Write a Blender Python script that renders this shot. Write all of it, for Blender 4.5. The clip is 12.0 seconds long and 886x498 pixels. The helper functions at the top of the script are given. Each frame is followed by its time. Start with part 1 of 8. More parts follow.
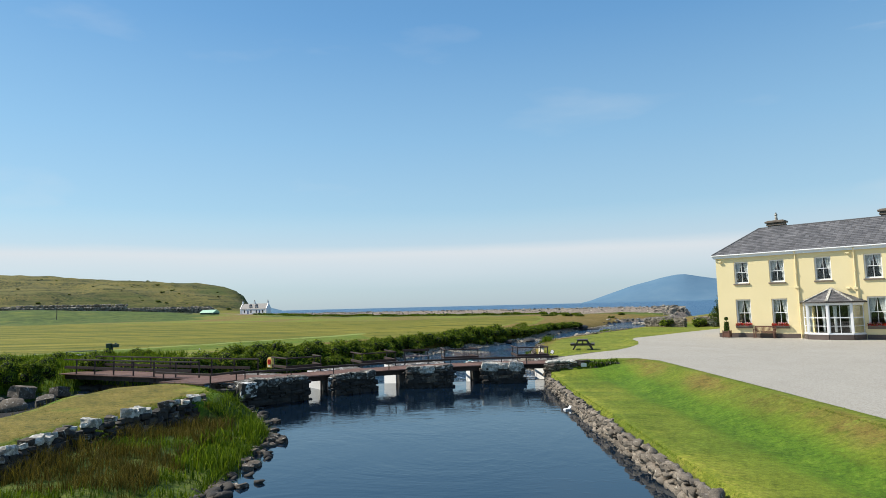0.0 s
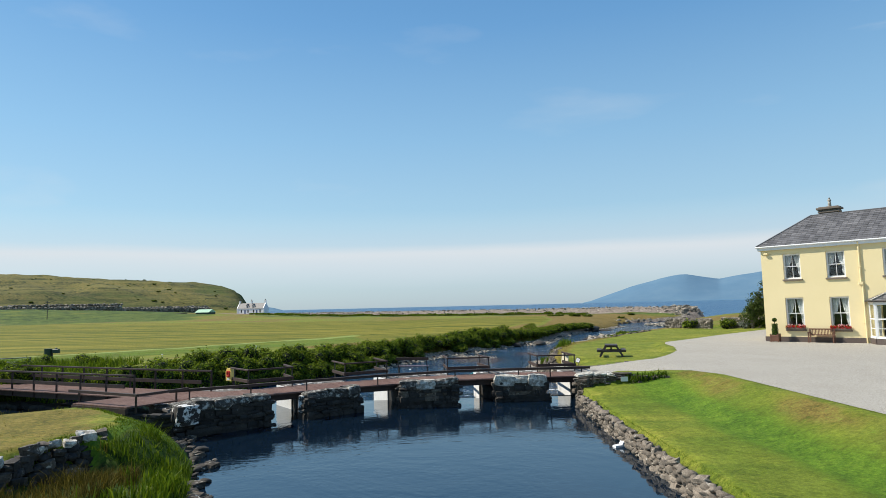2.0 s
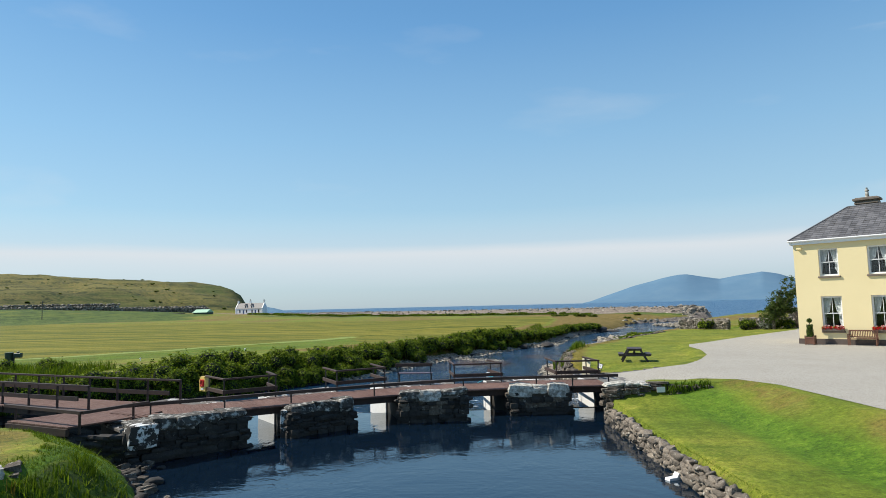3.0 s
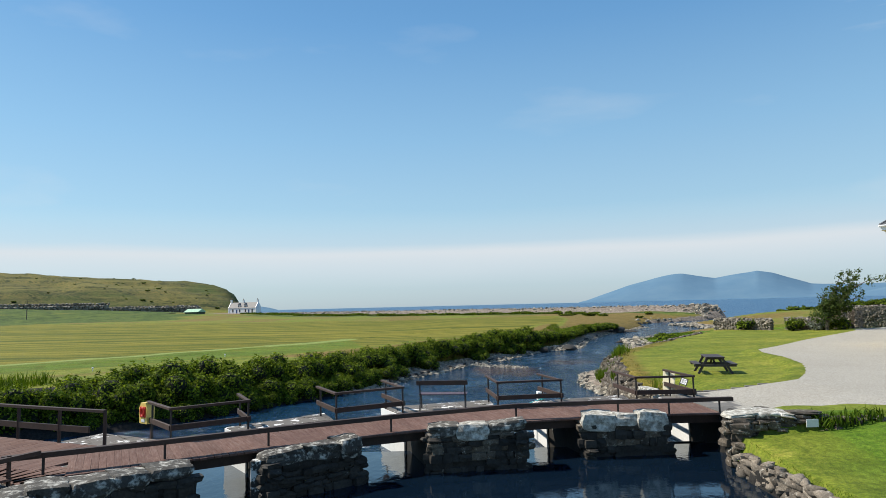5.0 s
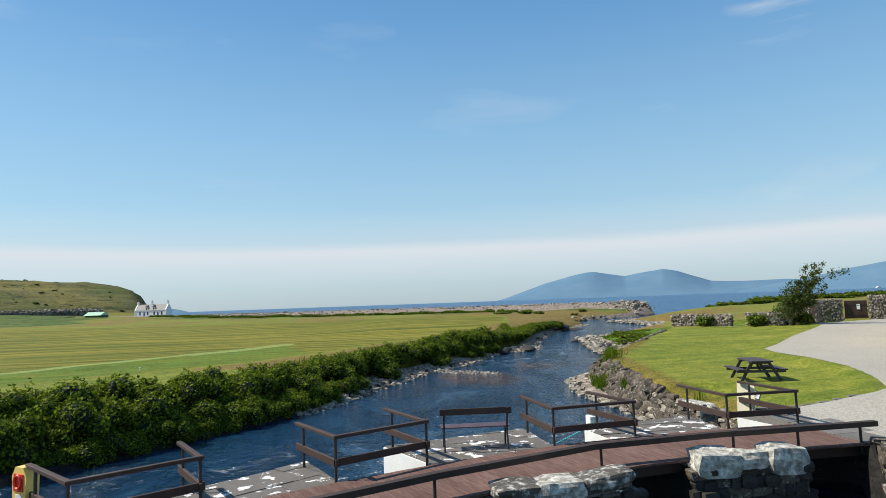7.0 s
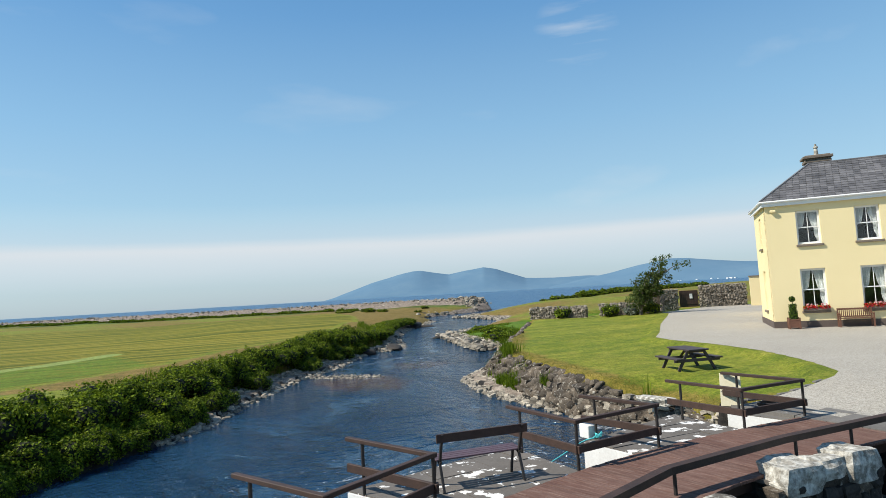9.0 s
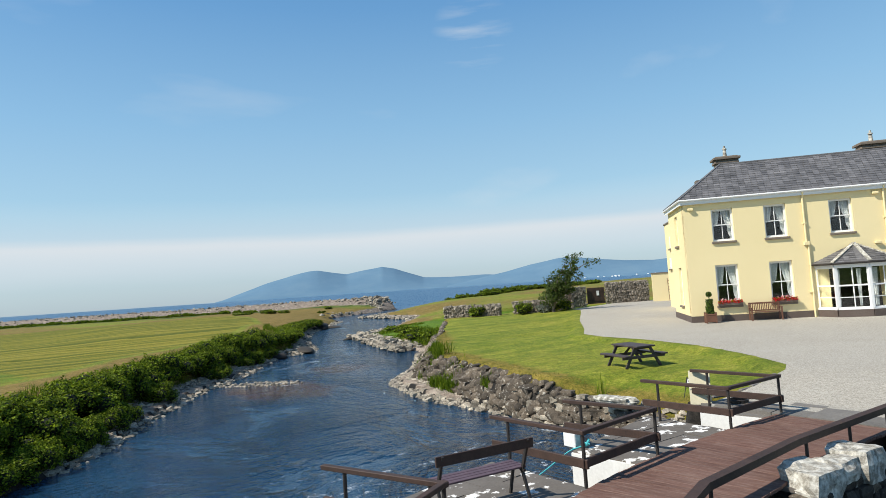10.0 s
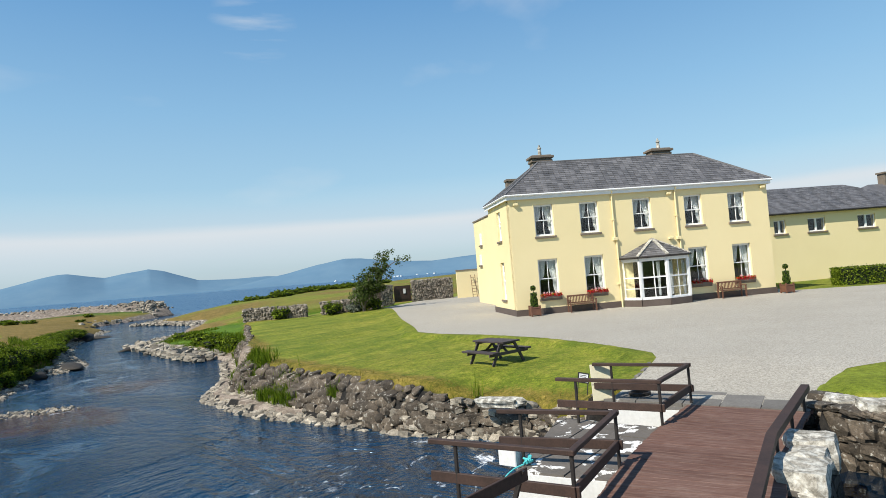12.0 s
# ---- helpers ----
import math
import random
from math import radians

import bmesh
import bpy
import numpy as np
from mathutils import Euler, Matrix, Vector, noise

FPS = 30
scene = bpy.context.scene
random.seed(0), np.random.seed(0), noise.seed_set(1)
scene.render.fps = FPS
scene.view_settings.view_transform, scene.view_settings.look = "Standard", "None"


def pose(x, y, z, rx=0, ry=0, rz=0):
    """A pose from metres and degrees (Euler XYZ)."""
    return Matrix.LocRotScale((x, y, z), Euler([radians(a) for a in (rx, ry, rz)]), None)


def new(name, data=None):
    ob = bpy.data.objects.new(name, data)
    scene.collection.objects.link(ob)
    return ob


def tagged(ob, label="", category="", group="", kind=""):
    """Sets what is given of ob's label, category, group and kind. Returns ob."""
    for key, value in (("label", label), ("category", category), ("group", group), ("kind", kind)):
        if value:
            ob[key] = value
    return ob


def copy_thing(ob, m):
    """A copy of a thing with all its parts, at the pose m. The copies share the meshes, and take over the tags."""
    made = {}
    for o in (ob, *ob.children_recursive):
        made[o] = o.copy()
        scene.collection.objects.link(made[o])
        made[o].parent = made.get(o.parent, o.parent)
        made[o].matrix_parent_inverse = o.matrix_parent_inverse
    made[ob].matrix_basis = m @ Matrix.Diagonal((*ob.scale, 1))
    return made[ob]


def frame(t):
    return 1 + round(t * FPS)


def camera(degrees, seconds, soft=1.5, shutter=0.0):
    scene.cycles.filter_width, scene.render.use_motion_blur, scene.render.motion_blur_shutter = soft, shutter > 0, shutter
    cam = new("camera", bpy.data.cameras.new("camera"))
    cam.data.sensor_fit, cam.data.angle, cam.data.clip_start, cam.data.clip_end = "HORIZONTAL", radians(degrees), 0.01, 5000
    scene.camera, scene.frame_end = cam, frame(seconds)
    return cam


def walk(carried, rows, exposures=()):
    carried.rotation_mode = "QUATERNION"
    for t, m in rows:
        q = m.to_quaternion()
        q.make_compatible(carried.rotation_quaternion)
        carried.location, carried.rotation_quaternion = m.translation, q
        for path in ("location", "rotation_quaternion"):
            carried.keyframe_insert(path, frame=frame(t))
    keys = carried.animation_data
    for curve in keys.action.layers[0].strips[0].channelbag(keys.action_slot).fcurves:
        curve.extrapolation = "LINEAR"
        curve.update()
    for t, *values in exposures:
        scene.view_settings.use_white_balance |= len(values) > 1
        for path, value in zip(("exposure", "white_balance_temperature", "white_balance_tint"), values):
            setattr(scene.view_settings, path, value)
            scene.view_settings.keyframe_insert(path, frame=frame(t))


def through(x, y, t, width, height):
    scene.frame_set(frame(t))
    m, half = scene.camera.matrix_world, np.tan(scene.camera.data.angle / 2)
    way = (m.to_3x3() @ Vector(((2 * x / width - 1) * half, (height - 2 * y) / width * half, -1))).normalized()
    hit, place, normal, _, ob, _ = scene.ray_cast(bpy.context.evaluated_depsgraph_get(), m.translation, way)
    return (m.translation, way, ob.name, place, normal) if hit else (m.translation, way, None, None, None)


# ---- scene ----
cam = camera(71.0, 12.0, soft=0.6)
METRES, EYE, TILT, LEAN, TURN = 33.0, 2.9, 5.25, 1.4, 0.0
ROWS = [
    (0.0, 0.0, 0.0, 0.0, -0.0, 0.0, 0.0),
    (0.5, -0.0001, 0.048, -0.0051, 0.01, -0.01, -0.02),
    (1.0, -0.0, 0.0974, -0.0104, 0.05, -0.01, -0.03),
    (1.5, -0.0008, 0.1478, -0.0152, 0.07, -0.03, -0.05),
    (2.0, -0.0025, 0.1988, -0.0203, 0.09, -0.01, -0.06),
    (2.5, -0.0052, 0.251, -0.0254, 0.1, -0.01, -0.07),
    (3.0, -0.0097, 0.3032, -0.0314, 0.11, -0.0, -0.06),
    (5.0, -0.0484, 0.5086, -0.0535, -0.31, -0.05, -0.05),
    (5.5, -0.0644, 0.5531, -0.0576, -1.08, -0.05, -0.01),
    (6.0, -0.0828, 0.5957, -0.0616, -2.53, -0.07, -0.03),
    (6.5, -0.1012, 0.6362, -0.0654, -4.77, -0.09, -0.05),
    (8.5, -0.1665, 0.7712, -0.0829, -19.25, -0.1, -0.11),
    (9.0, -0.1784, 0.8009, -0.0863, -23.53, -0.12, -0.13),
    (9.5, -0.1881, 0.8304, -0.0892, -28.09, -0.11, -0.18),
    (10.0, -0.1953, 0.8596, -0.091, -32.9, -0.13, -0.21),
    (10.5, -0.1982, 0.8869, -0.0932, -37.74, -0.1, -0.24),
    (11.0, -0.1986, 0.9123, -0.0963, -42.62, -0.03, -0.28),
    (11.5, -0.1974, 0.9362, -0.0992, -47.65, 0.02, -0.3),
    (12.0, -0.1933, 0.9597, -0.1023, -52.67, 0.08, -0.38),
]
walk(cam, [(t, pose(0, 0, EYE, TILT, LEAN, TURN) @ pose(METRES * x, METRES * y, METRES * z, 90 + pitch, roll, yaw)) for t, x, y, z, yaw, pitch, roll in ROWS],
     [(0.0, 0.25)])

# ---- sky and sun ----
SUN_TRAVEL = Vector((0.96, -0.24, -1.05)).normalized()
world = bpy.data.worlds.new("sky")
scene.world = world
world.use_nodes = True
wn = world.node_tree.nodes
wl = world.node_tree.links
wn.clear()
w_out = wn.new("ShaderNodeOutputWorld")
w_bg = wn.new("ShaderNodeBackground")
w_sky = wn.new("ShaderNodeTexSky")
w_sky.sky_type = "NISHITA"
w_sky.sun_disc = False
w_sky.sun_elevation = math.asin(-SUN_TRAVEL.z)
w_sky.sun_rotation = math.atan2(-SUN_TRAVEL.x, -SUN_TRAVEL.y)
w_sky.air_density = 1.0
w_sky.dust_density = 0.6
w_sky.ozone_density = 2.0
# thin high cloud: a long pale bank low over the sea and faint wisps above
w_co = wn.new("ShaderNodeTexCoord")
w_sep = wn.new("ShaderNodeSeparateXYZ")
wl.new(w_co.outputs["Generated"], w_sep.inputs[0])
w_map = wn.new("ShaderNodeMapping")
w_map.inputs["Scale"].default_value = (2.2, 2.2, 16.0)
wl.new(w_co.outputs["Generated"], w_map.inputs[0])
w_n = wn.new("ShaderNodeTexNoise")
w_n.inputs["Scale"].default_value = 1.6
w_n.inputs["Detail"].default_value = 6
w_n.inputs["Roughness"].default_value = 0.55
wl.new(w_map.outputs[0], w_n.inputs["Vector"])
w_bank = wn.new("ShaderNodeValToRGB")
e = w_bank.color_ramp.elements
e[0].position, e[0].color = 0.0, (0.05, 0.05, 0.05, 1)
e[1].position, e[1].color = 0.45, (0.0, 0.0, 0.0, 1)
for p, c in ((0.036, 0.14), (0.062, 0.50), (0.092, 0.90), (0.106, 0.34), (0.16, 0.08)):
    el = e.new(p)
    el.color = (c, c, c, 1)
w_add = wn.new("ShaderNodeMath")
w_add.operation = "MULTIPLY_ADD"
wl.new(w_n.outputs["Fac"], w_add.inputs[0])
w_add.inputs[1].default_value = 0.013
wl.new(w_sep.outputs["Z"], w_add.inputs[2])
wl.new(w_add.outputs[0], w_bank.inputs[0])
w_map2 = wn.new("ShaderNodeMapping")
w_map2.inputs["Scale"].default_value = (1.5, 3.5, 6.0)
w_map2.inputs["Rotation"].default_value = (0.2, 0.35, 0.5)
wl.new(w_co.outputs["Generated"], w_map2.inputs[0])
w_n2 = wn.new("ShaderNodeTexNoise")
w_n2.inputs["Scale"].default_value = 1.3
w_n2.inputs["Detail"].default_value = 8
wl.new(w_map2.outputs[0], w_n2.inputs["Vector"])
w_wisp = wn.new("ShaderNodeMapRange")
w_wisp.inputs["From Min"].default_value = 0.52
w_wisp.inputs["From Max"].default_value = 0.85
w_wisp.inputs["To Max"].default_value = 0.45
wl.new(w_n2.outputs["Fac"], w_wisp.inputs["Value"])
w_mx = wn.new("ShaderNodeMath")
w_mx.operation = "MAXIMUM"
wl.new(w_bank.outputs[0], w_mx.inputs[0])
# one small bright puff high over the bay
w_dot = wn.new("ShaderNodeVectorMath")
w_dot.operation = "DOT_PRODUCT"
wl.new(w_co.outputs["Generated"], w_dot.inputs[0])
w_dot.inputs[1].default_value = Vector((0.56, 0.737, 0.38)).normalized()
w_pf = wn.new("ShaderNodeMapRange")
w_pf.inputs["From Min"].default_value = 0.9978
w_pf.inputs["From Max"].default_value = 0.9999
wl.new(w_dot.outputs["Value"], w_pf.inputs["Value"])
w_map3 = wn.new("ShaderNodeMapping")
w_map3.inputs["Scale"].default_value = (9, 9, 60)
w_map3.inputs["Rotation"].default_value = (0.25, 0.3, 0.0)
wl.new(w_co.outputs["Generated"], w_map3.inputs[0])
w_n3 = wn.new("ShaderNodeTexNoise")
w_n3.inputs["Scale"].default_value = 1.0
w_n3.inputs["Detail"].default_value = 6
wl.new(w_map3.outputs[0], w_n3.inputs["Vector"])
w_pn = wn.new("ShaderNodeMapRange")
w_pn.inputs["From Min"].default_value = 0.44
w_pn.inputs["From Max"].default_value = 0.75
w_pn.inputs["To Max"].default_value = 0.42
wl.new(w_n3.outputs["Fac"], w_pn.inputs["Value"])
w_pm = wn.new("ShaderNodeMath")
w_pm.operation = "MULTIPLY_ADD"
wl.new(w_pf.outputs[0], w_pm.inputs[0])
wl.new(w_pn.outputs[0], w_pm.inputs[1])
wl.new(w_wisp.outputs[0], w_pm.inputs[2])
wl.new(w_pm.outputs[0], w_mx.inputs[1])
w_mix = wn.new("ShaderNodeMixRGB")
wl.new(w_mx.outputs[0], w_mix.inputs[0])
w_tint = wn.new("ShaderNodeMixRGB")
w_tint.blend_type = "MULTIPLY"
w_tint.inputs[0].default_value = 1.0
w_tint.inputs[2].default_value = (0.68, 1.0, 1.10, 1)
wl.new(w_sky.outputs[0], w_tint.inputs[1])
w_veil = wn.new("ShaderNodeValToRGB")
ve = w_veil.color_ramp.elements
ve[0].position, ve[0].color = 0.0, (0.415, 0.49, 0.59, 1)
ve[1].position, ve[1].color = 1.0, (0.035, 0.12, 0.33, 1)
for p, c in ((0.05, (0.435, 0.52, 0.625)), (0.13, (0.37, 0.57, 0.70)), (0.26, (0.25, 0.48, 0.70)), (0.42, (0.14, 0.34, 0.62)), (0.7, (0.06, 0.18, 0.42))):
    el = ve.new(p)
    el.color = (*c, 1)
wl.new(w_sep.outputs["Z"], w_veil.inputs[0])
w_vs = wn.new("ShaderNodeVectorMath")
w_vs.operation = "SCALE"
w_vs.inputs["Scale"].default_value = 10.0
wl.new(w_veil.outputs[0], w_vs.inputs[0])
w_vm = wn.new("ShaderNodeMixRGB")
w_vm.inputs[0].default_value = 0.65
wl.new(w_tint.outputs[0], w_vm.inputs[1])
wl.new(w_vs.outputs[0], w_vm.inputs[2])
wl.new(w_vm.outputs[0], w_mix.inputs[1])
w_mix.inputs[2].default_value = (6.2, 6.55, 6.85, 1)
wl.new(w_mix.outputs[0], w_bg.inputs[0])
w_bg.inputs[1].default_value = 0.10
wl.new(w_bg.outputs[0], w_out.inputs[0])

sun = new("sun", bpy.data.lights.new("sun", "SUN"))
sun.data.energy = 5.0
sun.data.angle = radians(0.53)
sun.data.color = (1.0, 0.935, 0.82)
sun.rotation_euler = SUN_TRAVEL.to_track_quat("-Z", "Y").to_euler()


# ---- materials ----
def nodes_of(name):
    m = bpy.data.materials.new(name)
    m.use_nodes = True
    return m, m.node_tree.nodes, m.node_tree.links, m.node_tree.nodes["Principled BSDF"]


def noise_node(n, l, vec, scale, detail=5, rough=0.6, distortion=0.0):
    t = n.new("ShaderNodeTexNoise")
    t.inputs["Scale"].default_value = scale
    t.inputs["Detail"].default_value = detail
    t.inputs["Roughness"].default_value = rough
    t.inputs["Distortion"].default_value = distortion
    l.new(vec, t.inputs["Vector"])
    return t.outputs["Fac"]


def ramp_node(n, l, fac, stops):
    r = n.new("ShaderNodeValToRGB")
    els = r.color_ramp.elements
    els[0].position, els[0].color = stops[0][0], (*stops[0][1], 1)
    els[1].position, els[1].color = stops[-1][0], (*stops[-1][1], 1)
    for p, c in stops[1:-1]:
        q = els.new(p)
        q.color = (*c, 1)
    l.new(fac, r.inputs[0])
    return r.outputs[0]


def mix_node(n, l, fac, a, b, kind="MIX"):
    m = n.new("ShaderNodeMixRGB")
    m.blend_type = kind
    for k, v in enumerate((fac, a, b)):
        if isinstance(v, (int, float)):
            m.inputs[k].default_value = v
        elif isinstance(v, tuple):
            m.inputs[k].default_value = (*v, 1)
        else:
            l.new(v, m.inputs[k])
    return m.outputs[0]


def math_node(n, l, op, a, b=0.0, c=0.0, clamp=False):
    m = n.new("ShaderNodeMath")
    m.operation = op
    m.use_clamp = clamp
    for k, v in enumerate((a, b, c)):
        if isinstance(v, (int, float)):
            m.inputs[k].default_value = v
        else:
            l.new(v, m.inputs[k])
    return m.outputs[0]


def range_node(n, l, v, a, b, lo=0.0, hi=1.0):
    m = n.new("ShaderNodeMapRange")
    m.inputs["From Min"].default_value, m.inputs["From Max"].default_value = a, b
    m.inputs["To Min"].default_value, m.inputs["To Max"].default_value = lo, hi
    l.new(v, m.inputs["Value"])
    return m.outputs[0]


def bump_node(n, l, bsdf, height, strength, distance):
    b = n.new("ShaderNodeBump")
    b.inputs["Strength"].default_value = strength
    b.inputs["Distance"].default_value = distance
    l.new(height, b.inputs["Height"])
    l.new(b.outputs[0], bsdf.inputs["Normal"])
    return b


def coords(n, space="Object"):
    if space == "Position":
        return n.new("ShaderNodeNewGeometry").outputs["Position"]
    return n.new("ShaderNodeTexCoord").outputs[space]


def surface(name, dark, light, scale=3.0, fine=40.0, rough=0.8, bump=0.3, distance=0.01, metal=0.0, vary=0.0, space="Object", spot=None, spot_scale=6.0, spot_at=(0.6, 0.66), island=False):
    """Two-scale mottled surface; spot: a second colour in patches (lichen, flaking paint, rust)."""
    m, n, l, b = nodes_of(name)
    co = coords(n, space)
    big = noise_node(n, l, co, scale)
    small = noise_node(n, l, co, fine, 3)
    mixed = math_node(n, l, "MULTIPLY_ADD", small, 0.45, math_node(n, l, "MULTIPLY", big, 0.55))
    col = ramp_node(n, l, mixed, [(0.3, dark), (0.7, light)])
    if vary:
        rnd = n.new("ShaderNodeNewGeometry").outputs["Random Per Island"] if island else n.new("ShaderNodeObjectInfo").outputs["Random"]
        f = range_node(n, l, rnd, 0, 1, 1 - vary, 1 + vary)
        col = mix_node(n, l, 1.0, col, f, "MULTIPLY")
    if spot:
        s = noise_node(n, l, co, spot_scale, 6, 0.65)
        col = mix_node(n, l, range_node(n, l, s, *spot_at), col, spot)
    l.new(col, b.inputs["Base Color"])
    b.inputs["Roughness"].default_value = rough
    b.inputs["Metallic"].default_value = metal
    if bump:
        bump_node(n, l, b, mixed, bump, distance)
    return m


def leaf_material(name, dark, light, rough=0.55, through=0.35):
    m, n, l, b = nodes_of(name)
    rnd = n.new("ShaderNodeNewGeometry").outputs["Random Per Island"]
    col = ramp_node(n, l, rnd, [(0.0, dark), (0.55, tuple(a * 0.72 + b_ * 0.28 for a, b_ in zip(dark, light))), (1.0, light)])
    big = noise_node(n, l, coords(n, "Object"), 1.3, 3)
    col = mix_node(n, l, range_node(n, l, big, 0.3, 0.7, 0.0, 0.35), col, tuple(c * 0.6 for c in dark))
    l.new(col, b.inputs["Base Color"])
    b.inputs["Roughness"].default_value = rough
    b.inputs["Specular IOR Level"].default_value = 0.10
    tr = n.new("ShaderNodeBsdfTranslucent")
    l.new(mix_node(n, l, 1.0, col, (1.0, 1.0, 0.5), "MULTIPLY"), tr.inputs[0])
    ms = n.new("ShaderNodeMixShader")
    ms.inputs[0].default_value = through
    l.new(b.outputs[0], ms.inputs[1])
    l.new(tr.outputs[0], ms.inputs[2])
    l.new(ms.outputs[0], n["Material Output"].inputs[0])
    return m


def ground_material():
    """Mown grass, rough grass, dry grass, shingle, wet riverbed and painted shade, weighted by the zones stored on the
    sheet.
    """
    m, n, l, b = nodes_of("ground_grass")
    co = coords(n, "Object")

    def zone(name):
        a = n.new("ShaderNodeAttribute")
        a.attribute_name = name
        return a.outputs["Fac"]
    big = noise_node(n, l, co, 0.12, 4)
    mid = noise_node(n, l, co, 0.9, 5)
    fine = noise_node(n, l, co, 14.0, 4, 0.7)
    blades = noise_node(n, l, co, 60.0, 2, 0.7)
    patch = noise_node(n, l, co, 3.2, 6, 0.7)
    tex = math_node(n, l, "MULTIPLY_ADD", fine, 0.4, math_node(n, l, "MULTIPLY_ADD", mid, 0.3, math_node(n, l, "MULTIPLY", patch, 0.3)))
    tex = range_node(n, l, tex, 0.28, 0.72)
    lawn = ramp_node(n, l, tex, [(0.2, (0.058, 0.098, 0.007)), (0.5, (0.130, 0.174, 0.014)), (0.8, (0.245, 0.25, 0.04))])
    lawn = mix_node(n, l, range_node(n, l, big, 0.40, 0.70, 0.1, 0.65), lawn, mix_node(n, l, 1.0, lawn, (1.45, 1.18, 1.5), "MULTIPLY"))
    # fairway with mowing bands
    mp = n.new("ShaderNodeMapping")
    mp.inputs["Rotation"].default_value = (0, 0, radians(20))
    mp.inputs["Scale"].default_value = (0.010, 0.30, 1)
    l.new(co, mp.inputs[0])
    band = noise_node(n, l, mp.outputs[0], 1.0, 3, 0.6)
    mp2 = n.new("ShaderNodeMapping")
    mp2.inputs["Rotation"].default_value = (0, 0, radians(20))
    mp2.inputs["Scale"].default_value = (0.02, 0.9, 1)
    l.new(co, mp2.inputs[0])
    band2 = noise_node(n, l, mp2.outputs[0], 1.0, 3, 0.6)
    bands = math_node(n, l, "MULTIPLY_ADD", band, 0.6, math_node(n, l, "MULTIPLY", band2, 0.4))
    mp3 = n.new("ShaderNodeMapping")
    mp3.inputs["Rotation"].default_value = (0, 0, radians(-54))
    mp3.inputs["Scale"].default_value = (0.02, 0.75, 1)
    l.new(co, mp3.inputs[0])
    band3 = noise_node(n, l, mp3.outputs[0], 1.0, 3, 0.6)
    bands = mix_node(n, l, zone("inner"), band3, bands)
    fair = ramp_node(n, l, bands, [(0.42, (0.085, 0.105, 0.007)), (0.475, (0.150, 0.155, 0.013)), (0.525, (0.225, 0.205, 0.026)), (0.58, (0.32, 0.27, 0.055))])
    fair = mix_node(n, l, 0.15, fair, lawn)
    lawn = mix_node(n, l, range_node(n, l, band3, 0.44, 0.56, 0.0, 0.75), lawn, mix_node(n, l, 1.0, lawn, (1.45, 1.28, 1.45), "MULTIPLY"))
    rough_c = ramp_node(n, l, tex, [(0.2, (0.065, 0.070, 0.010)), (0.5, (0.20, 0.140, 0.034)), (0.8, (0.33, 0.215, 0.075))])
    dry = ramp_node(n, l, tex, [(0.3, (0.085, 0.085, 0.010)), (0.5, (0.175, 0.142, 0.022)), (0.7, (0.27, 0.20, 0.048))])
    green = ramp_node(n, l, tex, [(0.25, (0.045, 0.095, 0.007)), (0.5, (0.088, 0.165, 0.010)), (0.75, (0.155, 0.235, 0.020))])
    peb = n.new("ShaderNodeTexVoronoi")
    peb.inputs["Scale"].default_value = 3.0
    l.new(co, peb.inputs["Vector"])
    shingle = ramp_node(n, l, math_node(n, l, "MULTIPLY_ADD", fine, 0.6, math_node(n, l, "MULTIPLY", peb.outputs["Color"], 0.4)), [(0.25, (0.10, 0.08, 0.063)), (0.5, (0.25, 0.20, 0.16)), (0.75, (0.44, 0.37, 0.31))])
    weeds = ramp_node(n, l, math_node(n, l, "MULTIPLY_ADD", patch, 0.5, math_node(n, l, "MULTIPLY", noise_node(n, l, co, 0.25, 8, 0.75), 0.5)), [(0.42, (0.016, 0.034, 0.005)), (0.5, (0.060, 0.105, 0.010)), (0.57, (0.140, 0.170, 0.030))])
    bed_shade = ramp_node(n, l, tex, [(0.3, (0.009, 0.009, 0.010)), (0.7, (0.036, 0.032, 0.028))])
    heath = ramp_node(n, l, math_node(n, l, "MULTIPLY_ADD", mid, 0.4, math_node(n, l, "MULTIPLY", noise_node(n, l, co, 0.11, 10, 0.8), 0.6)), [(0.42, (0.012, 0.022, 0.004)), (0.465, (0.042, 0.056, 0.010)), (0.50, (0.105, 0.108, 0.022)), (0.525, (0.20, 0.155, 0.052)), (0.565, (0.065, 0.092, 0.015))])
    # terraces and trodden bands along the hillside
    mp4 = n.new("ShaderNodeMapping")
    mp4.inputs["Scale"].default_value = (0.012, 0.012, 0.55)
    l.new(co, mp4.inputs[0])
    strata = noise_node(n, l, mp4.outputs[0], 1.0, 5, 0.7)
    tone = noise_node(n, l, co, 0.022, 5, 0.65)
    heath = mix_node(n, l, range_node(n, l, tone, 0.50, 0.62, 0.0, 0.7), heath, mix_node(n, l, 1.0, heath, (2.0, 1.75, 1.6), "MULTIPLY"))
    heath = mix_node(n, l, range_node(n, l, tone, 0.48, 0.36, 0.0, 0.7), heath, (0.085, 0.125, 0.022))
    heath = mix_node(n, l, range_node(n, l, strata, 0.50, 0.62, 0.0, 0.75), heath, (0.215, 0.195, 0.055))
    heath = mix_node(n, l, range_node(n, l, strata, 0.46, 0.36, 0.0, 0.7), heath, (0.060, 0.075, 0.014))
    heath = mix_node(n, l, 1.0, heath, (0.86, 0.84, 0.8), "MULTIPLY")
    fair = mix_node(n, l, 1.0, fair, (0.88, 0.86, 0.6), "MULTIPLY")
    col = lawn
    strip = mix_node(n, l, 0.7, green, (0.32, 0.37, 0.12))
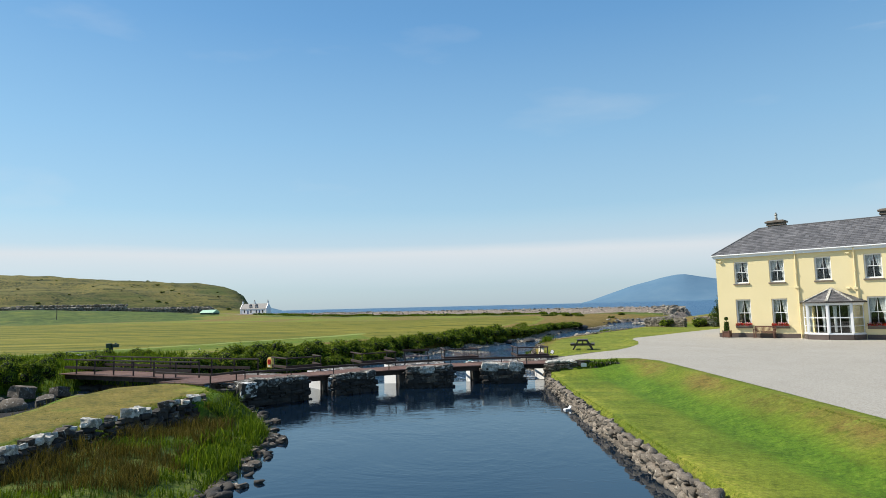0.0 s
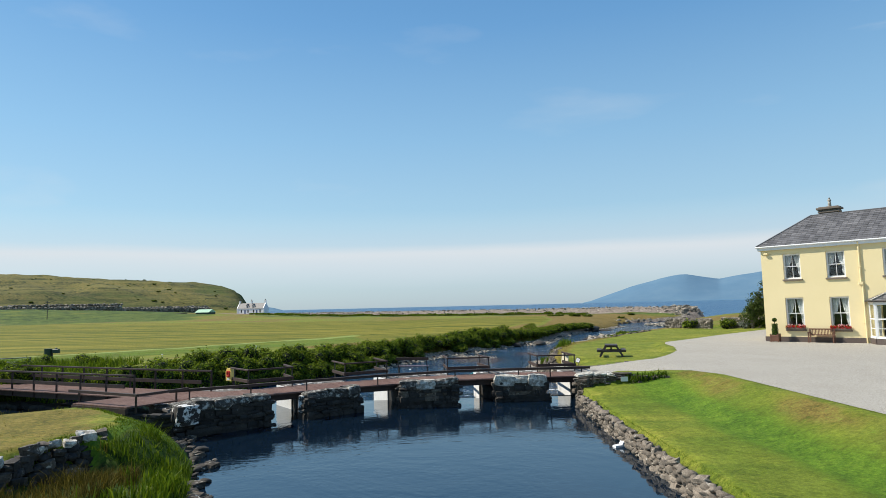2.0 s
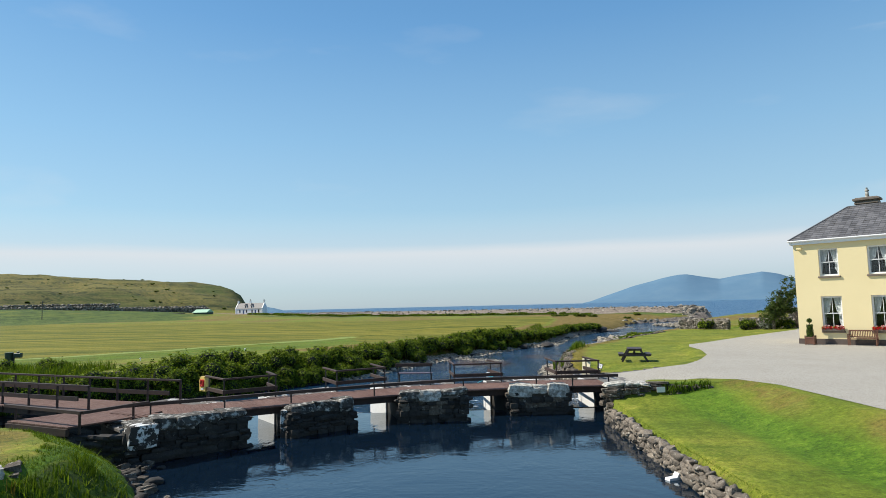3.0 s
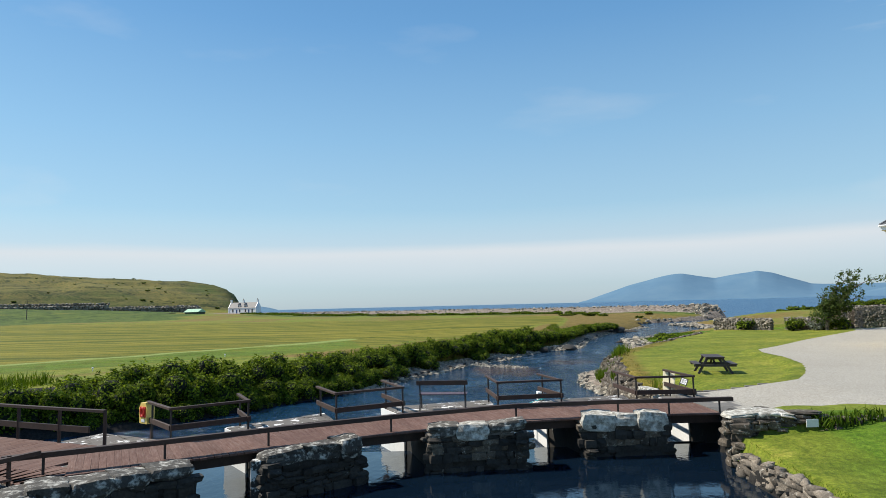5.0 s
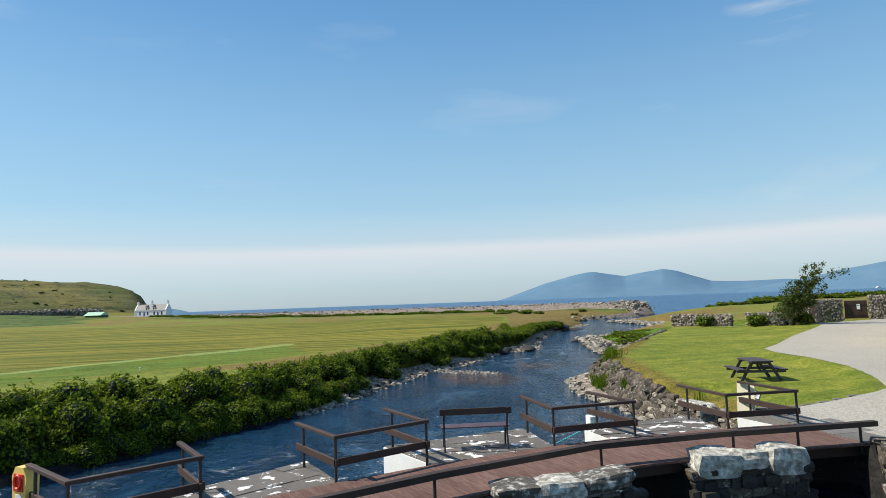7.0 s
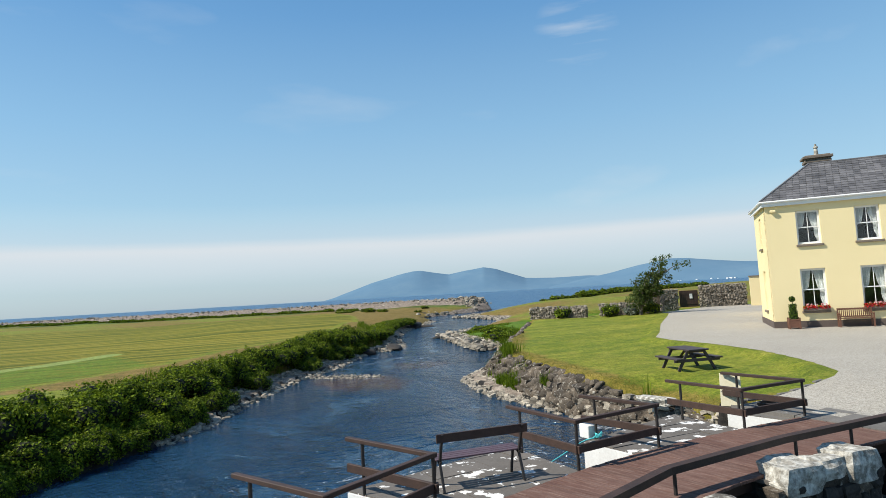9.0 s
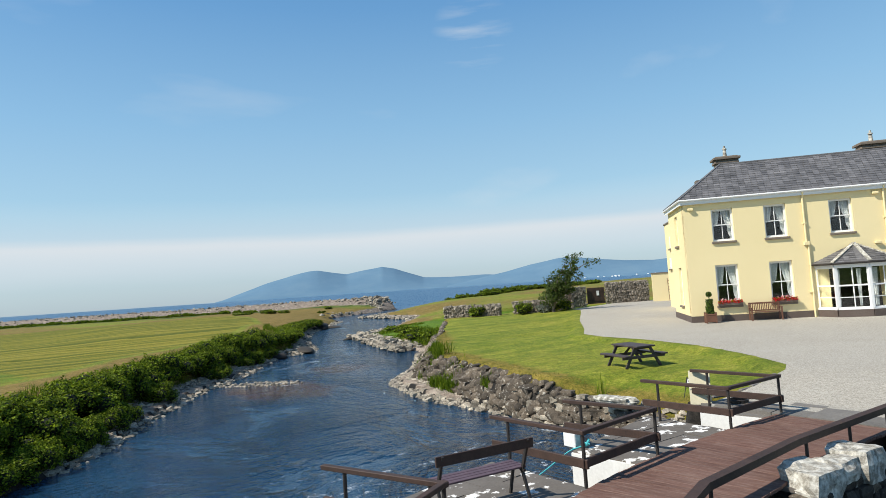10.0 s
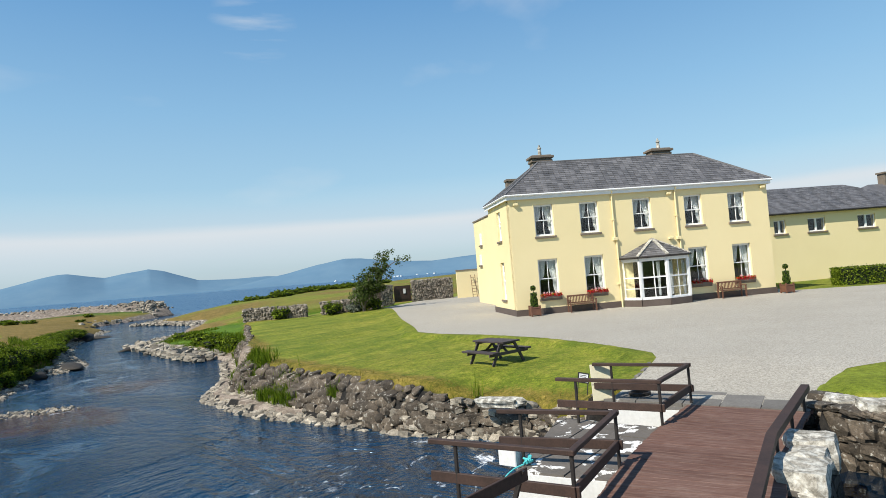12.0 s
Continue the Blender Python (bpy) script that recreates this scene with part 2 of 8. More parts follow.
    for z, c in (("fairway", fair), ("rough", rough_c), ("lush", green), ("weeds", weeds), ("strip", strip), ("dry", dry), ("heath", heath), ("shingle", shingle), ("bed_shade", bed_shade)):
        w = zone(z)
        w = range_node(n, l, math_node(n, l, "MULTIPLY_ADD", math_node(n, l, "SUBTRACT", tex, 0.5), 0.7, w), 0.35, 0.65)
        col = mix_node(n, l, w, col, c)
    col = mix_node(n, l, range_node(n, l, blades, 0.3, 0.7, 0.0, 0.30), col, mix_node(n, l, 1.0, col, (0.45, 0.5, 0.4), "MULTIPLY"))
    tuft = noise_node(n, l, co, 6.5, 8, 0.82)
    col = mix_node(n, l, 1.0, col, range_node(n, l, tuft, 0.32, 0.68, 0.52, 1.42), "MULTIPLY")
    l.new(col, b.inputs["Base Color"])
    b.inputs["Roughness"].default_value = 0.9
    b.inputs["Specular IOR Level"].default_value = 0.2
    bump_node(n, l, b, math_node(n, l, "MULTIPLY_ADD", blades, 0.3, fine), 0.55, 0.06)
    return m


def gravel_material():
    """Crushed pale stone: grit of several sizes, faint wheel-swept drifts."""
    m, n, l, b = nodes_of("pale_gravel")
    co = coords(n, "Object")
    v = n.new("ShaderNodeTexVoronoi")
    v.inputs["Scale"].default_value = 42.0
    l.new(co, v.inputs["Vector"])
    grit = math_node(n, l, "MULTIPLY_ADD", noise_node(n, l, co, 14.0, 6, 0.75), 0.55, math_node(n, l, "MULTIPLY", v.outputs["Color"], 0.45))
    col = ramp_node(n, l, grit, [(0.2, (0.20, 0.182, 0.15)), (0.45, (0.36, 0.334, 0.284)), (0.75, (0.54, 0.50, 0.43))])
    drift = noise_node(n, l, co, 0.35, 5, 0.6, 0.5)
    col = mix_node(n, l, range_node(n, l, drift, 0.35, 0.65, 0.0, 0.35), col, mix_node(n, l, 1.0, col, (0.78, 0.76, 0.72), "MULTIPLY"))
    l.new(col, b.inputs["Base Color"])
    b.inputs["Roughness"].default_value = 0.95
    bump_node(n, l, b, grit, 0.8, 0.03)
    return m


def plank_material():
    """Stained decking: grain and pale worn streaks along each board, a scuffed middle."""
    m, n, l, b = nodes_of("red_brown_decking")
    mp = n.new("ShaderNodeMapping")
    mp.inputs["Scale"].default_value = (9.0, 0.9, 4.0)
    l.new(coords(n, "Object"), mp.inputs[0])
    ob = n.new("ShaderNodeObjectInfo")
    ad = n.new("ShaderNodeVectorMath")
    l.new(mp.outputs[0], ad.inputs[0])
    sc = n.new("ShaderNodeVectorMath")
    sc.operation = "SCALE"
    sc.inputs[0].default_value = (3.0, 40.0, 7.0)
    l.new(ob.outputs["Random"], sc.inputs["Scale"])
    l.new(sc.outputs[0], ad.inputs[1])
    grain = noise_node(n, l, ad.outputs[0], 3.0, 6, 0.7)
    wear = noise_node(n, l, coords(n, "Position"), 0.9, 4, 0.6)
    col = ramp_node(n, l, grain, [(0.28, (0.104, 0.051, 0.039)), (0.5, (0.156, 0.089, 0.069)), (0.72, (0.24, 0.166, 0.134))])
    col = mix_node(n, l, range_node(n, l, wear, 0.35, 0.65, 0.0, 0.55), col, mix_node(n, l, 1.0, col, (0.62, 0.52, 0.50), "MULTIPLY"))
    col = mix_node(n, l, 1.0, col, range_node(n, l, ob.outputs["Random"], 0, 1, 0.9, 1.1), "MULTIPLY")
    l.new(col, b.inputs["Base Color"])
    b.inputs["Roughness"].default_value = 0.8
    b.inputs["Specular IOR Level"].default_value = 0.25
    bump_node(n, l, b, grain, 0.4, 0.006)
    return m


def water_material(name, deep, wave, fine, strength, distance, rough=0.04, stretch=(1, 1, 1), turn=0.0, foam=0.0, glassy=0.12, ior=1.45, gloss=1.0, drift=(0.13, 0.13, 1)):
    m, n, l, b = nodes_of(name)
    mp = n.new("ShaderNodeMapping")
    mp.inputs["Scale"].default_value = stretch
    mp.inputs["Rotation"].default_value = (0, 0, turn)
    l.new(coords(n, "Object"), mp.inputs[0])
    w1 = noise_node(n, l, mp.outputs[0], wave, 3, 0.5, 0.9)
    w2 = noise_node(n, l, mp.outputs[0], fine, 4, 0.6)
    mc = n.new("ShaderNodeMapping")
    mc.inputs["Scale"].default_value = drift
    l.new(coords(n, "Object"), mc.inputs[0])
    calm = noise_node(n, l, mc.outputs[0], 1.0, 5, 0.65, 1.2)
    h = math_node(n, l, "MULTIPLY_ADD", w2, 0.55, w1)
    h = math_node(n, l, "MULTIPLY", h, range_node(n, l, calm, 0.38, 0.62, glassy, 1.15))
    col = deep
    c = n.new("ShaderNodeRGB")
    c.outputs[0].default_value = (*deep, 1)
    col = c.outputs[0]
    if foam:
        f = noise_node(n, l, mp.outputs[0], wave * 1.4, 8, 0.75, 0.6)
        fm = range_node(n, l, f, foam, foam + 0.07)
        a = n.new("ShaderNodeAttribute")
        a.attribute_name = "rapids"
        fm = math_node(n, l, "MULTIPLY", fm, a.outputs["Fac"])
        sh = n.new("ShaderNodeAttribute")
        sh.attribute_name = "shoal"
        sn = noise_node(n, l, mp.outputs[0], 1.1, 6, 0.7)
        sw = range_node(n, l, math_node(n, l, "MULTIPLY_ADD", math_node(n, l, "SUBTRACT", sn, 0.5), 1.2, sh.outputs["Fac"]), 0.42, 0.75)
        col = mix_node(n, l, sw, col, (0.060, 0.030, 0.022))
        col = mix_node(n, l, fm, col, (0.75, 0.78, 0.8))
        l.new(range_node(n, l, fm, 0, 1, rough, 0.6), b.inputs["Roughness"])
        st = n.new("ShaderNodeAttribute")
        st.attribute_name = "still"
        h = math_node(n, l, "MULTIPLY", h, range_node(n, l, st.outputs["Fac"], 0, 1, 1.0, 0.1))
    else:
        b.inputs["Roughness"].default_value = rough
    l.new(col, b.inputs["Base Color"])
    b.inputs["IOR"].default_value = ior
    b.inputs["Specular IOR Level"].default_value = gloss
    b.inputs["Specular Tint"].default_value = (0.55, 0.85, 1.0, 1)
    bump_node(n, l, b, h, strength, distance)
    return m


GROUND = ground_material()
GRAVEL = gravel_material()
POOL = water_material("still_water", (0.0035, 0.0105, 0.022), 0.8, 4.0, 0.13, 0.07, 0.03)
RIVER = water_material("running_water", (0.006, 0.031, 0.068), 1.2, 6.5, 1.0, 0.42, 0.10, (0.75, 1.15, 1), radians(-12), foam=0.565, glassy=0.16, gloss=0.8, drift=(0.26, 0.15, 1))
STONE = surface("grey_stone", (0.017, 0.014, 0.0104), (0.160, 0.126, 0.091), 4.5, 30.0, 0.9, 1.0, 0.03, vary=0.45, space="Position", spot=(0.50, 0.48, 0.42), spot_scale=9.0, spot_at=(0.57, 0.70))
# Damp stone with the piers' shade also put into its dark colour.
DARKSTONE = surface("damp_shaded_stone", (0.006, 0.0053, 0.0043), (0.045, 0.038, 0.030), 2.5, 20.0, 0.8, 0.8, 0.025, vary=0.4, space="Position", spot=(0.24, 0.225, 0.19), spot_scale=6.0, spot_at=(0.66, 0.74))
DARKCAP = surface("dark_lichened_stone", (0.018, 0.016, 0.013), (0.105, 0.092, 0.075), 3.0, 26.0, 0.85, 0.9, 0.03, vary=0.25, space="Position", spot=(0.52, 0.50, 0.44), spot_scale=7.0, spot_at=(0.50, 0.66))
FLAKING = surface("flaking_whitewash", (0.55, 0.54, 0.50), (0.78, 0.77, 0.73), 2.5, 24.0, 0.85, 0.5, 0.02, space="Position", spot=(0.035, 0.03, 0.025), spot_scale=4.0, spot_at=(0.46, 0.51))
CAPSTONE = surface("lichened_stone", (0.11, 0.10, 0.08), (0.42, 0.39, 0.33), 4.5, 34.0, 0.9, 0.9, 0.03, vary=0.18, space="Position", spot=(0.66, 0.64, 0.57), spot_scale=7.0, spot_at=(0.44, 0.64))
SLAB = surface("slate_paving", (0.085, 0.075, 0.065), (0.17, 0.15, 0.13), 1.5, 25.0, 0.85, 0.4, 0.01, space="Position", spot=(0.74, 0.73, 0.70), spot_scale=2.6, spot_at=(0.575, 0.59))
SLABPLAIN = surface("grey_paving", (0.10, 0.092, 0.082), (0.20, 0.185, 0.165), 1.5, 25.0, 0.85, 0.4, 0.01, space="Position", vary=0.12, spot=(0.42, 0.41, 0.38), spot_scale=2.0, spot_at=(0.66, 0.70))
WHITEWASH = surface("whitewash", (0.62, 0.62, 0.60), (0.82, 0.82, 0.80), 2.0, 20.0, 0.85, 0.2, 0.01, spot=(0.25, 0.23, 0.20), spot_scale=3.0, spot_at=(0.68, 0.72))
YELLOW = surface("cream_yellow_render", (0.79, 0.66, 0.365), (0.85, 0.72, 0.42), 0.4, 45.0, 0.85, 0.12, 0.004)
PLINTH = surface("brown_plinth_paint", (0.075, 0.055, 0.045), (0.13, 0.10, 0.085), 1.2, 30.0, 0.75, 0.2, 0.004)
SILL = surface("brown_sill_paint", (0.13, 0.10, 0.075), (0.22, 0.18, 0.14), 2.0, 30.0, 0.7, 0.2, 0.004)
WHITE = surface("white_paint", (0.74, 0.74, 0.73), (0.83, 0.83, 0.82), 2.0, 30.0, 0.4, 0.08, 0.003)
SLATE = surface("roof_slate", (0.080, 0.079, 0.083), (0.175, 0.169, 0.172), 1.2, 14.0, 0.6, 0.35, 0.012, vary=0.3, island=True)
CURTAIN = surface("grey_curtain", (0.45, 0.46, 0.46), (0.66, 0.67, 0.68), 3.0, 30.0, 0.9, 0.3, 0.01)
# Rooms behind the glass: their dimness is put into this dark colour.
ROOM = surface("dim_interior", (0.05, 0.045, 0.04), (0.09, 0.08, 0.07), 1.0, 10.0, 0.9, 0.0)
TIMBER = surface("dark_stained_timber", (0.022, 0.012, 0.0085), (0.064, 0.034, 0.024), 4.0, 35.0, 0.7, 0.35, 0.006, vary=0.12)
PLANK = plank_material()
PURPLE = surface("purple_brown_slat", (0.06, 0.035, 0.045), (0.13, 0.08, 0.095), 4.0, 35.0, 0.55, 0.3, 0.005)
IRON = surface("dark_painted_iron", (0.018, 0.016, 0.015), (0.045, 0.038, 0.034), 6.0, 40.0, 0.55, 0.2, 0.003, metal=0.2)
BENCHWOOD = surface("brown_bench_wood", (0.10, 0.042, 0.024), (0.19, 0.085, 0.05), 4.0, 40.0, 0.6, 0.2, 0.004)
RED = surface("red_plastic", (0.55, 0.03, 0.02), (0.70, 0.05, 0.03), 4.0, 30.0, 0.4, 0.05)
BUOYBOX = surface("yellow_plastic", (0.78, 0.55, 0.12), (0.86, 0.66, 0.20), 4.0, 30.0, 0.45, 0.05)
CREAMBOARD = surface("cream_board", (0.62, 0.56, 0.38), (0.74, 0.68, 0.50), 3.0, 30.0, 0.7, 0.1)
GREENPLASTIC = surface("dark_green_plastic", (0.012, 0.035, 0.02), (0.025, 0.06, 0.035), 4.0, 30.0, 0.5, 0.05)
TURQ = surface("turquoise_rope", (0.05, 0.42, 0.45), (0.12, 0.6, 0.62), 20.0, 80.0, 0.8, 0.3)
BARK = surface("grey_bark", (0.07, 0.06, 0.05), (0.16, 0.14, 0.115), 5.0, 30.0, 0.9, 0.6, 0.02)
LEAF = leaf_material("shrub_leaf", (0.032, 0.064, 0.005), (0.36, 0.46, 0.042), 0.6, 0.38)
LEAF2 = leaf_material("tree_leaf", (0.05, 0.080, 0.02), (0.15, 0.20, 0.06), 0.5, 0.4)
BLADE = leaf_material("rush_blade", (0.030, 0.066, 0.005), (0.19, 0.28, 0.025), 0.6, 0.38)
FRESH = leaf_material("fresh_grass_blade", (0.055, 0.105, 0.006), (0.25, 0.33, 0.026), 0.6, 0.36)
STRAW = leaf_material("straw_blade", (0.10, 0.098, 0.014), (0.28, 0.22, 0.050), 0.7, 0.3)
DRYBLADE = leaf_material("dry_rush_blade", (0.055, 0.050, 0.010), (0.25, 0.185, 0.045), 0.7, 0.3)
DARKBLUE = surface("blue_door_paint", (0.03, 0.06, 0.16), (0.05, 0.09, 0.22), 3.0, 20.0, 0.5, 0.05)
MINT = surface("pale_green_sheet", (0.25, 0.45, 0.30), (0.36, 0.58, 0.42), 1.0, 10.0, 0.6, 0.1)
SEA = water_material("open_sea", (0.014, 0.075, 0.165), 0.25, 1.5, 0.9, 0.5, 0.3, ior=1.333, gloss=0.6)
FLOWER = leaf_material("red_geranium", (0.55, 0.01, 0.015), (0.75, 0.04, 0.05), 0.6, 0.2)
FLOWERW = leaf_material("pink_white_geranium", (0.70, 0.25, 0.28), (0.82, 0.72, 0.72), 0.6, 0.2)


def glass_material():
    m, n, l, b = nodes_of("window_glass")
    b.inputs["Base Color"].default_value = (0.9, 0.95, 0.95, 1)
    b.inputs["Roughness"].default_value = 0.02
    b.inputs["Transmission Weight"].default_value = 1.0
    b.inputs["IOR"].default_value = 1.45
    return m


GLASS = glass_material()


# ---- building helpers ----
def part(name, bm, material, parent=None, label="", kind="", smooth=False):
    """Links a bmesh as one mesh object, under a thing or a part."""
    me = bpy.data.meshes.new(name)
    bm.to_mesh(me)
    bm.free()
    for mt in material if isinstance(material, (list, tuple)) else (material,):
        me.materials.append(mt)
    if smooth:
        me.polygons.foreach_set("use_smooth", [True] * len(me.polygons))
    ob = new(name, me)
    if parent is not None:
        ob.parent = parent
    if label or kind:
        tagged(ob, label, kind=kind)
    return ob


def piece(name, mesh, parent, m):
    """A piece that shares its mesh with its likes."""
    ob = new(name, mesh)
    ob.parent = parent
    ob.matrix_basis = m
    return ob


def thing(name, label, category, m=None, group="", kind=""):
    ob = new(name)
    ob.empty_display_size = 0.1
    if m is not None:
        ob.matrix_basis = m
    return tagged(ob, label, category, group, kind)


def box(bm, x0, x1, y0, y1, z0, z1, bevel=0.0, m=None):
    r = bmesh.ops.create_cube(bm, size=1.0)
    vs = r["verts"]
    bmesh.ops.transform(bm, matrix=Matrix.LocRotScale(((x0 + x1) / 2, (y0 + y1) / 2, (z0 + z1) / 2), None, (x1 - x0, y1 - y0, z1 - z0)), verts=vs)
    if bevel:
        es = list({ed for v in vs for ed in v.link_edges})
        r = bmesh.ops.bevel(bm, geom=es, offset=bevel, segments=1, affect="EDGES")
        vs = r["verts"]
    if m is not None:
        bmesh.ops.transform(bm, matrix=m, verts=vs)
    return vs


def boxes(*rows, bevel=0.0):
    bm = bmesh.new()
    for r in rows:
        box(bm, *r, bevel=bevel)
    return bm


def beam(bm, a, b, w, h, bevel=0.0):
    """A rectangular bar from a to b, w wide and h high."""
    a, b = Vector(a), Vector(b)
    d = b - a
    rot = d.to_track_quat("Y", "Z").to_matrix().to_4x4()
    box(bm, -w / 2, w / 2, 0, d.length, -h / 2, h / 2, bevel, Matrix.Translation(a) @ rot)


def rod(bm, a, b, r, r2=None, seg=8):
    a, b = Vector(a), Vector(b)
    d = b - a
    m = Matrix.Translation((a + b) / 2) @ d.to_track_quat("Z", "Y").to_matrix().to_4x4()
    bmesh.ops.create_cone(bm, cap_ends=True, segments=seg, radius1=r, radius2=r if r2 is None else r2, depth=d.length, matrix=m)


def sd_poly(px, py, poly):
    """Signed distance of many points to a polygon, minus inside."""
    d = np.full(px.shape, 1e18)
    inside = np.zeros(px.shape, bool)
    k = len(poly)
    for i in range(k):
        (ax, ay), (bx, by) = poly[i], poly[(i + 1) % k]
        ex, ey = bx - ax, by - ay
        wx, wy = px - ax, py - ay
        t = np.clip((wx * ex + wy * ey) / (ex * ex + ey * ey + 1e-12), 0, 1)
        d = np.minimum(d, (wx - t * ex) ** 2 + (wy - t * ey) ** 2)
        c = ((ay <= py) != (by <= py)) & (wx * ey * np.sign(by - ay) < wy * ex * np.sign(by - ay))
        inside ^= c
    d = np.sqrt(d)
    return np.where(inside, -d, d)


def sstep(a, b, v):
    t = np.clip((v - a) / (b - a), 0, 1)
    return t * t * (3 - 2 * t)


def lumps(px, py, scale, seed=0):
    """Smooth pseudo-random relief, about -1 to 1."""
    r = np.random.RandomState(seed)
    out = np.zeros_like(px)
    for k in range(7):
        a = r.uniform(0, 6.283)
        f = r.uniform(0.6, 1.7) / scale
        out += np.sin((px * math.cos(a) + py * math.sin(a)) * f * 6.283 + r.uniform(0, 6.283))
    return out / 4.0


def smooth_line(pts, step):
    """Even points along a rounded polyline."""
    p = [Vector(q) for q in pts]
    dense = []
    for i in range(len(p) - 1):
        p0, p1, p2, p3 = p[max(i - 1, 0)], p[i], p[i + 1], p[min(i + 2, len(p) - 1)]
        for k in range(12):
            t = k / 12
            dense.append(0.5 * ((2 * p1) + (p2 - p0) * t + (2 * p0 - 5 * p1 + 4 * p2 - p3) * t * t + (3 * p1 - p0 - 3 * p2 + p3) * t ** 3))
    dense.append(p[-1])
    out, left = [dense[0]], step
    for a, b in zip(dense, dense[1:]):
        d = (b - a).length
        pos = 0.0
        while d - pos >= left:
            pos += left
            out.append(a + (b - a) * (pos / d))
            left = step
        left -= d - pos
    return out


# ---- ground, water, distance ----
POOL_Z, RIVER_Z = -1.2, -1.5
WATER = [(4.85, -60), (4.85, 28), (4.95, 30.2), (5.12, 31.6), (5.8, 33.2), (6.2, 33.6), (6.3, 37.2), (5.95, 38.0), (6.1, 39.5), (6.2, 40.5), (5.9, 41.4), (5.72, 42.4), (5.75, 43.5), (5.88, 46), (5.82, 48.8), (6.5, 52), (6.97, 53.6), (10.3, 57.5), (13.9, 63.3),
         (14.6, 65.0), (15.6, 70.2), (17.2, 79.5), (21.8, 84.2), (27.2, 91.0), (37.5, 106), (37.2, 118), (47, 127), (62, 134), (92, 165), (150, 205), (260, 262), (600, 420), (4600, 2400),
         (4600, 4800), (-4600, 4800), (-4600, 1500), (-400, 640), (-150, 470), (-118, 385), (-88, 318), (-45, 262), (-8, 224), (30, 193), (52, 178), (63, 165), (60, 151), (48, 140), (38, 133),
         (32.5, 126), (31, 115.4), (20, 98), (14.2, 85), (10.8, 74.4), (7.4, 72), (6.2, 70.3), (2.1, 63), (-1.2, 58.4), (-4.8, 51), (-6.5, 47.7), (-9.5, 43.8), (-13, 39.6), (-17, 37.6), (-19, 34.5), (-24, 33), (-34, 31),
         (-34, 26), (-24, 26.5), (-18, 27.4), (-12.5, 29), (-9, 27.6), (-8.4, 25.8), (-6.6, 23.4), (-5.5, 20.5), (-5.2, 17), (-5.2, 12), (-5.4, -60)]
GRAVEL_EDGE = [(10.3, -14), (10.35, 14), (10.45, 20), (10.5, 28), (10.5, 30.5), (9.9, 32.2), (8.9, 33.2), (7.5, 33.55), (6.0, 33.6), (6.0, 37.1), (7.0, 37.2), (8.7, 37.25), (9.5, 37.35), (10.2, 37.7), (10.9, 38.6), (11.9, 40.1),
               (13.2, 42.6), (14.1, 45.5), (14.5, 48.2), (15.2, 50.0), (17.2, 51.9), (22, 57), (28.4, 63.2), (31.2, 66.0), (32.4, 68.2), (40.2, 70.6), (47, 69.5), (56, 60), (60, 40), (52, 41), (38, 40.5), (33.4, 37.4), (35.4, 32.6), (39, 24), (46, 10), (60, -14)]
FAIRWAY = [(-134, 208), (-78, 176), (-42, 150), (-8, 140), (10, 141), (19.5, 136), (18.5, 118), (14, 100), (6.1, 80), (0.2, 71.3), (-3.8, 66.5), (-6.6, 61), (-10.4, 56.6), (-16, 52), (-24, 46.5), (-34, 41), (-60, 31), (-200, 16), (-260, 150)]
GREENSIDE = [(-60, 24), (-25.2, 52.3), (-13.3, 65.3), (-9.3, 71), (-6.6, 61), (-10.4, 56.6), (-16, 52), (-24, 46.5), (-34, 41), (-60, 20)]
STRIP = [(-60, 24), (-25.2, 52.3), (-13.3, 65.3), (-9.3, 71)]
MOUND = [(-10.2, -5), (-9.9, 12), (-10.1, 15.7), (-10.0, 17.2), (-9.6, 18.4), (-9.2, 19.8), (-8.75, 21.3), (-8.5, 22.8), (-9.0, 24.0), (-10.4, 25.5), (-11.6, 26.2), (-13.0, 24.8), (-13.3, 22.0), (-12.9, 19.2), (-13.2, 14), (-14, -5)]
LAWN = [(8.2, 52.9), (9.6, 55.4), (12.4, 59.2), (14.4, 61.6), (17.6, 66.4), (21.1, 71.4), (24.6, 76.4), (34, 74), (34, 50), (12, 46)]
BANK_Y, BANK_W = [36, 40, 41.5, 43.5, 46, 50, 53, 56, 62, 75], [0.35, 0.4, 0.35, 0.55, 1.1, 1.9, 1.6, 1.25, 1.1, 1.6]
SHINGLE_CREST = [(-108, 322), (-55, 250), (-15, 213), (25, 183), (48, 166), (57, 158)]


def dist_line(px, py, line):
    d = np.full(px.shape, 1e18)
    for (ax, ay), (bx, by) in zip(line, line[1:]):
        ex, ey = bx - ax, by - ay
        t = np.clip(((px - ax) * ex + (py - ay) * ey) / (ex * ex + ey * ey), 0, 1)
        d = np.minimum(d, np.hypot(px - ax - t * ex, py - ay - t * ey))
    return d


def road_drop(px, py):
    """The forecourt falls gently to the end of the footbridge."""
    return -0.27 * sstep(10.0, 6.6, px) * sstep(30.5, 32.5, py) * sstep(41.0, 38.0, py)


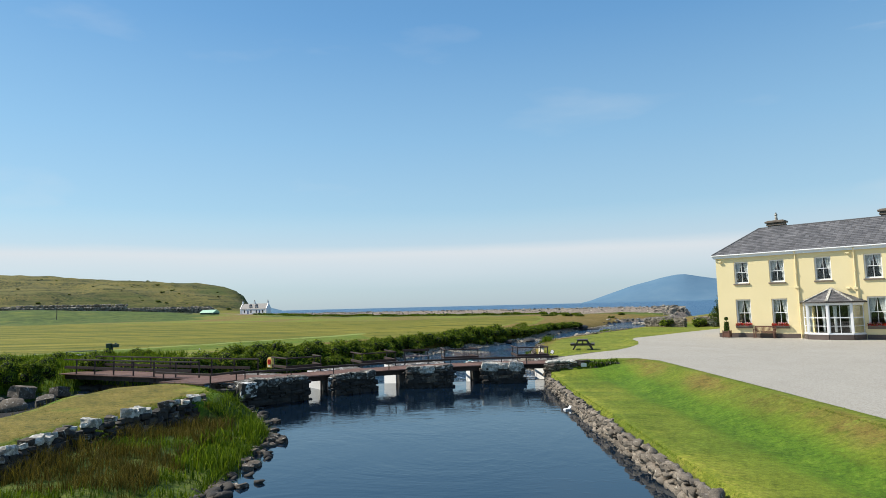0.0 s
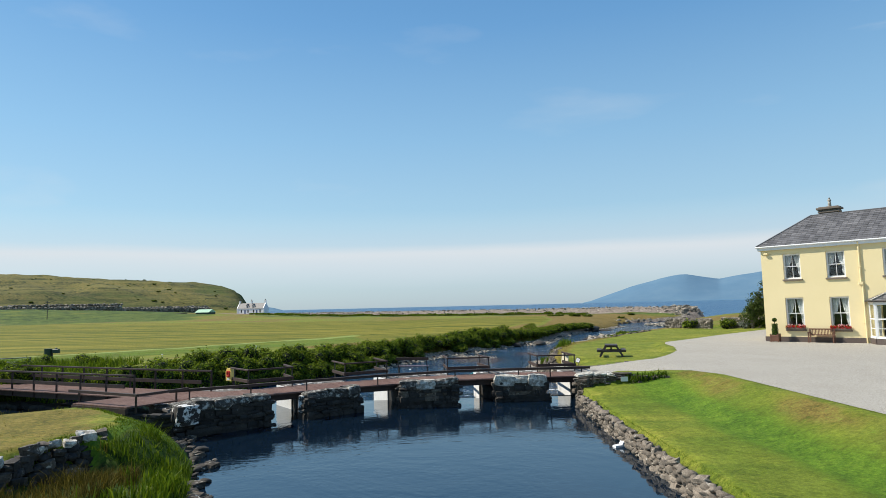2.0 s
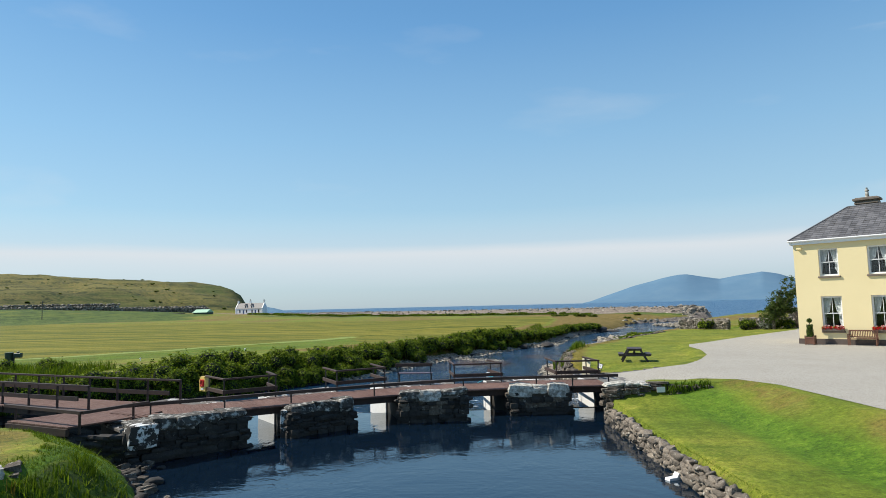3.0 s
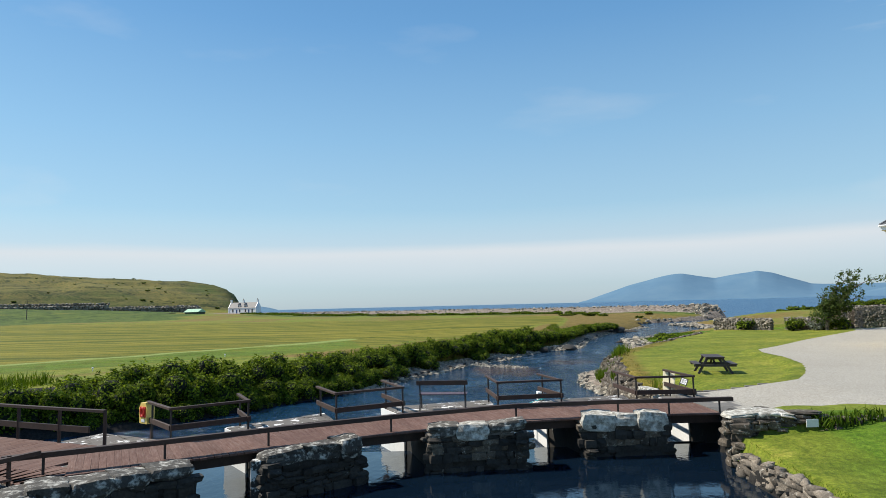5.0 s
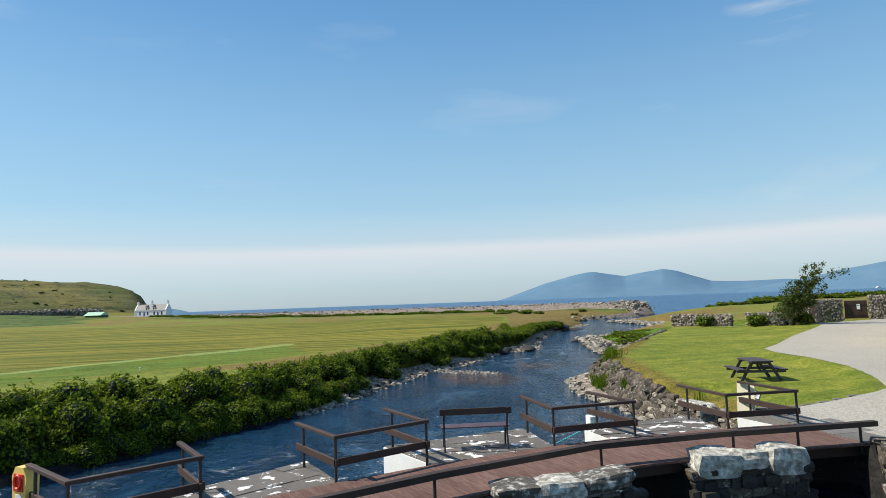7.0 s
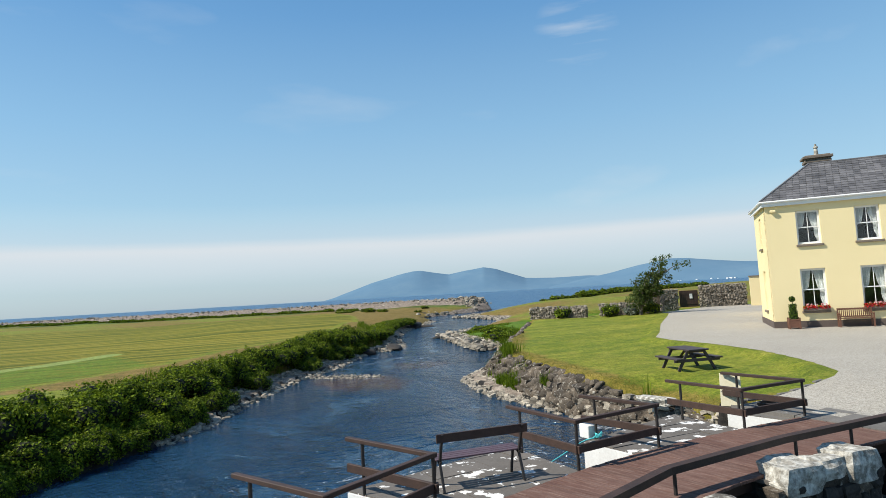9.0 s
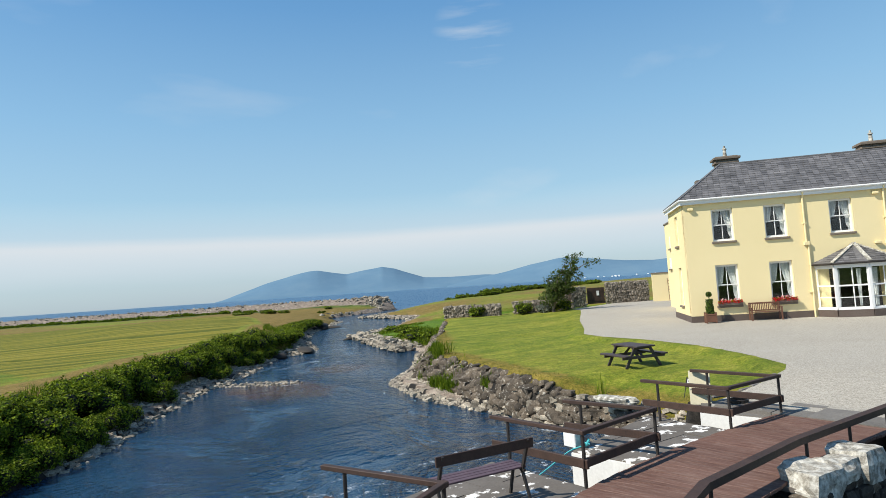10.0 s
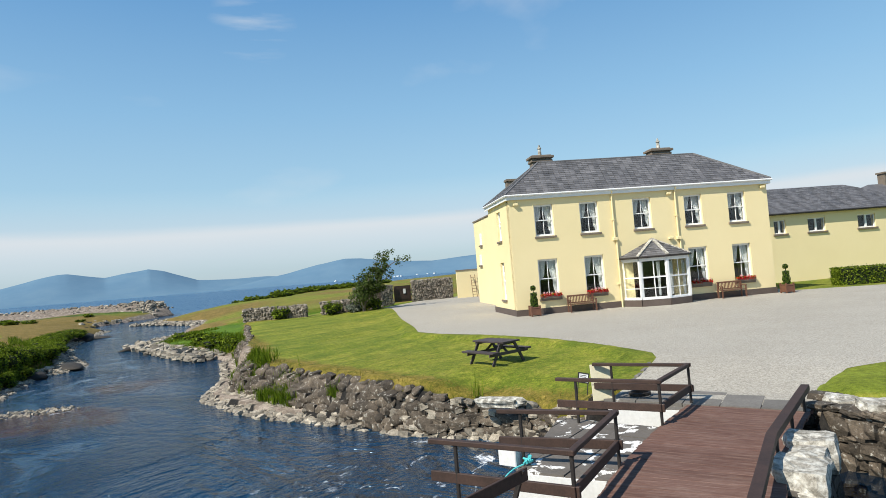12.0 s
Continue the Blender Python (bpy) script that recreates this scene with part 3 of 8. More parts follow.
def land(px, py):
    """Height of the ground and the weights of its zones."""
    dw = sd_poly(px, py, WATER)
    dg = sd_poly(px, py, GRAVEL_EDGE)
    dm = sd_poly(px, py, MOUND)
    df = sd_poly(px, py, FAIRWAY)
    ds = dist_line(px, py, SHINGLE_CREST)
    rel = lumps(px, py, 6.0, 1)
    r = np.hypot(px + 2, py - 18)
    az = np.degrees(np.arctan2(px + 2, py - 18))
    # open land
    z = 0.03 * rel + 0.0 * px
    z = z + 1.4 * sstep(190, 300, py) * (px < 40)
    z = z + 0.75 * sstep(85, 135, py) * sstep(32, 60, px) + 0.12 * lumps(px, py, 30, 4) * sstep(75, 100, py)
    z = z + 0.25 * sstep(-8, 2, px) * sstep(74, 90, py) * sstep(38, 28, px) * sstep(150, 130, py)
    z = z + np.interp(az, [-90, -40, -34, -25, -19], [5.0, 4.6, 4.2, 1.8, 0.0]) * sstep(235, 335, r) * (py > 0)
    # headland with a bluff at its seaward end
    top = np.interp(az, [-80, -45, -34.4, -30, -26, -22.6, -20.2, -19, -18.2, -17.5, -16.8], [26, 23, 21.5, 21.5, 20.8, 19.8, 18.2, 16.6, 13.2, 6.5, 0.0]) * (py > 0)
    hill = top * (0.55 * sstep(345, 395, r) + 0.45 * sstep(385, 450, r)) * (1 + 0.03 * lumps(px, py, 60, 7))
    z = z + hill + 0.7 * sstep(2, 10, hill) * lumps(px, py, 17, 8) + 1.0 * sstep(2, 10, hill) * lumps(px, py, 45, 18)
    # banks
    right_pool = (px > 0) & (py < 31.8)
    prof = np.interp(px, [4.8, 5.0, 5.25, 7.9, 9.2, 10.0, 10.6], [-1.3, -1.05, -0.66, -0.70, -0.28, -0.03, 0.02])
    prof = prof + (0.36 * sstep(28.5, 31.5, py)) * np.interp(px, [5, 8.0, 9.5], [0.35, 1, 0.3])
    left_pool = (px < -3) & (py < 26.5)
    profl = np.interp(dw, [0, 0.5, 1.6, 3.6, 4.6], [-1.3, -1.03, -0.86, -0.58, -0.5]) + 0.08 * lumps(px, py, 2.2, 9)
    profl = np.where(dm < 0, 0.02 + 0.05 * rel + 0.0 * px, profl)
    fall = np.where(py < 21.2, 0.2, 0.85)
    shoulder = np.where(px < -12.6, np.interp(dm, [0, 0.8, 2.5, 8, 12], [0.0, -0.5, -1.1, -1.1, -0.3]), np.interp(dm / fall, [0, 1, 2.2], [0.0, -0.4, -1.2])) + 0.04 * rel
    profl = np.where((dm >= 0) & (px < -12.6), shoulder, np.where(dm >= 0, np.maximum(profl, shoulder), profl))
    wid = np.interp(py, BANK_Y, BANK_W)
    steep = np.interp(dw / wid, [0, 0.2, 0.9, 1.05], [-1.65, -1.25, -0.3, -0.14])
    beach = np.interp(dw / wid, [0, 0.5, 0.62, 0.95, 1.05], [-1.65, -1.32, -1.1, -0.3, -0.14])
    bank_r = steep + (beach - steep) * sstep(45.5, 48.5, py) - 0.38 * sstep(42.4, 41.0, py) * sstep(2.4, 0.3, dw) * (py > 37.5)
    bank_l = np.where(py > 47.5, np.interp(dw, [0, 1.5, 2.4, 3.2], [-1.6, -1.24, -0.42, -0.05]), np.interp(dw, [0, 0.6, 1.8, 3.0], [-1.6, -1.15, -0.3, -0.05]))
    low = np.interp(dw, [0, 1.5, 6.0, 14.0], [-1.6, -1.1, -0.45, 0.0])
    side = np.where(px - 0.42 * py > -18.5, bank_r, bank_l)
    side = np.where((py > 62) & (px > 11.5), np.interp(py, [62, 66], [0, 1]) * low + np.interp(py, [62, 66], [1, 0]) * side, side)
    side = np.where((py > 105), np.minimum(low, 0.0), side)
    z = np.where(right_pool & (dw > 0), prof, np.where(left_pool & (dw > 0), profl, np.where((dw > 0) & (dw < 14), z + side, z)))
    ds_w = np.exp(-(ds / 8.5) ** 2)
    z = np.where(dw > 0, np.maximum(z, -1.3 + 2.7 * ds_w + 0.12 * lumps(px, py, 5, 3) * ds_w), z)
    z = np.where(dw <= 0, np.maximum(-4.0, -1.62 + 0.9 * dw), z)
    # overflow channel beside the mound stays low and rocky
    ch = (px < -9) & (py > 24) & (py < 38) & (dw <= 0)
    z = np.where(ch, np.maximum(z, -1.75 + 0.1 * rel), z)
    lawn_dip = (px > 4) & (py > 36.5) & (py < 80) & (dw > 0) & (dg > 0) & (px < 33)
    z = np.where(lawn_dip, z - 0.10 * sstep(0, 3.0, dg) * sstep(0.3, 1.0, dw / wid), z)
    dl = sd_poly(px, py, LAWN)
    z = np.where((py > 55) & (py < 77) & (dl < 0) & (dg > 0), np.maximum(z, -0.2 + 0.02 * rel), z)
    spit = (py > 57.5) & (py < 82) & (dl > 0) & (dl < 9) & (dw > 0) & (px - 0.42 * py > -18.5)
    z = np.where(spit, np.minimum(z, -0.62 + 0.06 * rel), z)
    face = px - 5.2 - 0.45 * (py - 31.75)
    corner = (face > 0) & (py > 31.8) & (py < 33.75) & (dw > 0) & (px < 9.5)
    z = np.where(corner, np.interp(face, [0.1, 0.3, 0.4, 0.8, 1.4], [-1.7, -1.3, -0.85, -0.16, -0.05]), z)
    z = np.where((px > 4) & (px < 6.9) & (py > 33.3) & (py < 37.6), np.minimum(z, -1.5), z)
    rz = road_drop(px, py)
    # gravel lies a little lower than the turf
    z = np.where(dg < 0.6, np.where(dg < 0, rz + np.maximum(-0.09, dg * 0.16), np.minimum(z + 0.0, np.maximum(z, 0.0)) * 0 + np.maximum(z, -0.02 + rz) * sstep(0, 0.6, dg) + rz * (1 - sstep(0, 0.6, dg)) + 0.012), z)
    z = np.where((px > 4) & (px < 6.9) & (py > 33.4) & (py < 37.3), np.minimum(z, -1.5), z)
    zones = {}
    zones["fairway"] = sstep(0.7, -0.7, df)
    zones["inner"] = sstep(-12, -22, df)
    zones["strip"] = 0.8 * np.exp(-(dist_line(px, py, STRIP) / 0.75) ** 2)
    lawn = (px > 4.5) & (py < 77) & (px < 60)
    zones["rough"] = np.where(lawn, 0, 1 - zones["fairway"]) * sstep(1.0, 6.0, np.minimum(df, np.where(py > 70, 99, dw - 4)))
    zones["rough"] = np.where((px > 20) & (py > 74), 0.5 + 0.25 * lumps(px, py, 25, 31), zones["rough"])
    zones["rough"] = np.where((px > -12) & (py > 53) & (px < 45) & (px - 0.42 * py < np.interp(py, [53, 72], [-23, -8])), sstep(-0.5, 2, df), zones["rough"])
    zones["rough"] = np.where((px < 15) & (py > 150), zones["rough"] * (0.48 + 0.25 * lumps(px, py, 30, 36)), zones["rough"])
    zones["lush"] = np.where((px < -3) & ((py < 27) | (px < -19.5)) & (py < 41) & (dm > 0), 1.0, 0.0)
    zones["lush"] = np.maximum(zones["lush"], (0.45 + 0.42 * np.exp(-((px - 8.0) / 0.55) ** 2) + 0.10 * lumps(px, py, 5.0, 61) - 0.2 * sstep(6.6, 5.3, px)) * ((py < 32) & (px > 5)))
    crest = np.exp(-((px - 9.5) / 0.95) ** 2) * ((py < 32) & (px > 6))
    zones["rough"] = np.maximum(zones["rough"], (0.61 + 0.24 * lumps(px, py, 3.0, 62) + 0.16 * lumps(px, py, 0.9, 63)) * crest)
    zones["lush"] = np.maximum(zones["lush"], np.where((px > 6.5) & (py > 31.8) & (py < 33.7) & (px < 9.6), 0.42, 0.0))
    zones["lush"] = np.maximum(zones["lush"], 0.54 * sstep(0.6, -0.6, sd_poly(px, py, GREENSIDE)))
    zones["lush"] = np.maximum(zones["lush"], np.where(spit, 0.85, 0.0))
    zones["weeds"] = np.where((az < -21.5 + 2.5 * lumps(px, py, 60, 35)) & (r > 215) & (r < 345) & (hill < 1.5), 0.75 + 0.3 * lumps(px, py, 22, 33), 0.0)
    # Wet undergrowth, coloured darker still for the shade between the rushes.
    wet = (px < -3) & (py < 23.4) & (px > -10.5) & (dm > 0.5)
    zones["lush"] = np.where(wet, 0.0, zones["lush"])
    zones["weeds"] = np.where(wet, 0.95, zones["weeds"])
    landward = (py + 0.72 * px < 200) & (dw > 2)
    zones["weeds"] = np.maximum(zones["weeds"], np.where(landward & (ds > 8.5) & (ds < 24), sstep(24, 17, ds) * (0.62 + 0.5 * lumps(px, py, 13, 71)), 0.0))
    zones["dry"] = sstep(0.25, -0.45, dm) * (0.82 + 0.22 * lumps(px, py, 2.6, 73)) * (1 - 0.55 * sstep(21.5, 23.5, py) * sstep(-10.6, -9.2, px))
    edge = np.where((px > 4) & (py > 36) & (py < 72), sstep(1.6, 0.2, dw - wid), 0.0)
    zones["dry"] = np.maximum(zones["dry"], 0.75 * edge)
    zones["heath"] = sstep(0.5, 3.0, hill)
    zones["shingle"] = np.clip(sstep(10.5, 7.5, ds) * (dw > -3), 0, 1)
    zones["shingle"] = np.maximum(zones["shingle"], np.where((dw < 2.2) & (py > 66) & (dw > -1), sstep(2.2, 1.0, dw), 0.0) * (px - 0.42 * py > -18.5))
    zones["shingle"] = np.maximum(zones["shingle"], np.where((px > 4) & (py >= 47) & (py < 67) & (dw < wid * 0.9) & (dw > -1) & (px - 0.42 * py > -18.5), 1.0, 0.0))
    zones["shingle"] = np.maximum(zones["shingle"], np.where((py > 48) & (py < 105) & (dw < 1.7) & (dw > -0.5) & (px - 0.42 * py <= -18.5), sstep(1.8, 1.2, dw), 0.0))
    zones["bed_shade"] = np.where(dw < 0.1, 1.0, 0.0) * (ds > 6)
    # Dark ground below hedge and walkway: their shade is put into its colour.
    zones["bed_shade"] = np.maximum(zones["bed_shade"], np.where((px < -9) & (px > -19.5) & (py > 27.5) & (py < 43) & (dw < 3.2), 1.0, 0.0))
    zones["bed_shade"] = np.maximum(zones["bed_shade"], sstep(0.4, 1.2, dm) * sstep(-22.5, -20.0, px + 1.2 * rel) * np.where((px < -12.5) & (py < 27.6) & (py > 4 + 3 * rel), 1.0, 0.0))
    # Same dark colour as painted shade in the gaps of the stone bank.
    zones["bed_shade"] = np.maximum(zones["bed_shade"], np.where((px > 4) & (py > 32) & (py < 47) & (dw < wid * 0.95) & ((py > 33.7) | (px < 6.5)), 1.0, 0.0))
    # Shade at the foot of the river hedge, put into the bank's colour.
    zones["bed_shade"] = np.maximum(zones["bed_shade"], np.where((px < -2) & (px > -20) & (py > 36) & (py < 48) & (px - 0.42 * py < -18.5), sstep(2.6, 1.8, dw), 0.0))
    zones["bed_shade"] = np.maximum(zones["bed_shade"], np.where((px > 4.6) & (px < 5.3) & (py < 32), sstep(5.25, 5.1, px), 0.0))
    return z, zones


def axis(parts):
    out = []
    for a, b, s in parts:
        k = max(1, round((b - a) / s))
        out += [a + (b - a) * i / k for i in range(k)]
    out.append(parts[-1][1])
    return np.array(out)


def grid_sheet(name, xs, ys, zf, material, zoned):
    gx, gy = np.meshgrid(xs, ys)
    z, zones = zf(gx, gy)
    nx, ny = len(xs), len(ys)
    co = np.stack([gx, gy, z], -1).reshape(-1, 3)
    i = np.arange(nx * ny).reshape(ny, nx)
    f = np.stack([i[:-1, :-1], i[:-1, 1:], i[1:, 1:], i[1:, :-1]], -1).reshape(-1, 4)
    me = bpy.data.meshes.new(name)
    me.from_pydata(co.tolist(), [], f.tolist())
    me.materials.append(material)
    me.polygons.foreach_set("use_smooth", [True] * len(me.polygons))
    for k in zoned:
        a = me.attributes.new(k, "FLOAT", "POINT")
        a.data.foreach_set("value", np.ascontiguousarray(zones[k].reshape(-1), dtype=np.float32))
    return new(name, me)


ZONES = ("inner", "weeds", "strip", "fairway", "rough", "lush", "dry", "heath", "shingle", "bed_shade")
xs = axis([(-4600, -900, 300), (-900, -420, 40), (-420, -110, 7), (-110, -40, 3.5), (-40, -22, 1.0), (-22, 18, 0.35), (18, 46, 0.8), (46, 130, 3), (130, 420, 20), (420, 900, 60), (900, 4600, 300)])
ys = axis([(-4600, -600, 400), (-600, -60, 45), (-60, 4, 2.0), (4, 62, 0.35), (62, 90, 0.7), (90, 180, 2.0), (180, 330, 4.0), (330, 480, 6), (480, 900, 40), (900, 4600, 300)])
ground = tagged(grid_sheet("ground", xs, ys, land, GROUND, ZONES), "wide coastal grassland with mown fairway, lawns and banks", "ground", kind="structure")


def clip_cell(poly, x0, x1, y0, y1):
    for ax_, lim, sgn in ((0, x0, 1), (0, x1, -1), (1, y0, 1), (1, y1, -1)):
        out_ = []
        for i in range(len(poly)):
            p_, q_ = poly[i], poly[(i + 1) % len(poly)]
            dp, dq = (p_[ax_] - lim) * sgn, (q_[ax_] - lim) * sgn
            if dp >= 0:
                out_.append(p_)
            if dp * dq < 0:
                t = dp / (dp - dq)
                out_.append((p_[0] + (q_[0] - p_[0]) * t, p_[1] + (q_[1] - p_[1]) * t))
        poly = out_
        if len(poly) < 3:
            return []
    return poly


def road_sheet():
    bm_ = bmesh.new()
    step = 1.0
    for ix in range(5, 61):
        for iy in range(-14, 72):
            c = clip_cell(GRAVEL_EDGE, ix, ix + step, iy, iy + step)
            if len(c) > 2:
                pts_ = [bm_.verts.new((x, y, float(road_drop(np.array(x), np.array(y))))) for x, y in c]
                bm_.faces.new(pts_)
    bmesh.ops.remove_doubles(bm_, verts=bm_.verts[:], dist=0.0005)
    for f in bm_.faces:
        f.normal_update()
        if f.normal.z < 0:
            f.normal_flip()
    return tagged(part("road", bm_, GRAVEL), "pale grey gravel forecourt in front of the house", "forecourt", kind="structure")


road = road_sheet()



def pool_sheet(gx, gy):
    return np.full(gx.shape, POOL_Z), {}


water_pool = tagged(grid_sheet("water_pool", np.array([-36, -10, 7.0]), np.array([-60, 10, 34.2]), pool_sheet, POOL, ()), "calm dark blue mill pool reflecting the sky", "water", kind="structure")


def river_sheet(gx, gy):
    dd = np.hypot((gx - 1.5) / 6.0, (gy - 38.5) / 3.5)
    d2 = np.hypot((gx - 8.5) / 5.0, (gy - 65) / 6.0)
    d3 = np.hypot((gx + 8) / 4.0, (gy - 35) / 4.0)
    return np.full(gx.shape, RIVER_Z), {"shoal": np.clip(1.1 * np.exp(-np.hypot((gx - 2.6) / 2.6, (gy - 56.5 + 0.5 * (gx - 2.6)) / 3.6) ** 2) + 0.8 * np.exp(-np.hypot((gx - 7.5) / 2.5, (gy - 61.5) / 3.5) ** 2), 0, 1), "still": np.clip(1.1 * np.exp(-np.hypot((gx - 3.2) / 2.6, (gy - 65.5 - 0.9 * (gx - 3.2)) / 5.0) ** 2) + 0.8 * np.exp(-np.hypot((gx + 5.5) / 1.6, (gy - 47) / 3.5) ** 2) + 0.9 * np.exp(-np.hypot((gx + 8.2) / 2.2, (gy - 42.5) / 3.5) ** 2), 0, 1), "rapids": np.clip(np.exp(-dd ** 2) + 0.35 * np.exp(-d2 ** 2) + 0.7 * np.exp(-d3 ** 2) + 0.8 * np.exp(-np.hypot((gx - 3.2) / 0.8, (gy - 57.8) / 1.6) ** 2) + 0.9 * np.exp(-np.hypot((gx - 5.2) / 0.9, (gy - 40.2) / 1.5) ** 2), 0, 1)}


wx = axis([(-4600, -200, 500), (-200, -36, 30), (-36, 60, 1.2), (60, 200, 20), (200, 4600, 500)])
wy = axis([(34.2, 110, 1.2), (110, 150, 8)])
water_river = tagged(grid_sheet("water_river", wx, wy, river_sheet, RIVER, ("rapids", "shoal", "still")), "dark blue rippling river running out to the sea", "water", kind="structure")


tagged(grid_sheet("water_sea", axis([(-4700, 4700, 400)]), axis([(150, 4800, 300)]), lambda gx, gy: (np.full(gx.shape, RIVER_Z), {}), SEA, ()), "deep blue open sea under a hazy horizon", "water", kind="structure")


# far mountains across the bay, the haze of distance put into their colour
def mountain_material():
    m, n, l, b = nodes_of("haze_tinted_hillside")
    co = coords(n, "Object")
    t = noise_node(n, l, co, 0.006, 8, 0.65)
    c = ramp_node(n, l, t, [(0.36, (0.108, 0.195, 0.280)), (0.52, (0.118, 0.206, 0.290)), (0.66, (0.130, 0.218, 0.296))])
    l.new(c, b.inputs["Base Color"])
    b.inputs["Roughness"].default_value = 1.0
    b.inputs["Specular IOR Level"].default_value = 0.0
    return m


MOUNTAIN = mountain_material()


def mountain(name, az, el, dist, deep, seed, label):
    """A long ridge; its skyline follows the heights given over the bearing."""
    nu, nv = 140, 14
    bm = bmesh.new()
    rows = []
    for j in range(nv):
        f = j / (nv - 1)
        row = []
        for i in range(nu):
            a = az[0] + (az[-1] - az[0]) * i / (nu - 1)
            h = max(0.0, float(np.interp(a, az, el)))
            rr = dist + deep * f
            top = (math.tan(radians(h)) * (dist + deep * 0.75) + 4) * (1 + 0.006 * math.sin(i * 0.5 + seed))
            z = top * (math.sin(min(1.0, f / 0.75) * math.pi / 2) ** 1.3 if f < 0.75 else 1 - (f - 0.75) * 1.5)
            z *= 1 + 0.10 * (1 - f) * f * noise.noise((i * 0.07, f * 2.0, seed))
            x, y = math.sin(radians(a)) * rr, 20 + math.cos(radians(a)) * rr
            row.append(bm.verts.new((x, y, z - 2.5)))
        rows.append(row)
    for j in range(nv - 1):
        for i in range(nu - 1):
            bm.faces.new((rows[j][i], rows[j][i + 1], rows[j + 1][i + 1], rows[j + 1][i]))
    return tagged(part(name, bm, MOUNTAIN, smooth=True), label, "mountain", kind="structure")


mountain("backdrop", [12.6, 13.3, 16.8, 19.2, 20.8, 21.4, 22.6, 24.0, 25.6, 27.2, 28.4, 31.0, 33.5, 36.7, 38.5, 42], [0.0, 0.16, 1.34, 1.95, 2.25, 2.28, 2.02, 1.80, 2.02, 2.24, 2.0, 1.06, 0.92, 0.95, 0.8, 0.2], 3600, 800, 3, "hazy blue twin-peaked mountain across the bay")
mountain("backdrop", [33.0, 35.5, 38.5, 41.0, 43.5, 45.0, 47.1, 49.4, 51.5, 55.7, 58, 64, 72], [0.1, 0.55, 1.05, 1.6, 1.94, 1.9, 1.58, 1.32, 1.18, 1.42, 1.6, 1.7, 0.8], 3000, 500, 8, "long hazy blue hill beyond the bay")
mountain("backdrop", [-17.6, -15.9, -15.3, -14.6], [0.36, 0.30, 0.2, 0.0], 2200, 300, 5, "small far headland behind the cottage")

# scattered white houses on the shore below the far hill
bm = bmesh.new()
r = random.Random(88)
for k in range(26):
    a_ = radians(r.uniform(41, 60))
    q_ = 3000 + r.uniform(4, 30)
    x, y, w_ = math.sin(a_) * q_, 20 + math.cos(a_) * q_, r.uniform(2, 4.5)
    box(bm, x - w_, x + w_, y - 4, y + 4, -3, r.uniform(2.5, 6))
tagged(part("shore_houses", bm, WHITE), "tiny white houses scattered on the far shore", "houses", kind="stuff")

# ---- the yellow house ----
HOUSE = pose(21.2, 48.6, 0, 0, 0, -44.7)
HX, HW, HD, EAVE = 0.25, 14.9, 5.0, 6.24


def wall_with_holes(bm, w, h, t, holes, m):
    """A wall in local x and z, t thick to +y, with rectangular holes (x0, x1, z0, z1)."""
    xs_ = sorted({0, w, *[v for o in holes for v in o[:2]]})
    zs_ = sorted({-0.3, h, *[v for o in holes for v in o[2:]]})
    cache = {}

    def vert(x, y, z):
        k = (round(x, 4), y, round(z, 4))
        if k not in cache:
            cache[k] = bm.verts.new(m @ Vector((x, y, z)))
        return cache[k]
    solid = {}
    for i in range(len(xs_) - 1):
        for j in range(len(zs_) - 1):
            cx, cz = (xs_[i] + xs_[i + 1]) / 2, (zs_[j] + zs_[j + 1]) / 2
            solid[i, j] = not any(o[0] < cx < o[1] and o[2] < cz < o[3] for o in holes)
    for (i, j), s in solid.items():
        if not s:
            continue
        x0, x1, z0, z1 = xs_[i], xs_[i + 1], zs_[j], zs_[j + 1]
        bm.faces.new((vert(x0, 0, z0), vert(x1, 0, z0), vert(x1, 0, z1), vert(x0, 0, z1)))
        bm.faces.new((vert(x0, t, z0), vert(x0, t, z1), vert(x1, t, z1), vert(x1, t, z0)))
        for di, dj, a, b in ((-1, 0, (x0, z0), (x0, z1)), (1, 0, (x1, z1), (x1, z0)), (0, -1, (x1, z0), (x0, z0)), (0, 1, (x0, z1), (x1, z1))):
            if not solid.get((i + di, j + dj), False):
                bm.faces.new((vert(a[0], 0, a[1]), vert(b[0], 0, b[1]), vert(b[0], t, b[1]), vert(a[0], t, a[1])))


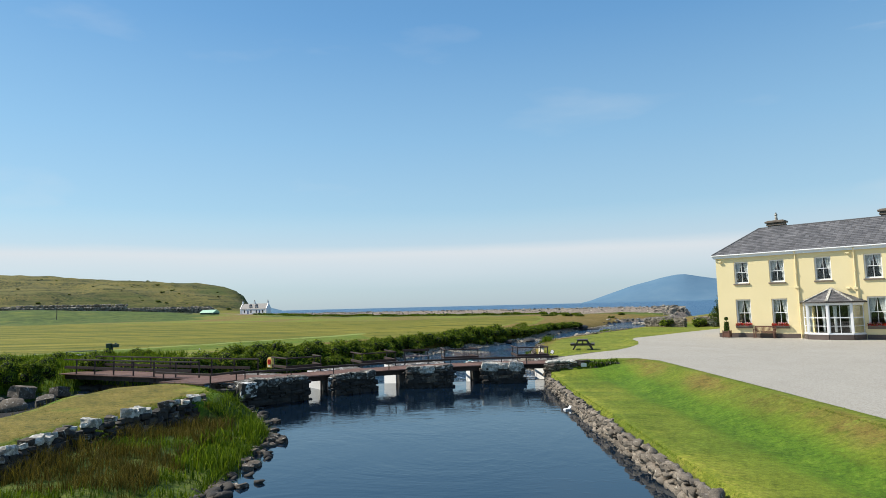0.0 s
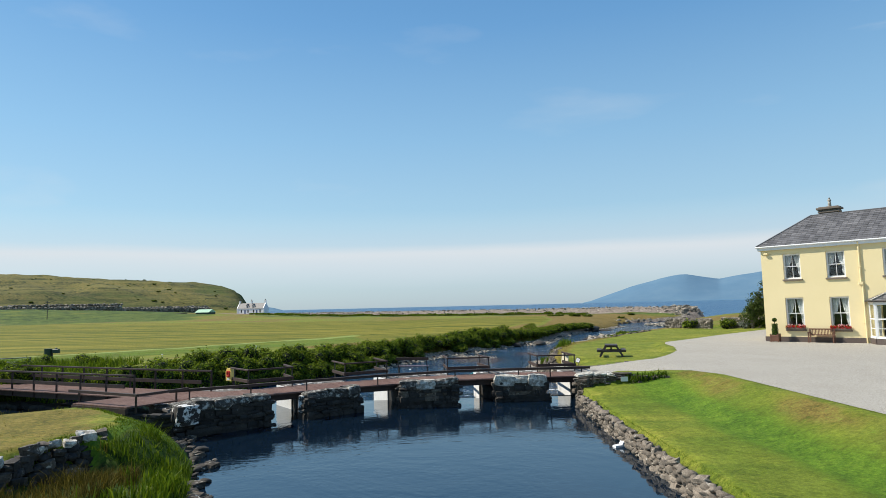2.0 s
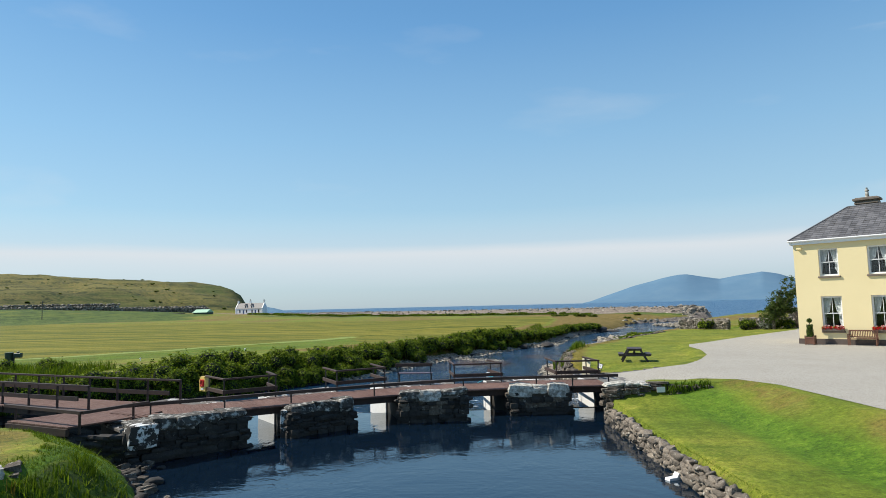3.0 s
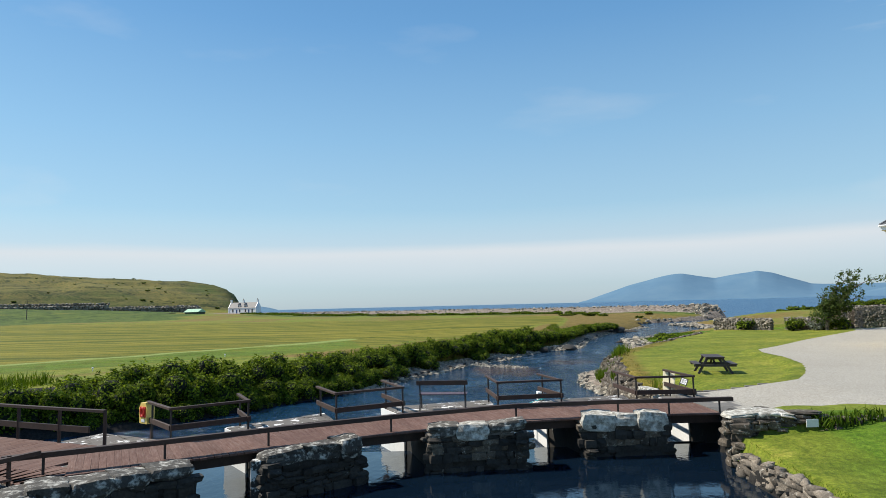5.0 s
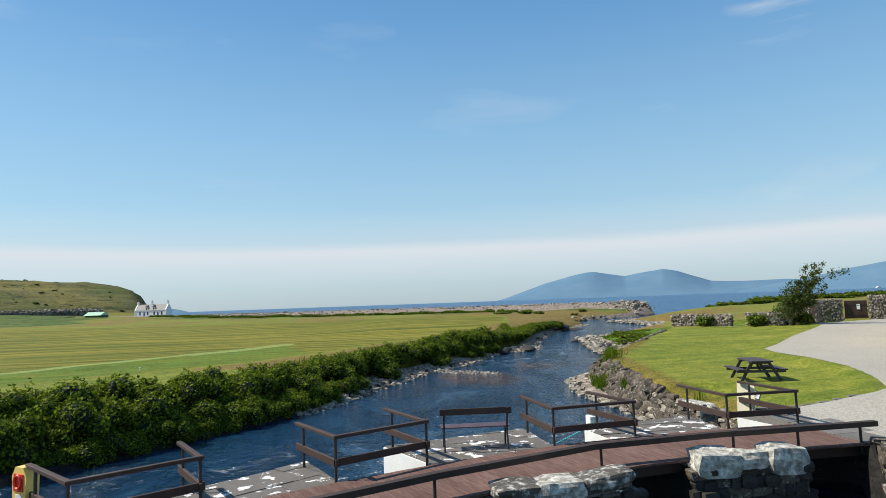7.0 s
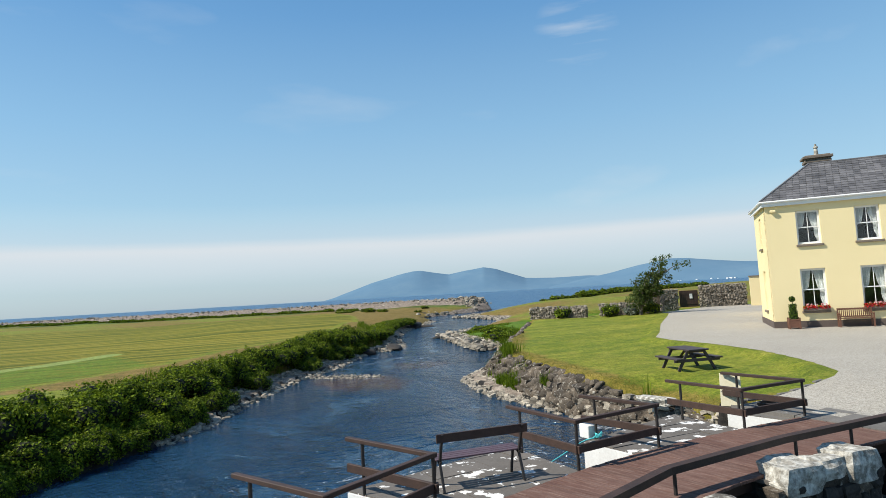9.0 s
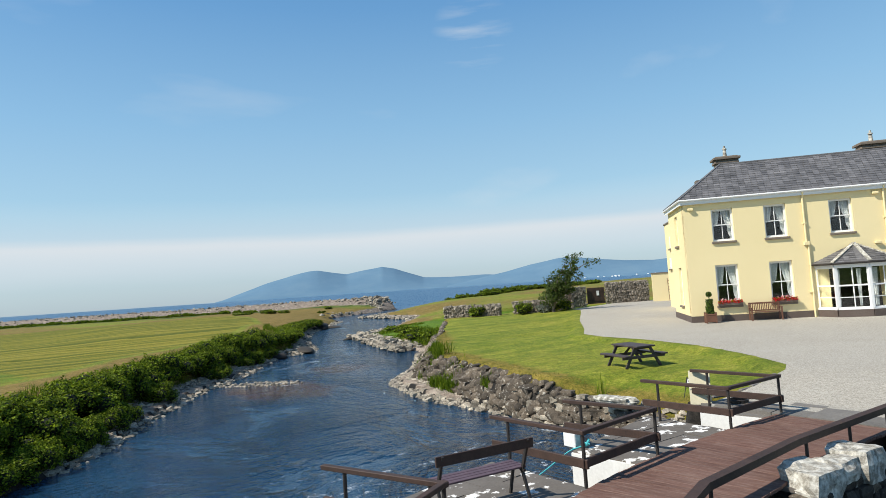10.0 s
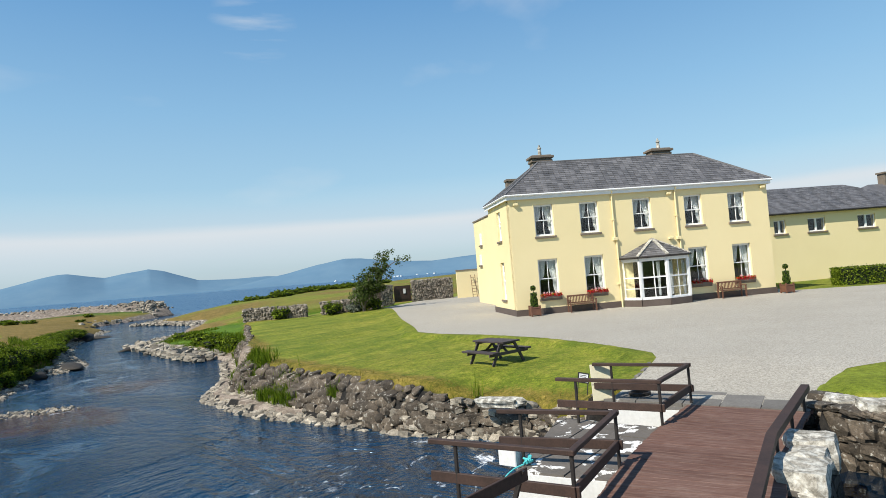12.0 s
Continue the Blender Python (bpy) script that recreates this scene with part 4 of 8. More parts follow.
def sash_window(parent, x, z, w, h, m=None, curtain=1, base=0.12):
    """A two-over-two sliding sash set back in its reveal, with a painted sill and looped curtains."""
    win = new("window")
    win.parent = parent
    win.matrix_basis = (m or Matrix()) @ pose(x, 0, z)
    f = 0.055
    bm = boxes((0, f, base, base + 0.09, 0, h), (w - f, w, base, base + 0.09, 0, h), (f, w - f, base, base + 0.09, h - f, h), (f, w - f, base, base + 0.09, 0, f))
    part("window_frame", bm, WHITE, win)
    mid = h * 0.5
    for nm, z0, z1, y in (("upper_sash", mid - 0.02, h - f, base + 0.012), ("lower_sash", f, mid + 0.03, base + 0.045)):
        bm = boxes((f, f + 0.035, y, y + 0.03, z0, z1), (w - f - 0.035, w - f, y, y + 0.03, z0, z1), (f, w - f, y - 0.002, y + 0.032, z0, z0 + 0.05), (f, w - f, y - 0.002, y + 0.032, z1 - 0.045, z1), (w / 2 - 0.014, w / 2 + 0.014, y, y + 0.03, z0, z1))
        part(nm, bm, WHITE, win)
        g = part("pane", boxes((f, w - f, y + 0.012, y + 0.018, z0, z1)), GLASS, win)
        g.visible_shadow = False
    part("window_sill", boxes((-0.07, w + 0.07, -0.09, base + 0.02, -0.11, -0.002), bevel=0.012), SILL, win, "brown painted sill")
    if curtain:
        bm = bmesh.new()
        for sgn in (-1, 1):
            k, rows = 9, []
            for j in range(10):
                zz = f + (h - 2 * f) * j / 9
                u_ = j / 9
                wide = 0.22 + 0.28 * max(0.0, (u_ - 0.35) / 0.65) ** 0.8 if curtain == 1 else 0.2 + 0.16 * u_
                if curtain == 1 and u_ < 0.35:
                    wide = 0.30 - 0.10 * (0.35 - u_) / 0.35 if u_ > 0.2 else 0.16
                # Curtain widened above to stand in for sky reflected in the upper sash.
                wide *= (w - 0.1) * 0.74 * (1.25 if u_ > 0.5 else 1.0 if sgn > 0 else 0.45)
                row = []
                for i in range(k):
                    xx = i / (k - 1) * wide
                    row.append(bm.verts.new((w / 2 + sgn * (w / 2 - 0.05 - xx), base + 0.17 + 0.02 * math.sin(i * 2.3 + u_), zz)))
                rows.append(row)
            for a, b in zip(rows, rows[1:]):
                for i in range(k - 1):
                    bm.faces.new((a[i], a[i + 1], b[i + 1], b[i]))
        part("curtain", bm, CURTAIN, win, "pale grey looped curtain, its wide upper half standing for reflected sky", smooth=True)
    return win


house = thing("house", "two-storey cream-yellow rendered house with slate hipped roof and white sash windows", "house", HOUSE)
WU = [(1.58, 4.05, 1.03, 1.66), (4.06, 4.05, 1.03, 1.66), (7.03, 4.05, 1.03, 1.66), (9.97, 4.05, 1.03, 1.66), (12.53, 4.05, 1.03, 1.66)]
WL = [(1.55, 0.80, 1.08, 2.05), (4.08, 0.80, 1.06, 2.05), (9.97, 0.80, 1.08, 2.05), (12.53, 0.80, 1.08, 2.05)]
holes = [(x, x + w, z, z + h) for x, z, w, h in WU + WL] + [(6.75, 9.15, 0.05, 2.45)]
bm = bmesh.new()
wall_with_holes(bm, HW - HX, EAVE, 0.45, [(a - HX, b - HX, c, d) for a, b, c, d in holes], pose(HX, 0, 0))
part("wall", bm, YELLOW, house)
side_holes = [(HD - 2.9, HD - 2.0, 0.80, 2.85), (HD - 2.9, HD - 2.05, 4.05, 5.67)]
bm = bmesh.new()
wall_with_holes(bm, HD - 0.002, EAVE, 0.45, side_holes, pose(HX, HD, 0, 0, 0, -90))
part("wall", bm, YELLOW, house)
part("wall", boxes((HW - 0.45, HW, 0.451, HD, -0.3, EAVE)), YELLOW, house)
part("wall", boxes((HX + 0.451, HW - 0.451, HD - 0.45, HD, -0.3, EAVE)), YELLOW, house)
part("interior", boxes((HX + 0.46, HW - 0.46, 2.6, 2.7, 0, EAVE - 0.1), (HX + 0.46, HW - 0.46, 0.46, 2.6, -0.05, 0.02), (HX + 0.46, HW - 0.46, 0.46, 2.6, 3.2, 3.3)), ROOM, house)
for bx_ in ((HX - 0.04, 6.0, -0.04, -0.001, -0.3, 0.32), (9.85, HW + 0.04, -0.04, -0.001, -0.3, 0.32), (HX - 0.04, HX - 0.001, 0.0, HD, -0.3, 0.32), (HW + 0.001, HW + 0.04, 0.0, HD, -0.3, 0.32)):
    part("plinth", boxes(bx_), PLINTH, house, "dark brown painted plinth")
for x, z, w, h in WU:
    sash_window(house, x, z, w, h)
for x, z, w, h in WL:
    sash_window(house, x, z, w, h)
for o in side_holes:
    sash_window(house, o[0], o[2], o[1] - o[0], o[3] - o[2], pose(HX, HD, 0, 0, 0, -90))

# hipped roof in stepped slate courses
OV = 0.20
RZ = 8.34
EX = HX - OV
R0 = [(EX, -OV, EAVE + 0.06), (HW + OV, -OV, EAVE + 0.06), (HW + OV, HD + OV, EAVE + 0.06), (EX, HD + OV, EAVE + 0.06)]
A0, A1 = Vector((2.8, 2.5, RZ)), Vector((12.25, 2.5, RZ))


def slate_slope(bm, a, b, c, d, course=0.22, wide=0.30, lift=0.016, seed=0):
    """Slates over the quad from the eave a-b up to d-c, each a thin tilted tile with its own edges."""
    a, b, c, d = (Vector(v) for v in (a, b, c, d))
    up = ((d + c) / 2 - (a + b) / 2)
    n_ = (b - a).cross(up).normalized()
    rows = max(2, round(up.length / course))
    r = random.Random(seed)
    for j in range(rows):
        f0, f1 = j / rows, min(1.0, (j + 1.25) / rows)
        p0, q0 = a.lerp(d, f0), b.lerp(c, f0)
        p1, q1 = a.lerp(d, f1), b.lerp(c, f1)
        ex = (b - a).normalized()
        l0, l1 = (q0 - p0).length, (q1 - p1).length
        o1 = (p1 - p0).dot(ex)
        x = -(j % 2) * wide / 2
        while x < l0:
            x0, x1 = max(0, x + 0.006), min(l0, x + wide - 0.006)
            x += wide
            if x1 - x0 < 0.02:
                continue
            y0, y1 = min(max(x0, o1), o1 + l1), min(max(x1, o1), o1 + l1)
            base1 = p1 - ex * o1
            lf = n_ * (lift + r.uniform(0, 0.012))
            v = [bm.verts.new(w_) for w_ in (p0 + ex * x0 + lf, p0 + ex * x1 + lf, base1 + ex * y1 + n_ * 0.002, base1 + ex * y0 + n_ * 0.002, p0 + ex * x0 - n_ * 0.01, p0 + ex * x1 - n_ * 0.01)]
            if y1 - y0 > 0.01:
                bm.faces.new((v[0], v[1], v[2], v[3]))
            else:
                bm.faces.new((v[0], v[1], v[2]))
            bm.faces.new((v[4], v[5], v[1], v[0]))


bm = bmesh.new()
slate_slope(bm, R0[0], R0[1], A1, A0, seed=1)
slate_slope(bm, R0[3], R0[0], A0, A0 + Vector((0, 0.01, 0)), seed=2)
slate_slope(bm, R0[1], R0[2], A1 + Vector((0, 0.01, 0)), A1, seed=3)
slate_slope(bm, R0[2], R0[3], A0, A1, seed=4)
roof = part("roof", bm, SLATE, house, "grey slate hipped roof", kind="stuff")
bm = bmesh.new()
pts = [bm.verts.new(Vector(v) - Vector((0, 0, 0.03))) for v in R0] + [bm.verts.new(A0 - Vector((0, 0, 0.03))), bm.verts.new(A1 - Vector((0, 0, 0.03)))]
for f in ((0, 1, 5, 4), (3, 0, 4), (1, 2, 5), (2, 3, 4, 5), (3, 2, 1, 0)):
    bm.faces.new([pts[k] for k in f])
part("roof_deck", bm, SLATE, house)
bm = bmesh.new()
for p_, q_ in ((A0, A1), (Vector(R0[0]), A0), (Vector(R0[1]), A1), (Vector(R0[3]), A0), (Vector(R0[2]), A1)):
    rod(bm, p_ + Vector((0, 0, 0.01)), q_ + Vector((0, 0, 0.01)), 0.055, seg=6)
part("ridge_tile", bm, SLATE, house)
part("fascia", boxes((EX + 0.04, HW + OV - 0.04, -OV + 0.03, -OV + 0.07, EAVE - 0.22, EAVE + 0.03), (EX + 0.03, EX + 0.07, -OV + 0.07, HD + OV - 0.04, EAVE - 0.22, EAVE + 0.03), (HW + OV - 0.07, HW + OV - 0.03, -OV + 0.07, HD + OV - 0.04, EAVE - 0.22, EAVE + 0.03)), WHITE, house, "white fascia board")
part("soffit", boxes((EX + 0.07, HW + OV - 0.07, -OV + 0.07, -0.001, EAVE - 0.14, EAVE - 0.11), (EX + 0.07, HX - 0.001, 0.0, HD, EAVE - 0.14, EAVE - 0.11)), WHITE, house)
bm = bmesh.new()
rod(bm, (EX - 0.03, -OV - 0.02, EAVE + 0.0), (HW + OV + 0.03, -OV - 0.02, EAVE + 0.0), 0.055, seg=8)
rod(bm, (EX - 0.02, -OV - 0.03, EAVE + 0.0), (EX - 0.02, HD + OV, EAVE + 0.0), 0.055, seg=8)
part("gutter", bm, WHITE, house, "white gutter")


def chimney(x0, x1, y0, y1, z0, z1, pots):
    c = part("chimney", boxes((x0, x1, y0, y1, z0, z1 - 0.3), bevel=0.02), SILL, house)
    part("chimney_cap", boxes((x0 - 0.08, x1 + 0.08, y0 - 0.08, y1 + 0.08, z1 - 0.42, z1 - 0.28), (x0 - 0.16, x1 + 0.16, y0 - 0.16, y1 + 0.16, z1 - 0.2, z1 - 0.06), (x0 - 0.04, x1 + 0.04, y0 - 0.04, y1 + 0.04, z1 - 0.28, z1), bevel=0.02), SILL, c)
    for px_ in pots:
        bm_ = bmesh.new()
        rod(bm_, (px_, (y0 + y1) / 2, z1 - 0.01), (px_, (y0 + y1) / 2, z1 + 0.42), 0.12, 0.085, 12)
        rod(bm_, (px_, (y0 + y1) / 2, z1 + 0.42), (px_, (y0 + y1) / 2, z1 + 0.5), 0.125, 0.11, 12)
        rod(bm_, (px_, (y0 + y1) / 2, z1 + 0.5), (px_, (y0 + y1) / 2, z1 + 0.64), 0.07, 0.05, 8)
        part("chimney_pot", bm_, CAPSTONE, c, "pale clay chimney pot")


chimney(2.97, 4.1, 4.0, 4.7, 6.2, 9.05, (3.55,))
chimney(10.5, 11.65, 4.0, 4.7, 6.2, 9.08, (11.1,))

# downpipes
for x, zt, zb in ((5.86, 5.95, 3.55), (9.45, 5.95, 3.35)):
    bm = bmesh.new()
    rod(bm, (x, -0.07, zb), (x, -0.07, zt), 0.045)
    rod(bm, (x, -0.07, zt), (x, -OV, zt + 0.2), 0.045)
    box(bm, x - 0.13, x + 0.13, -0.16, -0.002, zb - 0.02, zb + 0.16, 0.02)
    rod(bm, (x + 0.08, -0.07, 0.0), (x + 0.08, -0.07, zb), 0.045)
    for z in (1.2, 2.6, 4.6):
        if z < 2.5 or z > zb:
            box(bm, x - 0.08, x + 0.08, -0.12, -0.002, z, z + 0.05)
    part("downpipe", bm, YELLOW, house, "yellow painted downpipe")
for x, z in ((0.6, 5.72), (9.1, 5.78), (9.0, 3.38), (14.6, 5.8)):
    part("bracket_lamp", boxes((x - 0.13, x + 0.13, -0.16, -0.002, z, z + 0.12), bevel=0.02), YELLOW, house)

# canted glazed porch
porch = new("porch")
porch.parent = house
BX0, BX1, FX0, FX1, BD, BH = 6.15, 9.75, 6.62, 9.28, 1.02, 2.5
corners = [(BX0, 0.0), (FX0, -BD), (7.95, -BD - 0.36), (FX1, -BD), (BX1, 0.0)]


def ring(bm_, inset, z0, z1, t):
    for (ax, ay), (bx_, by_) in zip(corners, corners[1:]):
        beam(bm_, (ax, ay + 0.0, (z0 + z1) / 2), (bx_, by_, (z0 + z1) / 2), t, z1 - z0)


bm = bmesh.new()
ring(bm, 0, -0.2, 0.34, 0.16)
part("dwarf_wall", bm, PLINTH, porch, "dark brown dwarf wall")
bm = bmesh.new()
ring(bm, 0, 0.341, 0.41, 0.13)
part("sill_rail", bm, WHITE, porch)
bm = bmesh.new()
ring(bm, 0, BH - 0.13, BH, 0.13)
part("head_rail", bm, WHITE, porch)
for x, y in corners[1:4]:
    part("post", boxes((x - 0.06, x + 0.06, y - 0.06, y + 0.06, 0.41, BH - 0.13)), WHITE, porch)
for (ax, ay), (bx_, by_), nn in zip(corners, corners[1:], (1, 2, 2, 1)):
    bm = bmesh.new()
    A_, B_ = Vector((ax, ay, 0)), Vector((bx_, by_, 0))
    for k in range(0, nn + 1):
        p_ = A_.lerp(B_, min(max(k / nn, 0.06), 0.94))
        beam(bm, p_ + Vector((0, 0, 0.41)), p_ + Vector((0, 0, BH - 0.13)), 0.055 if k in (0, nn) else 0.035, 0.05)
    for z in (0.44, 0.92, 1.48, BH - 0.16):
        beam(bm, A_.lerp(B_, 0.03) + Vector((0, 0, z)), A_.lerp(B_, 0.97) + Vector((0, 0, z)), 0.05, 0.07 if z == 1.48 else 0.035 if z == 0.92 else 0.06)
    part("window_frame", bm, WHITE, porch)
    bm = bmesh.new()
    beam(bm, A_ + Vector((0, 0, (0.41 + BH - 0.13) / 2)), B_ + Vector((0, 0, (0.41 + BH - 0.13) / 2)), 0.008, BH - 0.56)
    g = part("pane", bm, GLASS, porch)
    g.visible_shadow = False
for k, (x, y, w) in enumerate(((6.78, -0.85, 0.22), (7.62, -1.05, 0.2), (8.3, -1.05, 0.24), (9.1, -0.85, 0.2))):
    bm = bmesh.new()
    hang = []
    for j in range(8):
        z = 0.5 + (BH - 0.75) * j / 7
        hang.append([bm.verts.new((x + w * (i / 6 - 0.5) * (0.6 + 0.4 * j / 7), y + 0.02 * math.sin(i * 2.2 + k), z)) for i in range(7)])
    for p_, q_ in zip(hang, hang[1:]):
        for i in range(6):
            bm.faces.new((p_[i], p_[i + 1], q_[i + 1], q_[i]))
    part("curtain", bm, CURTAIN, porch, "pale gathered curtain", smooth=True)
ro = [(BX0 - 0.2, 0.0), (FX0 - 0.13, -BD - 0.16), (7.95, -BD - 0.55), (FX1 + 0.13, -BD - 0.16), (BX1 + 0.2, 0.0)]
ap = Vector((7.95, -0.02, 3.46))
bm = bmesh.new()
for k, ((ax, ay), (bx_, by_)) in enumerate(zip(ro, ro[1:])):
    slate_slope(bm, (ax, ay, BH + 0.06), (bx_, by_, BH + 0.06), ap + Vector((0.01, 0, 0)), ap, 0.2, 0.25, seed=20 + k)
part("porch_roof", bm, SLATE, porch, "small slate porch roof", kind="stuff")
bm = bmesh.new()
vv = [bm.verts.new((x, y, BH + 0.03)) for x, y in ro] + [bm.verts.new(ap - Vector((0, 0, 0.04)))]
for f in ((0, 1, 5), (1, 2, 5), (2, 3, 5), (3, 4, 5), (4, 3, 2, 1, 0)):
    bm.faces.new([vv[k] for k in f])
part("roof_deck", bm, SLATE, porch)
bm = bmesh.new()
for x, y in ro[1:4]:
    beam(bm, (x, y, BH + 0.10), ap + Vector((0, 0, 0.04)), 0.17, 0.05)
part("hip_flashing", bm, CAPSTONE, porch, "pale lead hip flashing")
bm = bmesh.new()
for (ax, ay), (bx_, by_) in zip(ro, ro[1:]):
    rod(bm, (ax, ay, BH + 0.03), (bx_, by_, BH + 0.03), 0.05)
part("gutter", bm, IRON, porch)

# rear wing and low yard wall
rear = thing("rear_wing", "cream-yellow flat-topped rear wing of the house", "house", HOUSE)
part("wall", boxes((1.75, 9.0, 10.4, 17.4, -0.3, 6.3)), YELLOW, rear)
part("parapet", boxes((1.68, 9.1, 10.3, 17.5, 6.301, 6.42), bevel=0.02), SILL, rear)
part("chimney", boxes((3.6, 4.35, 12.8, 13.4, 6.43, 8.85), (3.52, 4.43, 12.72, 13.48, 8.851, 9.0)), SILL, rear)
for v0, z0, h in ((14.6, 4.4, 0.9), (15.2, 2.9, 0.8)):
    part("window_frame", boxes((1.72, 1.76, v0, v0 + 0.7, z0, z0 + h)), WHITE, rear)
    part("window_sill", boxes((1.62, 1.749, v0 - 0.1, v0 + 0.8, z0 - 0.12, z0 - 0.001)), SILL, rear)
yard = thing("yard_wall", "cream-yellow rendered yard wall stepping down beside the house", "wall", HOUSE)
part("wall", boxes((1.75, 4.7, 28.0, 28.3, -0.3, 2.6), (4.701, 11.0, 28.0, 28.3, -0.3, 3.0)), YELLOW, yard)
part("coping", boxes((1.70, 4.7, 27.94, 28.36, 2.601, 2.7), (4.702, 11.0, 27.94, 28.36, 3.001, 3.1)), SILL, yard)

# low side wing
wing = thing("side_wing", "long low cream-yellow wing with slate hipped roof", "house", HOUSE)
WV, W0, W1, WE = 8.0, 14.95, 33.6, 4.7
whole = [(21.0, 21.9, 3.35, 4.3), (23.6, 24.95, 3.35, 4.3), (27.5, 28.9, 3.35, 4.3)]
bm = bmesh.new()
wall_with_holes(bm, W1 - W0, WE, 0.4, [(a - W0, b - W0, c, d) for a, b, c, d in whole], pose(W0, WV, 0))
part("wall", bm, YELLOW, wing)
for bx_ in ((W1 - 0.4, W1, WV + 0.401, WV + 7, -0.3, WE), (W0, W1, WV + 7.001, WV + 7.4, -0.3, WE)):
    part("wall", boxes(bx_), YELLOW, wing)
# Added dark sheet behind the wing's windows, standing for dim rooms.
part("dark_backing", boxes((W0, W1 - 0.41, WV + 2.5, WV + 2.6, 0, WE)), ROOM, wing)
for a, b, c, d in whole:
    w_ = new("window")
    w_.parent = wing
    mid = (a + b) / 2
    part("window_frame", boxes((a, a + 0.07, WV + 0.1, WV + 0.17, c, d), (b - 0.07, b, WV + 0.1, WV + 0.17, c, d), (a + 0.07, b - 0.07, WV + 0.1, WV + 0.17, d - 0.07, d), (a + 0.07, b - 0.07, WV + 0.1, WV + 0.17, c, c + 0.08), (mid - 0.07, mid + 0.07, WV + 0.1, WV + 0.17, c + 0.08, d - 0.07)), WHITE, w_)
    g = part("pane", boxes((a + 0.05, b - 0.05, WV + 0.13, WV + 0.138, c + 0.05, d - 0.05)), GLASS, w_)
    g.visible_shadow = False
    part("window_sill", boxes((a - 0.1, b + 0.1, WV - 0.1, WV + 0.12, c - 0.13, c - 0.002), bevel=0.01), SILL, w_)
Wr = [(W0 - 0.3, WV - 0.3, WE), (W1 + 0.3, WV - 0.3, WE), (W1 + 0.3, WV + 7.7, WE), (W0 - 0.3, WV + 7.7, WE)]
wa, wb = Vector((W0 - 0.3, WV + 3.7, 6.85)), Vector((29.8, WV + 3.7, 6.85))
bm = bmesh.new()
slate_slope(bm, Wr[0], Wr[1], wb, wa, seed=11)
slate_slope(bm, Wr[1], Wr[2], wb + Vector((0, 0.01, 0)), wb, seed=12)
slate_slope(bm, Wr[2], Wr[3], wa, wb, seed=13)
part("roof", bm, SLATE, wing, "grey slate roof", kind="stuff")
bm = bmesh.new()
vv = [bm.verts.new(Vector(v) - Vector((0, 0, 0.05))) for v in (*Wr, wa, wb)]
for f in ((0, 1, 5, 4), (1, 2, 5), (2, 3, 4, 5), (3, 0, 4), (3, 2, 1, 0)):
    bm.faces.new([vv[k] for k in f])
part("roof_deck", bm, SLATE, wing)
bm = bmesh.new()
rod(bm, Vector(Wr[0]) + Vector((0, -0.04, 0)), Vector(Wr[1]) + Vector((0, -0.04, 0)), 0.06)
part("gutter", bm, IRON, wing)
far_wing = thing("far_wing", "cream-yellow outbuilding with slate roof and chimney", "house", HOUSE)
part("wall", boxes((36.0, 48, 16, 22, -0.3, 5.9)), YELLOW, far_wing)
bm = bmesh.new()
vv = [bm.verts.new(v) for v in ((35.6, 15.6, 5.85), (48.4, 15.6, 5.85), (48.4, 22.4, 5.85), (35.6, 22.4, 5.85), (38.8, 19.0, 7.4), (48.4, 19.0, 7.4))]
for f in ((0, 1, 5, 4), (2, 3, 4, 5), (3, 0, 4), (1, 2, 5), (3, 2, 1, 0)):
    bm.faces.new([vv[k] for k in f])
part("roof", bm, SLATE, far_wing)
part("chimney", boxes((40.2, 41.3, 18.6, 19.4, 6.9, 8.3), (40.1, 41.4, 18.5, 19.5, 8.301, 8.45)), SILL, far_wing)


# ---- stones ----
def stone_mesh(name, seed, blocky, material, cuts=1, jag=0.16):
    r = random.Random(seed)
    bm_ = bmesh.new()
    if blocky:
        bmesh.ops.create_cube(bm_, size=1.0)
        bmesh.ops.subdivide_edges(bm_, edges=bm_.edges[:], cuts=cuts, use_grid_fill=True)
        for v in bm_.verts:
            d = v.co.copy()
            k = max(abs(c) for c in d)
            sph = d.normalized() * 0.62
            v.co = d.lerp(sph, 0.34)
    else:
        bmesh.ops.create_icosphere(bm_, subdivisions=2, radius=0.55)
    off = Vector((r.uniform(0, 50), r.uniform(0, 50), r.uniform(0, 50)))
    for v in bm_.verts:
        v.co += v.co.normalized() * jag * noise.noise(v.co * 1.7 + off) * (1.4 if not blocky else 1.0)
        v.co += Vector((r.uniform(-1, 1), r.uniform(-1, 1), r.uniform(-1, 1))) * 0.02
    me = bpy.data.meshes.new(name)
    bm_.to_mesh(me)
    bm_.free()
    me.materials.append(material)
    if not blocky:
        me.polygons.foreach_set("use_smooth", [True] * len(me.polygons))
    return me


BLOCKS = [stone_mesh("stone", 10 + k, True, STONE) for k in range(7)]
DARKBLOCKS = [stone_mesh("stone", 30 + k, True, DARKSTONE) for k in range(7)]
BOULDERS = [stone_mesh("boulder", 50 + k, False, STONE, jag=0.3) for k in range(8)]
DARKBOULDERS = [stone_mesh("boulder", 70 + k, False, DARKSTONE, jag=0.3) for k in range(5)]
CAPS = [stone_mesh("capstone", 90 + k, True, CAPSTONE, 4, 0.2) for k in range(5)]
DARKCAPS = [stone_mesh("capstone", 95 + k, True, DARKCAP, 4, 0.2) for k in range(4)]


